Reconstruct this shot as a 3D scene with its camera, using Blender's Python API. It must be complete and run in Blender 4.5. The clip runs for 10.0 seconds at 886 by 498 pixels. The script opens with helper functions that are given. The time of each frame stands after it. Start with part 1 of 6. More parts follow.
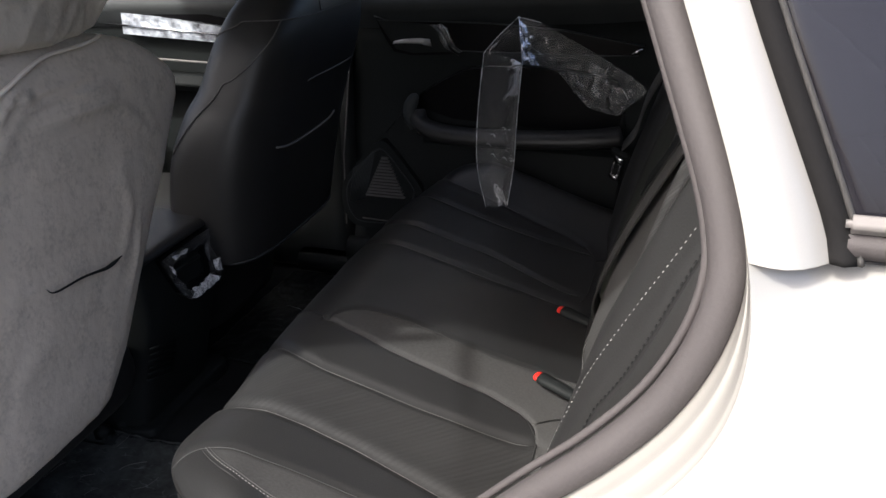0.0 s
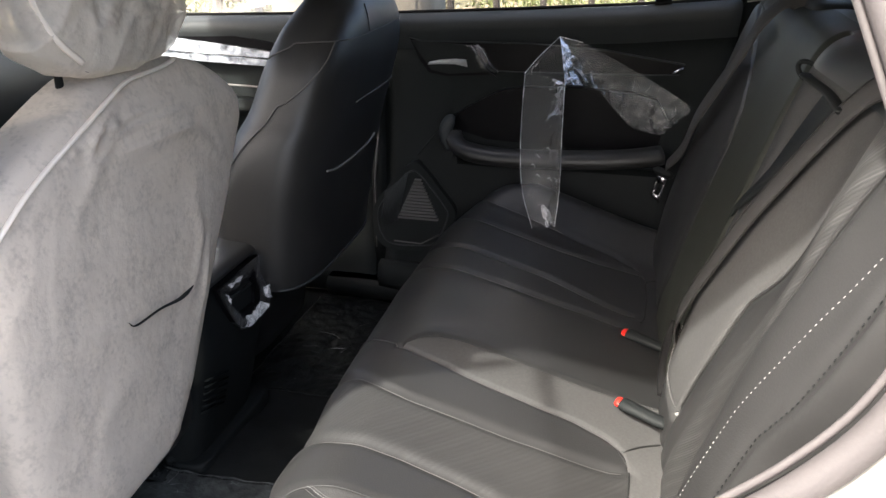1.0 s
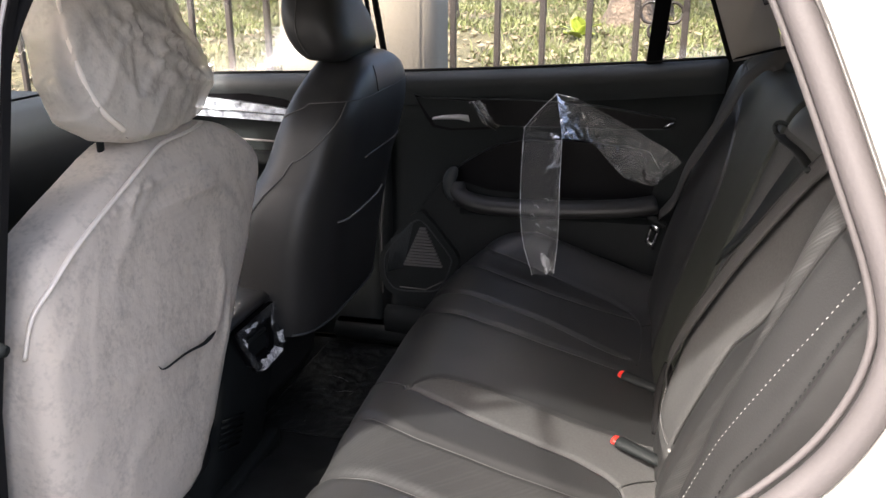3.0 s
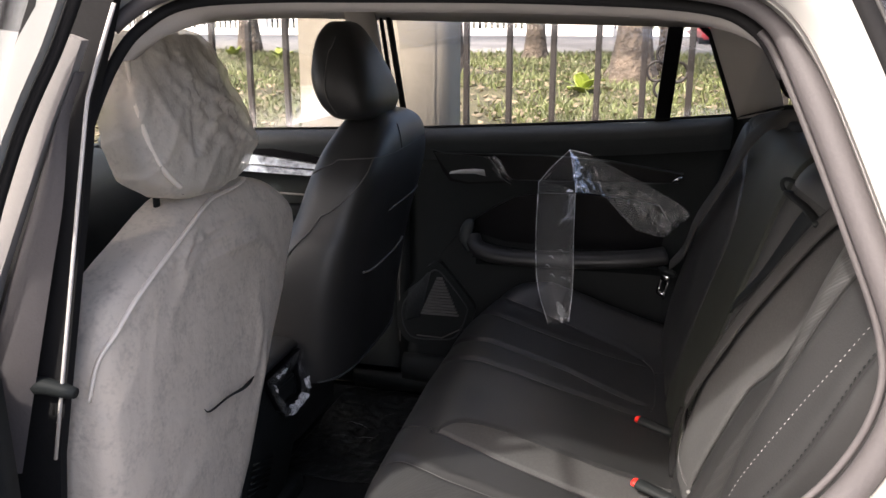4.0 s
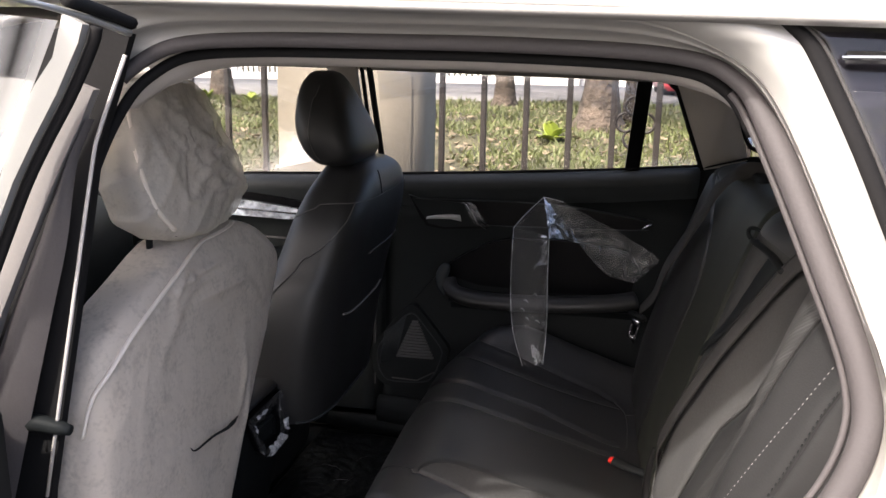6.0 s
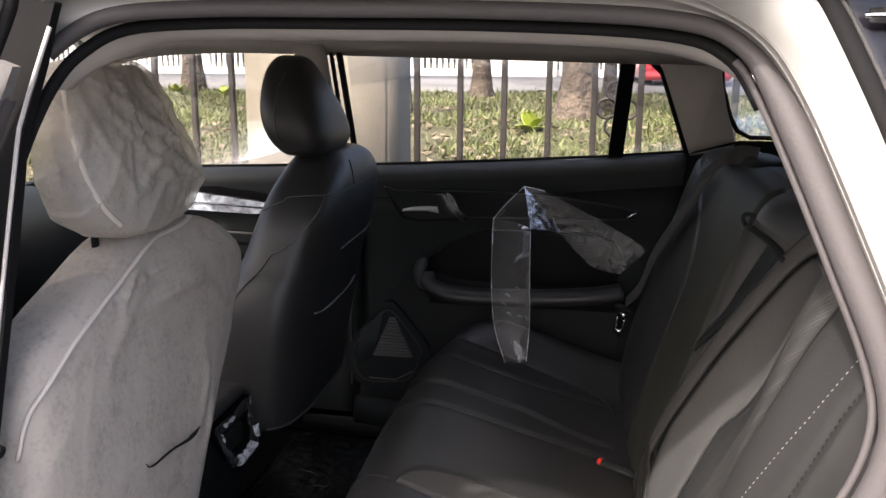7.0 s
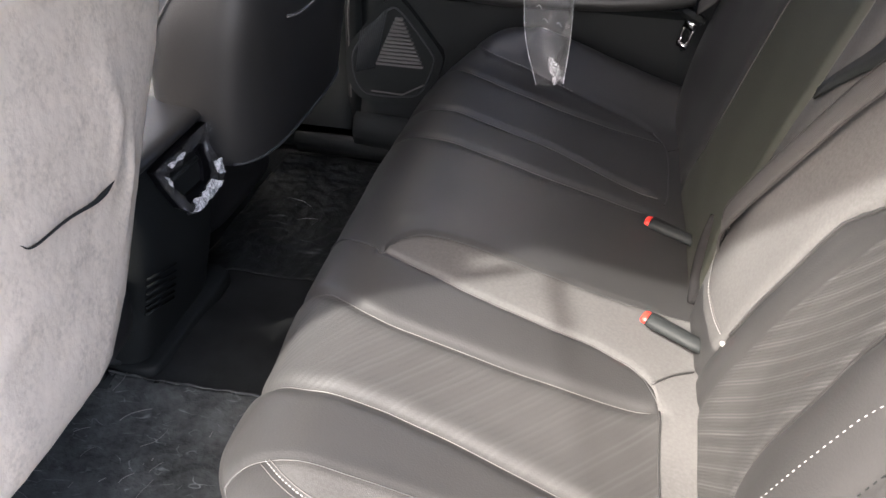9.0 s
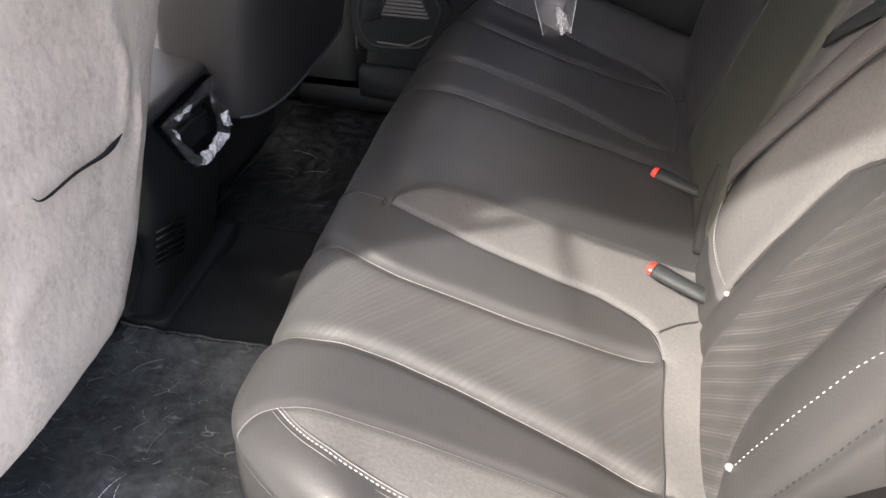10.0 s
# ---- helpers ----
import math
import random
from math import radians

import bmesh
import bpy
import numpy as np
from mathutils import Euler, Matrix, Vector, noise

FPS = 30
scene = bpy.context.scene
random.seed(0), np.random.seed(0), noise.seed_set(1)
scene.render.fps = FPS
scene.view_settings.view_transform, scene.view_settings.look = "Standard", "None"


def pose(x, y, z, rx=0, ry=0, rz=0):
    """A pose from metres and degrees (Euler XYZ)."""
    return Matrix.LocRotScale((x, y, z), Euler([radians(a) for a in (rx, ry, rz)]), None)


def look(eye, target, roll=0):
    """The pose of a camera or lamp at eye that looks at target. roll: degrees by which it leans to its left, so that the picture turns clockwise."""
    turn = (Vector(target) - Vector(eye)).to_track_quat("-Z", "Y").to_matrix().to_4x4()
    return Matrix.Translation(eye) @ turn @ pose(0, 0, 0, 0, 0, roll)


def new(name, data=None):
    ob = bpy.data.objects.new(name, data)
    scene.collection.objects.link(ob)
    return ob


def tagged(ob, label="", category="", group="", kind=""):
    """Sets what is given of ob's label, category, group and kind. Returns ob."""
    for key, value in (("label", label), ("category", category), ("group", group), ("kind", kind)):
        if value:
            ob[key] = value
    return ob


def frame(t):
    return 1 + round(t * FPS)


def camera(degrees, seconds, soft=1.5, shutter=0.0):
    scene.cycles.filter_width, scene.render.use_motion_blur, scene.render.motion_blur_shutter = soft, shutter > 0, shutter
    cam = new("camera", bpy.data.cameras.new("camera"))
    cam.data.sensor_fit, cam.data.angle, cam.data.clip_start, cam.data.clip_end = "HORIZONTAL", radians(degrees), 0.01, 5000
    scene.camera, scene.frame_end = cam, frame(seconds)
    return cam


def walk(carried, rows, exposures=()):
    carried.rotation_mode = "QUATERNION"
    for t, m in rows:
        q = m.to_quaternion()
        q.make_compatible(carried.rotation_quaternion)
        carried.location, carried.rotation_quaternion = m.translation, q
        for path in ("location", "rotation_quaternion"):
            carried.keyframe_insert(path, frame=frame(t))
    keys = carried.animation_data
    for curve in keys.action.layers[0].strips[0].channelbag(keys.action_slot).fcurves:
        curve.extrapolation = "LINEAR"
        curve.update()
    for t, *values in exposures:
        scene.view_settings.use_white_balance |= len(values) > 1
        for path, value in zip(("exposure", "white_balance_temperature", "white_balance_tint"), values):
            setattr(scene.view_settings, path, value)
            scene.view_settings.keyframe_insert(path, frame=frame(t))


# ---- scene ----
cam = camera(56.0, 10.0)
METRES, EYE, TILT, LEAN, TURN = 1.0, 1.35, -23.0, -0.3, 15.0
ROWS = [
    (0.0, 0.0, 0.0, 0.0, -0.0, 0.0, -0.0),
    (0.5, -0.1299, 0.0382, 0.0076, -0.3, 1.35, 0.38),
    (1.0, -0.164, 0.0356, 0.0092, -1.88, 1.33, 0.88),
    (1.5, -0.1628, 0.0401, 0.0134, -2.34, 1.35, 1.17),
    (2.0, -0.1726, 0.0312, 0.0149, -2.33, 1.34, 1.77),
    (2.5, -0.1589, -0.0131, 0.0145, -1.86, 2.75, 1.14),
    (4.0, -0.2208, -0.13, 0.0065, -1.75, 7.75, 1.05),
    (4.5, -0.2427, -0.1552, 0.0062, -2.64, 10.05, 1.07),
    (5.0, -0.2448, -0.1606, 0.0038, -3.28, 10.45, 1.04),
    (6.5, -0.2524, -0.1775, -0.0026, -4.59, 10.86, 1.35),
    (7.0, -0.2361, -0.0788, 0.0155, -5.3, 10.28, 2.15),
    (7.5, -0.1805, 0.1096, 0.0758, -5.49, 8.52, 1.55),
    (8.0, -0.1401, 0.2157, 0.1137, -4.97, 6.46, 0.96),
    (8.5, -0.1526, 0.2887, 0.1088, -4.43, -1.8, 0.93),
    (9.0, -0.1736, 0.3083, 0.0918, -3.46, -10.95, 0.42),
    (9.5, -0.1762, 0.3043, 0.09, -3.3, -13.67, 0.42),
    (10.0, -0.1739, 0.3009, 0.0909, -3.04, -14.14, 0.69),
]

EXPOSURES = [(0.0, 1.72, 6200, 9), (0.4, 2.95, 6350, 7), (2.5, 2.98, 6480, 10), (4.0, 2.32, 6450, 12), (5.0, 2.24, 6450, 12), (6.8, 2.18, 6450, 12), (7.6, 2.75, 6550, 12), (8.0, 3.05, 6850, 12), (8.5, 3.74, 6600, 11), (9.2, 3.8, 6500, 12), (10.0, 3.74, 6580, 12)]
walk(cam, [(t, pose(0, 0, EYE, TILT, LEAN, TURN) @ pose(METRES * x, METRES * y, METRES * z, 90 + pitch, roll, yaw)) for t, x, y, z, yaw, pitch, roll in ROWS],
     EXPOSURES)

# ---- light ----
SUN_DIR = Vector((0.49, 0.81, -1.0)).normalized()
world = bpy.data.worlds.new("sky")
scene.world = world
world.use_nodes = True
wn = world.node_tree.nodes
sky = wn.new("ShaderNodeTexSky")
sky.sky_type, sky.sun_disc = "NISHITA", False
sky.sun_elevation = math.asin(-SUN_DIR.z)
sky.sun_rotation = math.atan2(-SUN_DIR.x, -SUN_DIR.y)
sky.dust_density, sky.air_density, sky.ozone_density = 6.0, 0.7, 0.3
wn["Background"].inputs[1].default_value = 0.145
world.node_tree.links.new(sky.outputs[0], wn["Background"].inputs[0])
sun = new("sun", bpy.data.lights.new("sun", "SUN"))
sun.data.energy, sun.data.angle, sun.data.color = 1.45, radians(1.3), (1.0, 0.95, 0.87)
sun.matrix_world = look((0, -5, 9), Vector((0, -5, 9)) + SUN_DIR)


# ---- materials ----
def material(name, color, rough=0.5, metal=0.0, var=0.15, scale=6.0, grain=120.0, bump=0.15, depth=0.002, coat=0.0, spec=0.5, wave=0.0, wave_scale=60.0, wave_axis="Y", turn=0.0, tilt=0.0, stripes=0.0, group=0.0):
    """Principled surface with colour variation at two scales and a fine bump."""
    m = bpy.data.materials.new(name)
    m.use_nodes = True
    nt = m.node_tree
    n, l = nt.nodes, nt.links
    b = n["Principled BSDF"]
    tc = n.new("ShaderNodeTexCoord")
    a = n.new("ShaderNodeTexNoise")
    a.inputs["Scale"].default_value, a.inputs["Detail"].default_value = scale, 4
    g = n.new("ShaderNodeTexNoise")
    g.inputs["Scale"].default_value, g.inputs["Detail"].default_value = grain, 3
    l.new(tc.outputs["Object"], a.inputs["Vector"])
    l.new(tc.outputs["Object"], g.inputs["Vector"])
    mix = n.new("ShaderNodeMath")
    mix.operation = "MULTIPLY_ADD"
    mix.inputs[1].default_value = 0.5
    l.new(g.outputs["Fac"], mix.inputs[0])
    l.new(a.outputs["Fac"], mix.inputs[2])
    ramp = n.new("ShaderNodeValToRGB")
    c = Vector(color[:3])
    lo, hi = c * (1 - var), c * (1 + var)
    ramp.color_ramp.elements[0].position, ramp.color_ramp.elements[1].position = 0.45, 1.05
    ramp.color_ramp.elements[0].color, ramp.color_ramp.elements[1].color = (*lo, 1), (min(hi[0], 1), min(hi[1], 1), min(hi[2], 1), 1)
    l.new(mix.outputs[0], ramp.inputs[0])
    l.new(ramp.outputs[0], b.inputs["Base Color"])
    b.inputs["Roughness"].default_value, b.inputs["Metallic"].default_value = rough, metal
    b.inputs["Coat Weight"].default_value, b.inputs["Coat Roughness"].default_value = coat, 0.05
    b.inputs["Specular IOR Level"].default_value = spec
    bp = n.new("ShaderNodeBump")
    bp.inputs["Strength"].default_value, bp.inputs["Distance"].default_value = bump, depth
    height = g.outputs["Fac"]
    if wave:
        w = n.new("ShaderNodeTexWave")
        w.wave_type, w.bands_direction = "BANDS", wave_axis
        w.inputs["Scale"].default_value, w.inputs["Distortion"].default_value = wave_scale, 0.4
        mp = n.new("ShaderNodeMapping")
        mp.inputs["Rotation"].default_value = (radians(tilt), 0, radians(turn))
        l.new(tc.outputs["Object"], mp.inputs["Vector"])
        l.new(mp.outputs[0], w.inputs["Vector"])
        if stripes:
            w2 = n.new("ShaderNodeTexWave")
            w2.wave_type, w2.bands_direction = "BANDS", wave_axis
            w2.inputs["Scale"].default_value, w2.inputs["Distortion"].default_value = group, 0.3
            l.new(mp.outputs[0], w2.inputs["Vector"])
            mm = n.new("ShaderNodeMath")
            mm.operation = "MULTIPLY"
            l.new(w.outputs["Fac"], mm.inputs[0])
            l.new(w2.outputs["Fac"], mm.inputs[1])
            thin = n.new("ShaderNodeMath")
            thin.operation = "POWER"
            thin.inputs[1].default_value = 2.0
            l.new(mm.outputs[0], thin.inputs[0])
            mixc = n.new("ShaderNodeMix")
            mixc.data_type = "RGBA"
            l.new(thin.outputs[0], mixc.inputs[0])
            l.new(ramp.outputs[0], mixc.inputs[6])
            mixc.inputs[7].default_value = (*(c * (1 + stripes)), 1)
            l.new(mixc.outputs[2], b.inputs["Base Color"])
        ad = n.new("ShaderNodeMath")
        ad.operation = "MULTIPLY_ADD"
        ad.inputs[1].default_value = wave
        l.new(w.outputs["Fac"], ad.inputs[0])
        l.new(g.outputs["Fac"], ad.inputs[2])
        height = ad.outputs[0]
    l.new(height, bp.inputs["Height"])
    l.new(bp.outputs[0], b.inputs["Normal"])
    return m


def see_through(name, color, clear=0.5, rough=0.1, grain=40.0, bump=0.4, depth=0.004, gloss=0.2, translucent=0.0, var=0.0):
    """Thin sheet: partly clear, partly diffuse, with a glossy sheen."""
    m = bpy.data.materials.new(name)
    m.use_nodes = True
    nt = m.node_tree
    n, l = nt.nodes, nt.links
    n.remove(n["Principled BSDF"])
    out = n["Material Output"]
    tc = n.new("ShaderNodeTexCoord")
    g = n.new("ShaderNodeTexNoise")
    g.inputs["Scale"].default_value, g.inputs["Detail"].default_value = grain, 4
    l.new(tc.outputs["Object"], g.inputs["Vector"])
    bp = n.new("ShaderNodeBump")
    bp.inputs["Strength"].default_value, bp.inputs["Distance"].default_value = bump, depth
    l.new(g.outputs["Fac"], bp.inputs["Height"])
    d = n.new("ShaderNodeBsdfDiffuse")
    d.inputs[0].default_value = (*color, 1)
    l.new(bp.outputs[0], d.inputs["Normal"])
    tl = n.new("ShaderNodeBsdfTranslucent")
    tl.inputs[0].default_value = (*color, 1)
    if var:
        # felted fibres: fine specks over broad thin and thick patches
        fine, broad = n.new("ShaderNodeTexNoise"), n.new("ShaderNodeTexNoise")
        fine.inputs["Scale"].default_value, fine.inputs["Detail"].default_value = 150, 4
        broad.inputs["Scale"].default_value, broad.inputs["Detail"].default_value = 24, 5
        both = n.new("ShaderNodeMath")
        both.operation = "ADD"
        ramp = n.new("ShaderNodeValToRGB")
        e = ramp.color_ramp.elements
        e[0].position, e[1].position = 0.65, 1.35
        e[0].color = (*[c * (1 - var) for c in color], 1)
        e[1].color = (*[min(c * (1 + var), 1) for c in color], 1)
        for q, k in ((fine, 0), (broad, 1)):
            l.new(tc.outputs["Object"], q.inputs["Vector"])
            l.new(q.outputs["Fac"], both.inputs[k])
        l.new(both.outputs[0], ramp.inputs[0])
        l.new(ramp.outputs[0], d.inputs[0])
        l.new(ramp.outputs[0], tl.inputs[0])
    t = n.new("ShaderNodeBsdfTransparent")
    gl = n.new("ShaderNodeBsdfGlossy")
    gl.inputs["Roughness"].default_value = rough
    l.new(bp.outputs[0], gl.inputs["Normal"])
    m0 = n.new("ShaderNodeMixShader")
    m0.inputs[0].default_value = translucent
    l.new(d.outputs[0], m0.inputs[1])
    l.new(tl.outputs[0], m0.inputs[2])
    m1 = n.new("ShaderNodeMixShader")
    m1.inputs[0].default_value = clear
    l.new(m0.outputs[0], m1.inputs[1])
    l.new(t.outputs[0], m1.inputs[2])
    m2 = n.new("ShaderNodeMixShader")
    fr = n.new("ShaderNodeFresnel")
    fr.inputs["IOR"].default_value = 1.5
    l.new(bp.outputs[0], fr.inputs["Normal"])
    mul = n.new("ShaderNodeMath")
    mul.operation = "MULTIPLY"
    mul.inputs[1].default_value = gloss
    l.new(fr.outputs[0], mul.inputs[0])
    l.new(mul.outputs[0], m2.inputs[0])
    l.new(m1.outputs[0], m2.inputs[1])
    l.new(gl.outputs[0], m2.inputs[2])
    l.new(m2.outputs[0], out.inputs[0])
    return m


LEATHER = material("leather", (0.0190, 0.0191, 0.0193), 0.48, spec=0.52, var=0.2, grain=420, bump=0.22, depth=0.001)
FABRIC = material("ribbed_fabric", (0.0243, 0.0244, 0.0243), 0.6, var=0.2, grain=600, bump=0.3, depth=0.001, wave=0.6, wave_scale=42.0, wave_axis="X", turn=38, stripes=0.4, group=10.5)
FABRIC_BACK = material("pinstriped_fabric", (0.0243, 0.0244, 0.0243), 0.6, var=0.2, grain=600, bump=0.3, depth=0.001, wave=0.6, wave_scale=84.0, wave_axis="Y", tilt=-43, stripes=1.5, group=16.5)
# darkened to carry the flange's shade; also colours the strip under the quarter glass
GREY_TRIM = material("shaded_flange_and_strip_grey", (0.17, 0.16, 0.155), 0.5, var=0.08, grain=300, bump=0.1)
SUEDE = material("suede", (0.063, 0.0628, 0.062), 0.9, var=0.16, scale=260, grain=900, bump=0.4, depth=0.001, spec=0.1)
BROWN = material("olive_leather", (0.027, 0.029, 0.0235), 0.55, spec=0.25, var=0.2, grain=420, bump=0.2, depth=0.001)
WEBBING = material("webbing", (0.040, 0.0382, 0.0372), 0.75, var=0.1, grain=300, bump=0.4, depth=0.001, wave=1.0, wave_scale=120)
PLASTIC = material("black_plastic", (0.0118, 0.0135, 0.0138), 0.6, spec=0.16, var=0.2, grain=500, bump=0.3, depth=0.0008)
SOFT_PLASTIC = material("soft_black_trim", (0.0145, 0.0165, 0.0168), 0.6, spec=0.1, var=0.2, grain=380, bump=0.3, depth=0.001)
CARD = material("door_card_vinyl", (0.0112, 0.0134, 0.0138), 0.65, spec=0.14, var=0.2, grain=380, bump=0.3, depth=0.001)
GLOSS_BLACK = material("gloss_black", (0.005, 0.005, 0.006), 0.28, var=0.1, bump=0.0, spec=0.08)
LEDGE = material("padded_ledge", (0.030, 0.034, 0.036), 0.6, var=0.2, grain=380, bump=0.3, depth=0.001, spec=0.3)
THREAD_DARK = material("dark_grey_thread", (0.085, 0.082, 0.08), 0.7, var=0.1, bump=0.2)
# leather made paler to paint the thin highlight along the panel seams
PIPING = material("highlit_leather_piping", (0.058, 0.057, 0.056), 0.42, var=0.2, grain=300, bump=0.1, depth=0.0005)
CHROME = material("chrome", (0.75, 0.76, 0.78), 0.12, 1.0, var=0.05, bump=0.02)
RED = material("red_plastic", (0.75, 0.03, 0.02), 0.35, var=0.1, bump=0.1)
PAINT = material("pearl_paint", (0.33, 0.322, 0.305), 0.3, 0.1, var=0.04, scale=2, grain=900, bump=0.03, depth=0.0005, coat=0.7)
RUBBER = material("door_rubber", (0.013, 0.0127, 0.013), 0.8, spec=0.06, var=0.15, grain=200, bump=0.15)
RUBBER_GREY = material("grey_flock_rubber", (0.058, 0.052, 0.053), 0.7, var=0.12, grain=300, bump=0.2)
HEADLINER = material("headliner_cloth", (0.52, 0.49, 0.46), 0.95, var=0.06, grain=500, bump=0.35, depth=0.001, spec=0.1)
CARPET = material("floor_carpet", (0.017, 0.0185, 0.0185), 0.95, spec=0.08, var=0.4, scale=15, grain=700, bump=0.8, depth=0.002)
FILM = material("crinkled_film_over_carpet", (0.056, 0.060, 0.059), 0.25, var=0.55, scale=16, grain=70, bump=0.5, depth=0.006)


FILM_CLEAN = material("glossy_film_over_black_carpet", (0.013, 0.0145, 0.0148), 0.32, spec=0.3, var=0.5, scale=16, grain=60, bump=0.5, depth=0.006)


def scuffs(m, color, seeds, scale, width):
    """Pale thin curved scratches and dust specks of a film, broken into short runs."""
    n, l = m.node_tree.nodes, m.node_tree.links
    b = n["Principled BSDF"]
    tc = n.new("ShaderNodeTexCoord")
    last = b.inputs["Base Color"].links[0].from_socket
    for k in seeds:
        mp = n.new("ShaderNodeMapping")
        mp.inputs["Location"].default_value = (k * 3.3, 1.7 * k, 0)
        mp.inputs["Rotation"].default_value = (0, 0, 0.8 * k)
        mp.inputs["Scale"].default_value = (1.0, 2.2, 1.0)
        l.new(tc.outputs["Object"], mp.inputs["Vector"])
        t = n.new("ShaderNodeTexNoise")
        t.inputs["Scale"].default_value, t.inputs["Detail"].default_value, t.inputs["Distortion"].default_value = scale, 2, 0.8
        r = n.new("ShaderNodeValToRGB")
        e = r.color_ramp.elements
        e[0].position, e[1].position = 0.5 - width, 0.5 + width
        e[0].color, e[1].color = (0, 0, 0, 1), (0, 0, 0, 1)
        mid_ = e.new(0.5)
        mid_.color = (1, 1, 1, 1)
        q = n.new("ShaderNodeTexNoise")
        q.inputs["Scale"].default_value, q.inputs["Detail"].default_value = scale * 2.3, 3
        r2 = n.new("ShaderNodeValToRGB")
        r2.color_ramp.elements[0].position, r2.color_ramp.elements[1].position = 0.55, 0.72
        mul = n.new("ShaderNodeMath")
        mul.operation = "MULTIPLY"
        mix = n.new("ShaderNodeMix")
        mix.data_type = "RGBA"
        mix.inputs[7].default_value = (*color, 1)
        l.new(mp.outputs[0], t.inputs["Vector"])
        l.new(mp.outputs[0], q.inputs["Vector"])
        l.new(t.outputs["Fac"], r.inputs[0])
        l.new(q.outputs["Fac"], r2.inputs[0])
        l.new(r.outputs[0], mul.inputs[0])
        l.new(r2.outputs[0], mul.inputs[1])
        l.new(mul.outputs[0], mix.inputs[0])
        l.new(last, mix.inputs[6])
        last = mix.outputs[2]
    l.new(last, b.inputs["Base Color"])


scuffs(FILM, (0.22, 0.23, 0.23), (1, 2, 3), 9.0, 0.012)
scuffs(FILM_CLEAN, (0.20, 0.21, 0.21), (2,), 5.0, 0.01)
scuffs(FILM, (0.16, 0.17, 0.17), (5,), 12.0, 0.02)
THREAD = material("white_thread", (0.25, 0.247, 0.243), 0.7, var=0.1, bump=0.2)
THREAD_GREY = material("grey_thread", (0.15, 0.145, 0.14), 0.7, var=0.1, bump=0.2)
GLASS = see_through("clear_glass", (0.6, 0.65, 0.62), 1.0, 0.02, bump=0.0, gloss=0.35)
TINTED = see_through("tinted_glass", (0.016, 0.015, 0.020), 0.30, 0.03, bump=0.0, gloss=0.9)
COVER = see_through("nonwoven_cover", (0.60, 0.54, 0.47), 0.04, 0.6, grain=55, bump=0.5, depth=0.004, gloss=0.1, translucent=0.25, var=0.13)
COVER_THIN = see_through("thin_nonwoven", (0.90, 0.83, 0.74), 0.42, 0.6, grain=26, bump=0.9, depth=0.012, gloss=0.1, translucent=0.3, var=0.12)
COVER_SEAM = see_through("doubled_nonwoven_seam", (0.90, 0.84, 0.76), 0.0, 0.6, grain=55, bump=0.4, depth=0.003, gloss=0.1, translucent=0.3)
POLY = see_through("clear_polythene", (0.7, 0.72, 0.74), 0.965, 0.08, grain=40, bump=0.5, depth=0.008, gloss=0.8)
# diffuse white in the pane stands in for its bright sky reflection
SKY_GLARE = see_through("sky_reflection_glass", (0.80, 0.81, 0.82), 0.18, 0.05, bump=0.0, gloss=1.0, translucent=0.5)
SATIN = material("satin_silver", (0.55, 0.55, 0.56), 0.42, 0.4, var=0.06, bump=0.03)
WRAP = see_through("crinkled_wrap", (0.75, 0.76, 0.78), 0.95, 0.06, grain=60, bump=0.6, depth=0.012, gloss=2.2)
# nearly opaque white that paints the glints of clear crumpled film
CRUMPLED = see_through("crumpled_film_white_glints", (0.85, 0.86, 0.88), 0.18, 0.08, grain=90, bump=1.0, depth=0.02, gloss=2.5)
# made-up tint that weakens the light through the unseen front window
SIDE_DIMMER = see_through("light_dimming_glass", (0.05, 0.05, 0.05), 0.62, 0.03, bump=0.0, gloss=0.8)
FOIL = material("bright_wrapped_trim", (0.42, 0.46, 0.52), 0.15, 0.3, var=0.85, scale=34, grain=60, bump=0.9, depth=0.006)
FENCE = material("brown_fence_paint", (0.021, 0.0165, 0.0135), 0.55, 0.2, var=0.3, scale=14, grain=150, bump=0.3)
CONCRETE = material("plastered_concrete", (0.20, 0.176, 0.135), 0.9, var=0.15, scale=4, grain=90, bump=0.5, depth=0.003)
SOIL = material("bank_soil", (0.062, 0.056, 0.027), 0.95, var=0.6, scale=4.5, grain=40, bump=0.8, depth=0.02)
GRASS = material("grass_blades", (0.088, 0.100, 0.032), 0.6, var=0.6, scale=2.5, grain=30, bump=0.0)
DRY = material("dry_leaves", (0.15, 0.118, 0.075), 0.8, var=0.5, scale=12, grain=40, bump=0.2)
BARK = material("bark", (0.075, 0.058, 0.043), 0.95, var=0.6, scale=9, grain=26, bump=1.0, depth=0.05)
LEAF = material("broad_leaf", (0.19, 0.235, 0.03), 0.5, var=0.3, scale=10, grain=60, bump=0.2)
CROWN = material("far_leaves", (0.07, 0.12, 0.025), 0.7, var=0.5, scale=2, grain=10, bump=0.0)
WHITE = material("white_fence_paint", (0.80, 0.79, 0.76), 0.6, var=0.06, scale=3, grain=60, bump=0.2)
ASPHALT = material("pale_asphalt", (0.16, 0.155, 0.15), 0.9, var=0.15, scale=1.2, grain=60, bump=0.4)
PAVING = material("grey_paving", (0.15, 0.147, 0.14), 0.9, var=0.2, scale=2, grain=50, bump=0.4)
RED_PAINT = material("red_paint", (0.35, 0.022, 0.028), 0.3, var=0.08, scale=2, bump=0.05, coat=0.5)
TYRE = material("tyre_rubber", (0.02, 0.02, 0.02), 0.85, var=0.2, grain=80, bump=0.4)


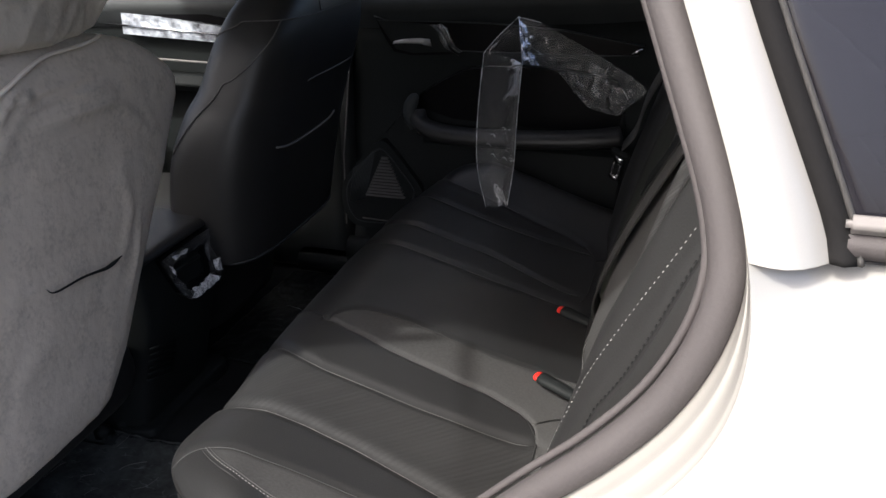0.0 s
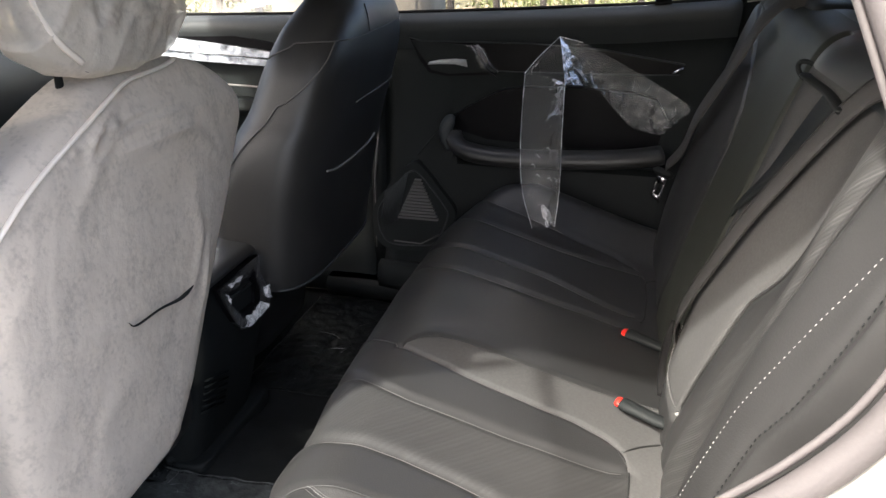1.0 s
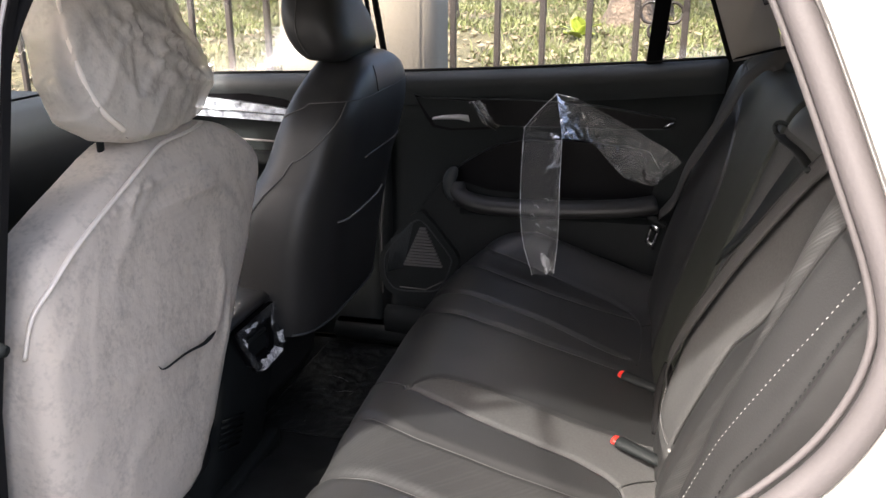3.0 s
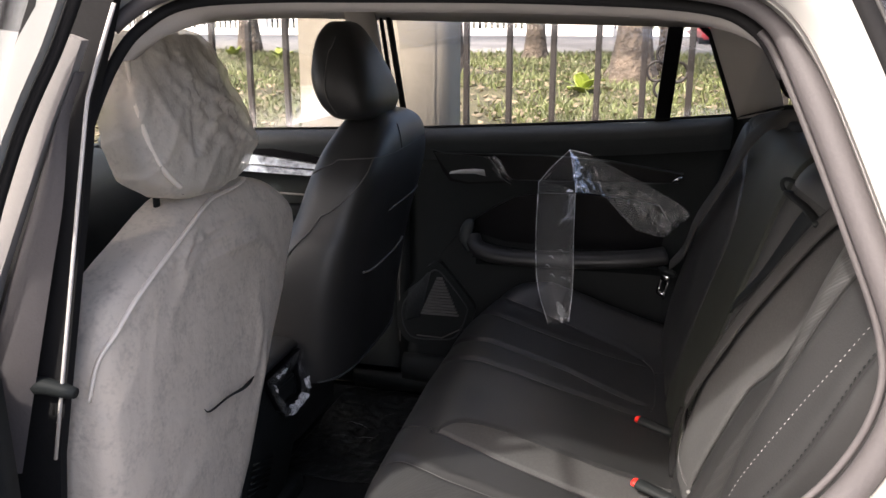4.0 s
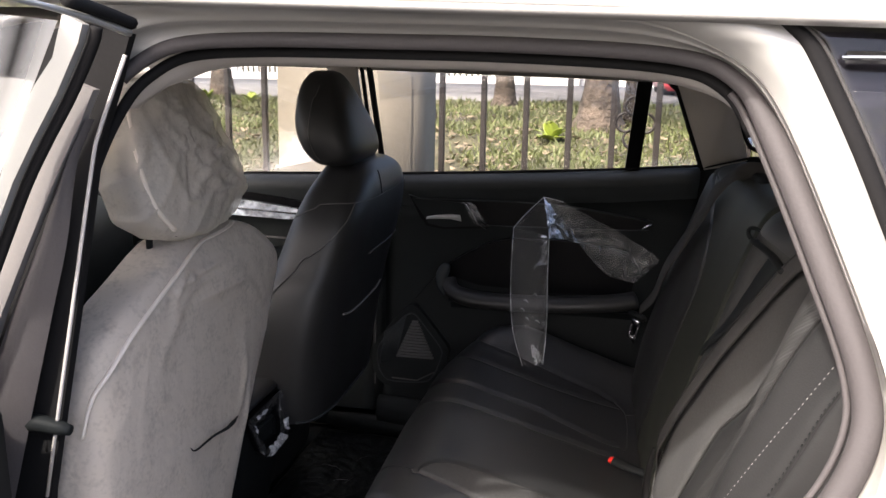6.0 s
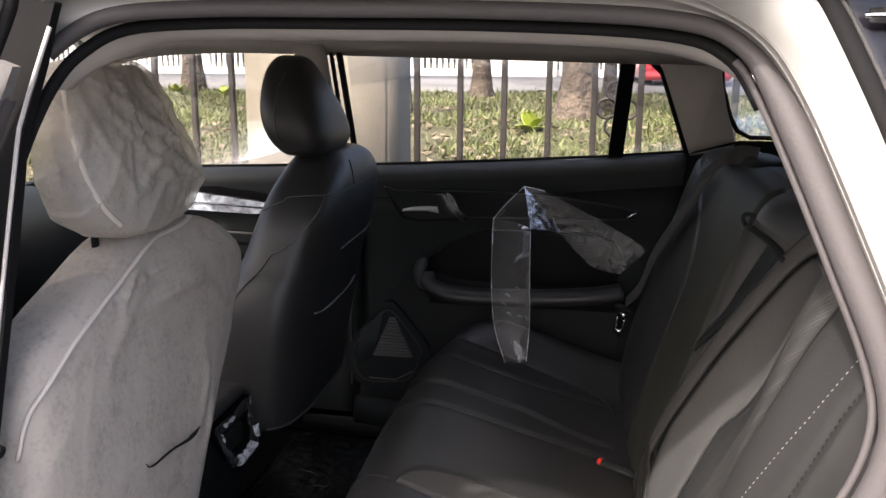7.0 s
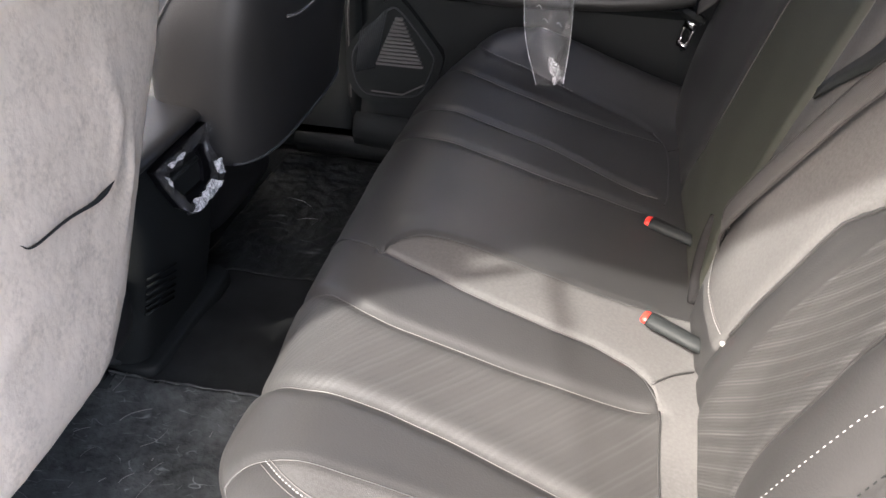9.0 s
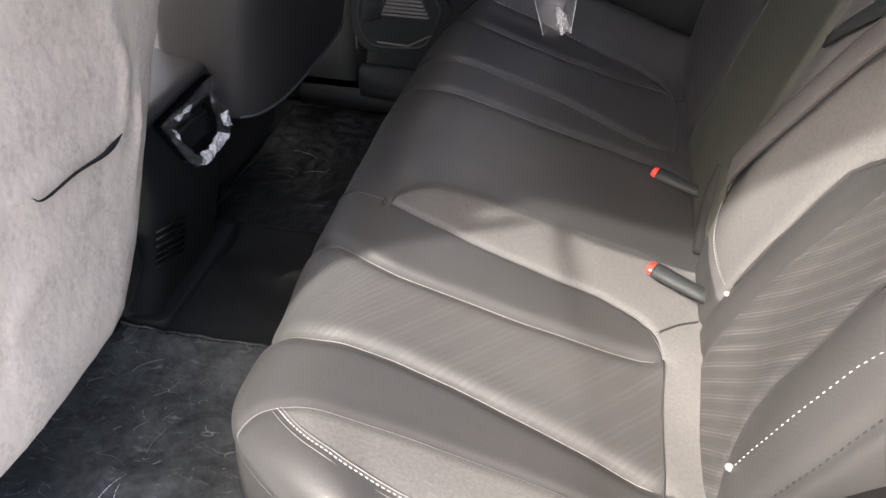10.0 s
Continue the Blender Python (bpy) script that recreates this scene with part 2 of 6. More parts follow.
# ---- building helpers ----
def thing(name, at=(0, 0, 0), label="", category="", group="", kind=""):
    ob = new(name)
    ob.location = at
    ob.empty_display_size = 0.05
    bpy.context.view_layer.update()
    return tagged(ob, label, category, group, kind)


def base_of(ob):
    p = Vector((0, 0, 0))
    while ob is not None:
        p = p + ob.location
        ob = ob.parent
    return p


def part(name, data, mat, parent=None, label="", smooth=True):
    """One mesh object from (verts, faces) in place coordinates, under its thing."""
    verts, faces = data
    off = base_of(parent)
    me = bpy.data.meshes.new(name)
    me.from_pydata([tuple(Vector(v) - off) for v in verts], [], faces)
    me.materials.append(mat)
    bm = bmesh.new()
    bm.from_mesh(me)
    bmesh.ops.recalc_face_normals(bm, faces=bm.faces)
    bm.to_mesh(me)
    bm.free()
    if smooth:
        me.shade_smooth()
    ob = new(name, me)
    ob.parent = parent
    if label:
        ob["label"] = label
    return ob


def merge(*many):
    vs, fs = [], []
    for v, f in many:
        o = len(vs)
        vs += list(v)
        fs += [tuple(i + o for i in q) for q in f]
    return vs, fs


def box(x0, x1, y0, y1, z0, z1, r=0.004):
    """A block with chamfered edges."""
    r = min(r, (x1 - x0) / 3, (y1 - y0) / 3, (z1 - z0) / 3)
    bm = bmesh.new()
    bmesh.ops.create_cube(bm, size=1.0)
    for v in bm.verts:
        v.co = Vector(((x0 + x1) / 2 + v.co.x * (x1 - x0), (y0 + y1) / 2 + v.co.y * (y1 - y0), (z0 + z1) / 2 + v.co.z * (z1 - z0)))
    if r > 0:
        bmesh.ops.bevel(bm, geom=bm.edges[:], offset=r, segments=2, affect="EDGES")
    bm.verts.index_update()
    out = [tuple(v.co) for v in bm.verts], [tuple(v.index for v in f.verts) for f in bm.faces]
    bm.free()
    return out


def prism(outline, axis, a, b):
    """A slab: an outline in the two other axes, from a to b along axis."""
    n = len(outline)
    put = {"y": lambda p, t: (p[0], t, p[1]), "x": lambda p, t: (t, p[0], p[1]), "z": lambda p, t: (p[0], p[1], t)}[axis]
    vs = [put(p, a) for p in outline] + [put(p, b) for p in outline]
    fs = [tuple(range(n)), tuple(range(2 * n - 1, n - 1, -1))]
    fs += [(i, (i + 1) % n, n + (i + 1) % n, n + i) for i in range(n)]
    return vs, fs


def spline(points, n):
    """n + 1 points on a smooth curve through the given ones."""
    ps = [np.array(p, float) for p in points]
    ps = [2 * ps[0] - ps[1]] + ps + [2 * ps[-1] - ps[-2]]
    out = []
    for i in range(n + 1):
        t = i / n * (len(ps) - 3)
        k = min(int(t), len(ps) - 4)
        t -= k
        a, b, c, d = ps[k:k + 4]
        out.append(0.5 * (2 * b + (c - a) * t + (2 * a - 5 * b + 4 * c - d) * t ** 2 + (3 * b - a - 3 * c + d) * t ** 3))
    return out


def tube(points, r, sides=8, flat=1.0, up=(0, 0, 1)):
    """A bar along points; r may be a number or a function of 0..1; flat squeezes it across up."""
    ps = [Vector(p) for p in points]
    n = len(ps)
    vs, fs = [], []
    for i, p in enumerate(ps):
        d = (ps[min(i + 1, n - 1)] - ps[max(i - 1, 0)]).normalized()
        s = d.cross(Vector(up))
        s = s.normalized() if s.length > 1e-5 else d.orthogonal().normalized()
        u = s.cross(d).normalized()
        q = r(i / max(n - 1, 1)) if callable(r) else r
        for k in range(sides):
            a = 2 * math.pi * k / sides
            vs.append(tuple(p + s * math.cos(a) * q + u * math.sin(a) * q * flat))
    for i in range(n - 1):
        for k in range(sides):
            fs.append((i * sides + k, i * sides + (k + 1) % sides, (i + 1) * sides + (k + 1) % sides, (i + 1) * sides + k))
    fs += [tuple(range(sides)), tuple(range((n - 1) * sides, n * sides))]
    return vs, fs


def strip(rails, closed=False):
    """A skin between rows of points of one length."""
    n, m = len(rails), len(rails[0])
    vs = [tuple(p) for row in rails for p in row]
    fs = []
    for i in range(n - 1):
        for k in range(m if closed else m - 1):
            fs.append((i * m + k, i * m + (k + 1) % m, (i + 1) * m + (k + 1) % m, (i + 1) * m + k))
    return vs, fs


def thick(rails, d):
    """A skin with depth: rows of points and the same rows shifted by d, closed at the rims."""
    d = Vector(d)
    m, n = len(rails[0]), len(rails)
    vs, fs = strip(rails)
    o = len(vs)
    vs = vs + [tuple(Vector(v) + d) for v in vs]
    fs = fs + [tuple(i + o for i in reversed(f)) for f in fs]
    rim = [k for k in range(m)] + [i * m + m - 1 for i in range(1, n)] + [(n - 1) * m + k for k in range(m - 2, -1, -1)] + [i * m for i in range(n - 2, 0, -1)]
    for a, b in zip(rim, rim[1:] + rim[:1]):
        fs.append((a, b, b + o, a + o))
    return vs, fs


def sheet(S, us, vs_, keep=None):
    """A grid on the surface S(u, v), only where keep(u, v) holds."""
    verts, faces, index = [], [], {}
    pu, pv = list(us), list(vs_)
    for i in range(len(pu) - 1):
        for k in range(len(pv) - 1):
            if keep is None or keep((pu[i] + pu[i + 1]) / 2, (pv[k] + pv[k + 1]) / 2):
                f = []
                for a, b in ((i, k), (i + 1, k), (i + 1, k + 1), (i, k + 1)):
                    if (a, b) not in index:
                        index[(a, b)] = len(verts)
                        verts.append(tuple(S(pu[a], pv[b])))
                    f.append(index[(a, b)])
                faces.append(tuple(f))
    return verts, faces


def banded(S, rows, bounds, cols, kind):
    """Skins on S(u, v), split along the curves that bounds(u) gives in v; kind(u, k) names the piece of band k."""
    pieces = {}
    lines = []
    for u in rows:
        b = list(bounds(u))
        for k in range(1, len(b)):
            b[k] = max(b[k], b[k - 1] + 1e-5)
        row = []
        for k, n in enumerate(cols):
            row.append([b[k] + (b[k + 1] - b[k]) * i / n for i in range(n + 1)])
        lines.append(row)
    for r in range(len(rows) - 1):
        for k, n in enumerate(cols):
            wide = max(lines[r][k][-1] - lines[r][k][0], lines[r + 1][k][-1] - lines[r + 1][k][0])
            if wide < 1e-4:
                continue
            vs, fs, at = pieces.setdefault(kind((rows[r] + rows[r + 1]) / 2, k), ([], [], {}))
            for i in range(n):
                f = []
                for a, c in ((r, i), (r, i + 1), (r + 1, i + 1), (r + 1, i)):
                    if (a, k, c) not in at:
                        at[(a, k, c)] = len(vs)
                        vs.append(tuple(S(rows[a], lines[a][k][c])))
                    f.append(at[(a, k, c)])
                fs.append(tuple(f))
    return {q: (vs, fs) for q, (vs, fs, at) in pieces.items()}


def rounded(sections, sides=40, power=3.2, wobble=None):
    """A body from sections (z, y0, y1, x_rear, x_front), each a rounded box outline, closed at both ends."""
    rows = []
    zs = [s[0] for s in sections]
    for i, (z, y0, y1, xr, xf) in enumerate(sections):
        row = []
        for k in range(sides):
            a = 2 * math.pi * k / sides
            c, s = math.cos(a), math.sin(a)
            px = math.copysign(abs(c) ** (2 / power), c)
            py = math.copysign(abs(s) ** (2 / power), s)
            p = Vector(((xr + xf) / 2 + px * (xr - xf) / 2, (y0 + y1) / 2 + py * (y1 - y0) / 2, z))
            if wobble:
                nrm = Vector((c, s, 0))
                p = p + nrm * wobble(p, nrm)
            row.append(tuple(p))
        rows.append(row)
    v, f = strip(rows, True)
    n = len(rows)
    f.append(tuple(range(sides)))
    f.append(tuple(range((n - 1) * sides, n * sides)))
    return v, f


def ease(sections, n):
    return [tuple(p) for p in spline(sections, n)]


def dashes(points, length, gap, r):
    """Stitches: short stubs along a curve."""
    ps = [Vector(p) for p in points]
    out, need = [], 0.0
    pos = []
    for a, b in zip(ps, ps[1:]):
        d = (b - a).length
        s = need
        while s < d:
            pos.append((a + (b - a) * (s / d), (b - a).normalized()))
            s += length + gap
        need = s - d
    for p, d in pos:
        out.append(tube([p, p + d * length * 0.2, p + d * length * 0.8, p + d * length], lambda t: r * (1.0 if 0.1 < t < 0.9 else 0.5), 5))
    return merge(*out) if out else ([], [])


def curve_at(points):
    xs, ys = [p[0] for p in points], [p[1] for p in points]
    return lambda x: float(np.interp(x, xs, ys))


# ---- ground, bank, road ----
def ground_z(x, y):
    steps = curve_at([(-60, 0), (2.35, 0), (2.55, 0.12), (2.95, 0.35), (3.6, 0.72), (4.4, 0.88), (5.4, 0.98), (8.6, 1.06), (9.0, 1.08), (400, 1.2)])
    z = steps(y)
    if 2.9 < y < 9:
        z += 0.06 * noise.noise(Vector((x * 0.9, y * 0.9, 0))) + 0.02 * noise.noise(Vector((x * 4, y * 4, 3)))
    return z


ys = [-60, -20, -8, -3, 0, 1.5, 2.3] + [2.35 + 0.08 * i for i in range(84)] + [9.2, 10, 14, 21, 30, 60, 150, 400]
xs = [-300, -100, -40, -15] + [-9 + 0.15 * i for i in range(121)] + [14, 40, 100, 300]
ground = part("ground", sheet(lambda x, y: (x, y, ground_z(x, y)), xs, ys), SOIL)
tagged(ground, "uneven earth bank with grass, fallen leaves and soil", "ground", kind="structure")
pavement = part("pavement", thick([[(x, y, 0.012) for y in (-12, 2.3)] for x in (-14, 14)], (0, 0, -0.1)), PAVING)
tagged(pavement, "grey paved parking strip under the car", "pavement", kind="structure")
road = part("road", thick([[(x, y, 1.105) for y in (9.0, 19.4)] for x in (-60, 60)], (0, 0, -0.1)), ASPHALT)
tagged(road, "pale sunlit asphalt road behind the grass bank", "road", kind="structure")

rng = random.Random(5)
gv, gf = [], []
for i in range(84000):
    y = 3.2 + 5.8 * rng.random() ** 1.2
    x = rng.uniform(-4.8, 3.2) * (0.6 + y / 12)
    if noise.noise(Vector((x * 1.1, y * 1.1, 9))) < -0.20 + 0.25 * rng.random() - 0.1:
        continue
    h = rng.uniform(0.02, 0.075) * (1.5 if rng.random() < 0.1 else 1.0)
    a = rng.uniform(0, 6.28)
    w = rng.uniform(0.003, 0.008)
    z = ground_z(x, y) - 0.01
    bx, by = rng.uniform(-0.06, 0.06), rng.uniform(-0.06, 0.06)
    o = len(gv)
    gv += [(x - w * math.cos(a), y - w * math.sin(a), z), (x + w * math.cos(a), y + w * math.sin(a), z),
           (x + bx * 0.4 + w * 0.7 * math.cos(a), y + by * 0.4 + w * 0.7 * math.sin(a), z + h * 0.6), (x + bx * 0.4 - w * 0.7 * math.cos(a), y + by * 0.4 - w * 0.7 * math.sin(a), z + h * 0.6), (x + bx, y + by, z + h)]
    gf += [(o, o + 1, o + 2, o + 3), (o + 3, o + 2, o + 4)]
tagged(part("grass", (gv, gf), GRASS), "patchy fresh green grass on the bank", "grass", kind="stuff")
gv, gf = [], []
for i in range(9500):
    y = 3.1 + 5.6 * rng.random() ** 1.4
    x = rng.uniform(-4.5, 3.0) * (0.6 + y / 12)
    s, a = rng.uniform(0.01, 0.032), rng.uniform(0, 6.28)
    z = ground_z(x, y) + 0.012
    c, d = math.cos(a) * s, math.sin(a) * s
    o = len(gv)
    gv += [(x - c, y - d, z + 0.01), (x + d * 0.5, y - c * 0.5, z + rng.uniform(0, 0.02)), (x + c, y + d, z + rng.uniform(0, 0.03)), (x - d * 0.5, y + c * 0.5, z)]
    gf += [(o, o + 1, o + 2, o + 3)]
tagged(part("fallen_leaves", (gv, gf), DRY, smooth=False), "scattered dry brown fallen leaves", "leaves", kind="stuff")


# ---- iron fence ----
FENCE_Y = 2.64
fence = thing("iron_fence", (-0.3, FENCE_Y, 0.12), "brown painted iron bar fence with ring ornaments", "fence")
bar = None
SPACING = 0.145
for x in [-0.749 + i * SPACING for i in range(20)] + [-1.398 - i * 0.141 for i in range(18)]:
    if bar is None:
        bar = part("bar", box(x - 0.010, x + 0.010, FENCE_Y - 0.010, FENCE_Y + 0.010, 0.1, 2.05, 0.003), FENCE, fence, smooth=False)
        x_first = x
    else:
        b = bar.copy()
        scene.collection.objects.link(b)
        b.location.x += x - x_first
for z in (0.42, 1.92):
    part("rail", box(-3.9, -1.31, FENCE_Y - 0.017, FENCE_Y + 0.017, z - 0.02, z + 0.02), FENCE, fence, smooth=False)
    part("rail", box(-0.815, 2.1, FENCE_Y - 0.017, FENCE_Y + 0.017, z - 0.02, z + 0.02), FENCE, fence, smooth=False)
for cx, cz in ((-0.128, 1.254), (-0.063, 1.252), (-0.100, 1.309), (-0.102, 1.199)):
    ring = [(cx + 0.031 * math.cos(a / 12 * math.pi), FENCE_Y, cz + 0.031 * math.sin(a / 12 * math.pi)) for a in range(25)]
    part("ring", tube(ring, 0.0048, 6, up=(0, 1, 0)), FENCE, fence, "thin iron ring ornament")
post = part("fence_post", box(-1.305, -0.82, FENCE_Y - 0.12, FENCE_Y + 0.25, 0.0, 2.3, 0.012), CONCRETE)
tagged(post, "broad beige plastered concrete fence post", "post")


# ---- trees, plants ----
def tree(x, y, r, h, seed, lean=(0.0, 0.0), fork=False, crown=True, label=""):
    rg = random.Random(seed)
    z = ground_z(x, y) - 0.1
    t = thing("tree", (x, y, z), label, "tree", "trees on the bank")
    rows = []
    for i in range(23):
        f = i / 22
        q = r * (1 - 0.45 * f) * (1 + 1.1 * math.exp(-f * h / 0.16))
        cx, cy = x + lean[0] * f * h, y + lean[1] * f * h
        row = []
        for k in range(28):
            a = 2 * math.pi * k / 28
            w = 1 + 0.13 * noise.noise(Vector((math.cos(a) * 2.2, math.sin(a) * 2.2, f * 3 + seed))) + 0.10 * abs(math.sin(a * 3.5 + seed)) * math.exp(-f * h / 0.25)
            w += 0.06 * noise.noise(Vector((math.cos(a) * 7, math.sin(a) * 7, f * h * 2.2 + seed)))
            row.append((cx + q * w * math.cos(a), cy + q * w * math.sin(a), z + f * h))
        rows.append(row)
    part("trunk", strip(rows, True), BARK, t)
    tips = []
    for j in range(7):
        a = rg.uniform(0, 6.28)
        f0 = rg.uniform(0.55, 1.0)
        p = Vector((x + lean[0] * f0 * h, y + lean[1] * f0 * h, z + f0 * h))
        pts = [p]
        d = Vector((math.cos(a), math.sin(a), rg.uniform(0.5, 1.1))).normalized()
        for s in range(5):
            d = (d + Vector((rg.uniform(-0.25, 0.25), rg.uniform(-0.25, 0.25), 0.1))).normalized()
            p = p + d * h * 0.11
            pts.append(p)
            tips.append(p)
        part("limb", tube(pts, lambda q: r * 0.45 * (1 - 0.8 * q), 7), BARK, t)
    if fork:
        pts = [(x, y, z + 0.1), (x - 0.10, y, z + 0.8), (x - 0.28, y + 0.05, z + 1.8), (x - 0.4, y, z + 3)]
        part("limb", tube(spline(pts, 10), lambda q: r * 0.8 * (1 - 0.4 * q), 10), BARK, t)
    if crown:
        lv, lf = [], []
        for p in tips:
            for j in range(40):
                c = p + Vector((rg.gauss(0, 0.4), rg.gauss(0, 0.4), rg.gauss(0, 0.3)))
                a = Vector((rg.uniform(-1, 1), rg.uniform(-1, 1), rg.uniform(-1, 1))).normalized() * 0.06
                b = a.orthogonal().normalized() * 0.035
                o = len(lv)
                lv += [tuple(c - a), tuple(c + b), tuple(c + a), tuple(c - b)]
                lf.append((o, o + 1, o + 2, o + 3))
        tagged(part("crown", (lv, lf), CROWN, t, "sparse young leaves"), kind="stuff")
    return t


tree(-0.235, 6.0, 0.115, 4.2, 1, (0.03, 0.0), label="thick old trunk with furrowed brown bark")
tree(0.0, 6.4, 0.045, 4.0, 2, label="slim straight tree with brown bark")
tree(-1.186, 8.2, 0.085, 4.2, 3, label="slender tree trunk with rough bark at the road")
tree(-1.53, 6.1, 0.052, 4.0, 4, label="slender pale brown trunk beside the fence post")
tree(-4.1, 8.0, 0.095, 4.0, 5, (-0.03, 0), True, label="forked slender tree on the bank")


def leafy_plant(x, y, size, count, seed, name="broadleaf_plant", label="bright yellow-green broad-leaved plant on the bank"):
    rg = random.Random(seed)
    z = ground_z(x, y)
    t = thing(name, (x, y, z), label, "plant", "plants on the bank")
    for j in range(count):
        a = rg.uniform(0, 6.28)
        el = rg.uniform(0.5, 1.35)
        d = Vector((math.cos(a) * math.cos(el), math.sin(a) * math.cos(el), math.sin(el)))
        s = d.cross(Vector((0, 0, 1))).normalized()
        L, W = size * rg.uniform(0.6, 1.0), size * rg.uniform(0.25, 0.42)
        rows = []
        for i in range(7):
            f = i / 6
            w = W * math.sin(math.pi * min(0.15 + f * 0.85, 1.0)) ** 0.8
            c = Vector((x, y, z)) + d * L * f + Vector((0, 0, -0.35 * L * f * f))
            rows.append([c - s * w / 2 + Vector((0, 0, 0.08 * W)), c, c + s * w / 2 + Vector((0, 0, 0.08 * W))])
        part("leaf", thick(rows, (0, 0, -0.002)), LEAF, t)


leafy_plant(-0.53, 5.4, 0.25, 12, 3)
leafy_plant(-4.62, 7.4, 0.34, 11, 4)
leafy_plant(-4.1, 7.6, 0.22, 9, 6)
leafy_plant(-3.65, 7.7, 0.24, 9, 8)


# ---- white fence across the road, red vehicle, far trees ----
white = thing("white_fence", (0, 19.8, 1.1), "white picket fence with scalloped tops across the road", "fence")
picket_meshes = {}
for s in range(-8, 7):
    x0 = s * 1.7
    part("plinth", box(x0 - 0.85, x0 + 0.85, 19.6, 20.0, 1.05, 1.26, 0.01), WHITE, white, smooth=False)
    part("post", box(x0 - 0.92, x0 - 0.78, 19.7, 19.9, 1.05, 1.80, 0.01), WHITE, white, smooth=False)
    arc = [(x0 - 0.85 + 1.7 * i / 14, 19.8, 1.66 + 0.16 * math.sin(math.pi * i / 14)) for i in range(15)]
    part("top_rail", tube(arc, 0.045, 6), WHITE, white)
    for j in range(1, 12):
        x = x0 - 0.85 + 1.7 * j / 12
        top = 1.66 + 0.16 * math.sin(math.pi * j / 12)
        k = min(j, 12 - j)
        if k not in picket_meshes:
            picket_meshes[k] = part("picket", box(-0.035, 0.035, 19.775, 19.825, 1.25, top, 0.004), WHITE, white, smooth=False)
            picket_meshes[k].location.x += x
        else:
            p = picket_meshes[k].copy()
            scene.collection.objects.link(p)
            p.location.x = x
gate = thing("white_gate", (-1.5, 19.4, 1.1), "solid white arched gate in the far fence", "gate")
part("panel", prism([(-2.3, 1.1)] + [(-2.3 + 1.5 * i / 12, 1.62 + 0.22 * math.sin(math.pi * i / 12)) for i in range(13)] + [(-0.8, 1.1)], "y", 19.35, 19.45), WHITE, gate, smooth=False)

van = thing("red_van", (1.2, 13.6, 1.105), "red delivery van parked on the road, seen from behind", "van")
part("body", rounded(ease([(1.20, 11.85, 15.4, 1.78, 0.60), (1.32, 11.80, 15.45, 1.84, 0.54), (1.8, 11.80, 15.45, 1.84, 0.54), (2.4, 11.84, 15.4, 1.80, 0.58), (2.85, 11.95, 15.3, 1.72, 0.66), (2.92, 12.1, 15.1, 1.60, 0.8)], 20), 40, 7), RED_PAINT, van)
part("window", box(0.80, 1.58, 11.76, 11.82, 2.05, 2.55, 0.02), GLOSS_BLACK, van)
part("bumper", box(0.60, 1.78, 11.73, 11.85, 1.18, 1.30, 0.03), RED_PAINT, van)
for wx in (0.70, 1.68):
    for wy in (12.6, 14.6):
        w = part("wheel", tube([(wx - 0.09, wy, 1.37), (wx - 0.08, wy, 1.37), (wx + 0.08, wy, 1.37), (wx + 0.09, wy, 1.37)], lambda t: 0.26 if 0.1 < t < 0.9 else 0.23, 24), TYRE, van)
        part("rim", tube([(wx - 0.10, wy, 1.37), (wx - 0.085, wy, 1.37)], 0.15, 16), CHROME, w)

for i in range(15):
    rg = random.Random(100 + i)
    x, y = -16 + i * 2.2 + rg.uniform(-0.6, 0.6), 22 + rg.uniform(0, 3)
    t = thing("far_tree", (x, y, 1.1), "dense green tree behind the far fence", "tree", "trees behind the far fence")
    part("trunk", tube([(x, y, 1.0), (x + 0.1, y, 2.0), (x, y + 0.1, 3.2)], lambda q: 0.14 * (1 - 0.5 * q), 8), BARK, t)
    lv, lf = [], []
    for j in range(420):
        c = Vector((x + rg.gauss(0, 0.9), y + rg.gauss(0, 0.6), 1.9 + abs(rg.gauss(0.9, 0.9))))
        a = Vector((rg.uniform(-1, 1), rg.uniform(-1, 1), rg.uniform(-1, 1))).normalized() * 0.17
        b = a.orthogonal().normalized() * 0.10
        o = len(lv)
        lv += [tuple(c - a), tuple(c + b), tuple(c + a), tuple(c - b)]
        lf.append((o, o + 1, o + 2, o + 3))
    tagged(part("crown", (lv, lf), CROWN, t), kind="stuff")

# ---- car shell ----
MID = 1.24
car = thing("car", (-0.4, MID, 0.012), "pearl white estate car with beige headliner, its rear door open", "car")


def opening(n=60):
    """The door opening's edge, from the foot of the pillar between the doors over the roof to the sill."""
    pts = [(-0.873, 0.585, 0.45), (-0.860, 0.592, 0.70), (-0.850, 0.595, 0.909), (-0.836, 0.596, 1.008), (-0.816, 0.598, 1.11), (-0.785, 0.602, 1.243), (-0.758, 0.610, 1.319), (-0.732, 0.624, 1.375), (-0.708, 0.642, 1.408), (-0.665, 0.658, 1.432),
           (-0.58, 0.668, 1.439), (-0.45, 0.67, 1.439), (-0.29, 0.67, 1.437), (-0.14, 0.668, 1.429), (-0.080, 0.66, 1.409), (-0.046, 0.645, 1.36),
           (0.010, 0.603, 1.23), (0.044, 0.577, 1.14), (0.047, 0.566, 1.08), (0.022, 0.565, 1.01), (-0.025, 0.567, 0.945), (-0.095, 0.575, 0.87), (-0.185, 0.585, 0.76), (-0.26, 0.59, 0.60), (-0.31, 0.59, 0.46), (-0.40, 0.59, 0.40)]
    return [Vector(p) for p in spline(pts, n)]


edge = opening(125)
centre = Vector((-0.42, 0.0, 0.95))


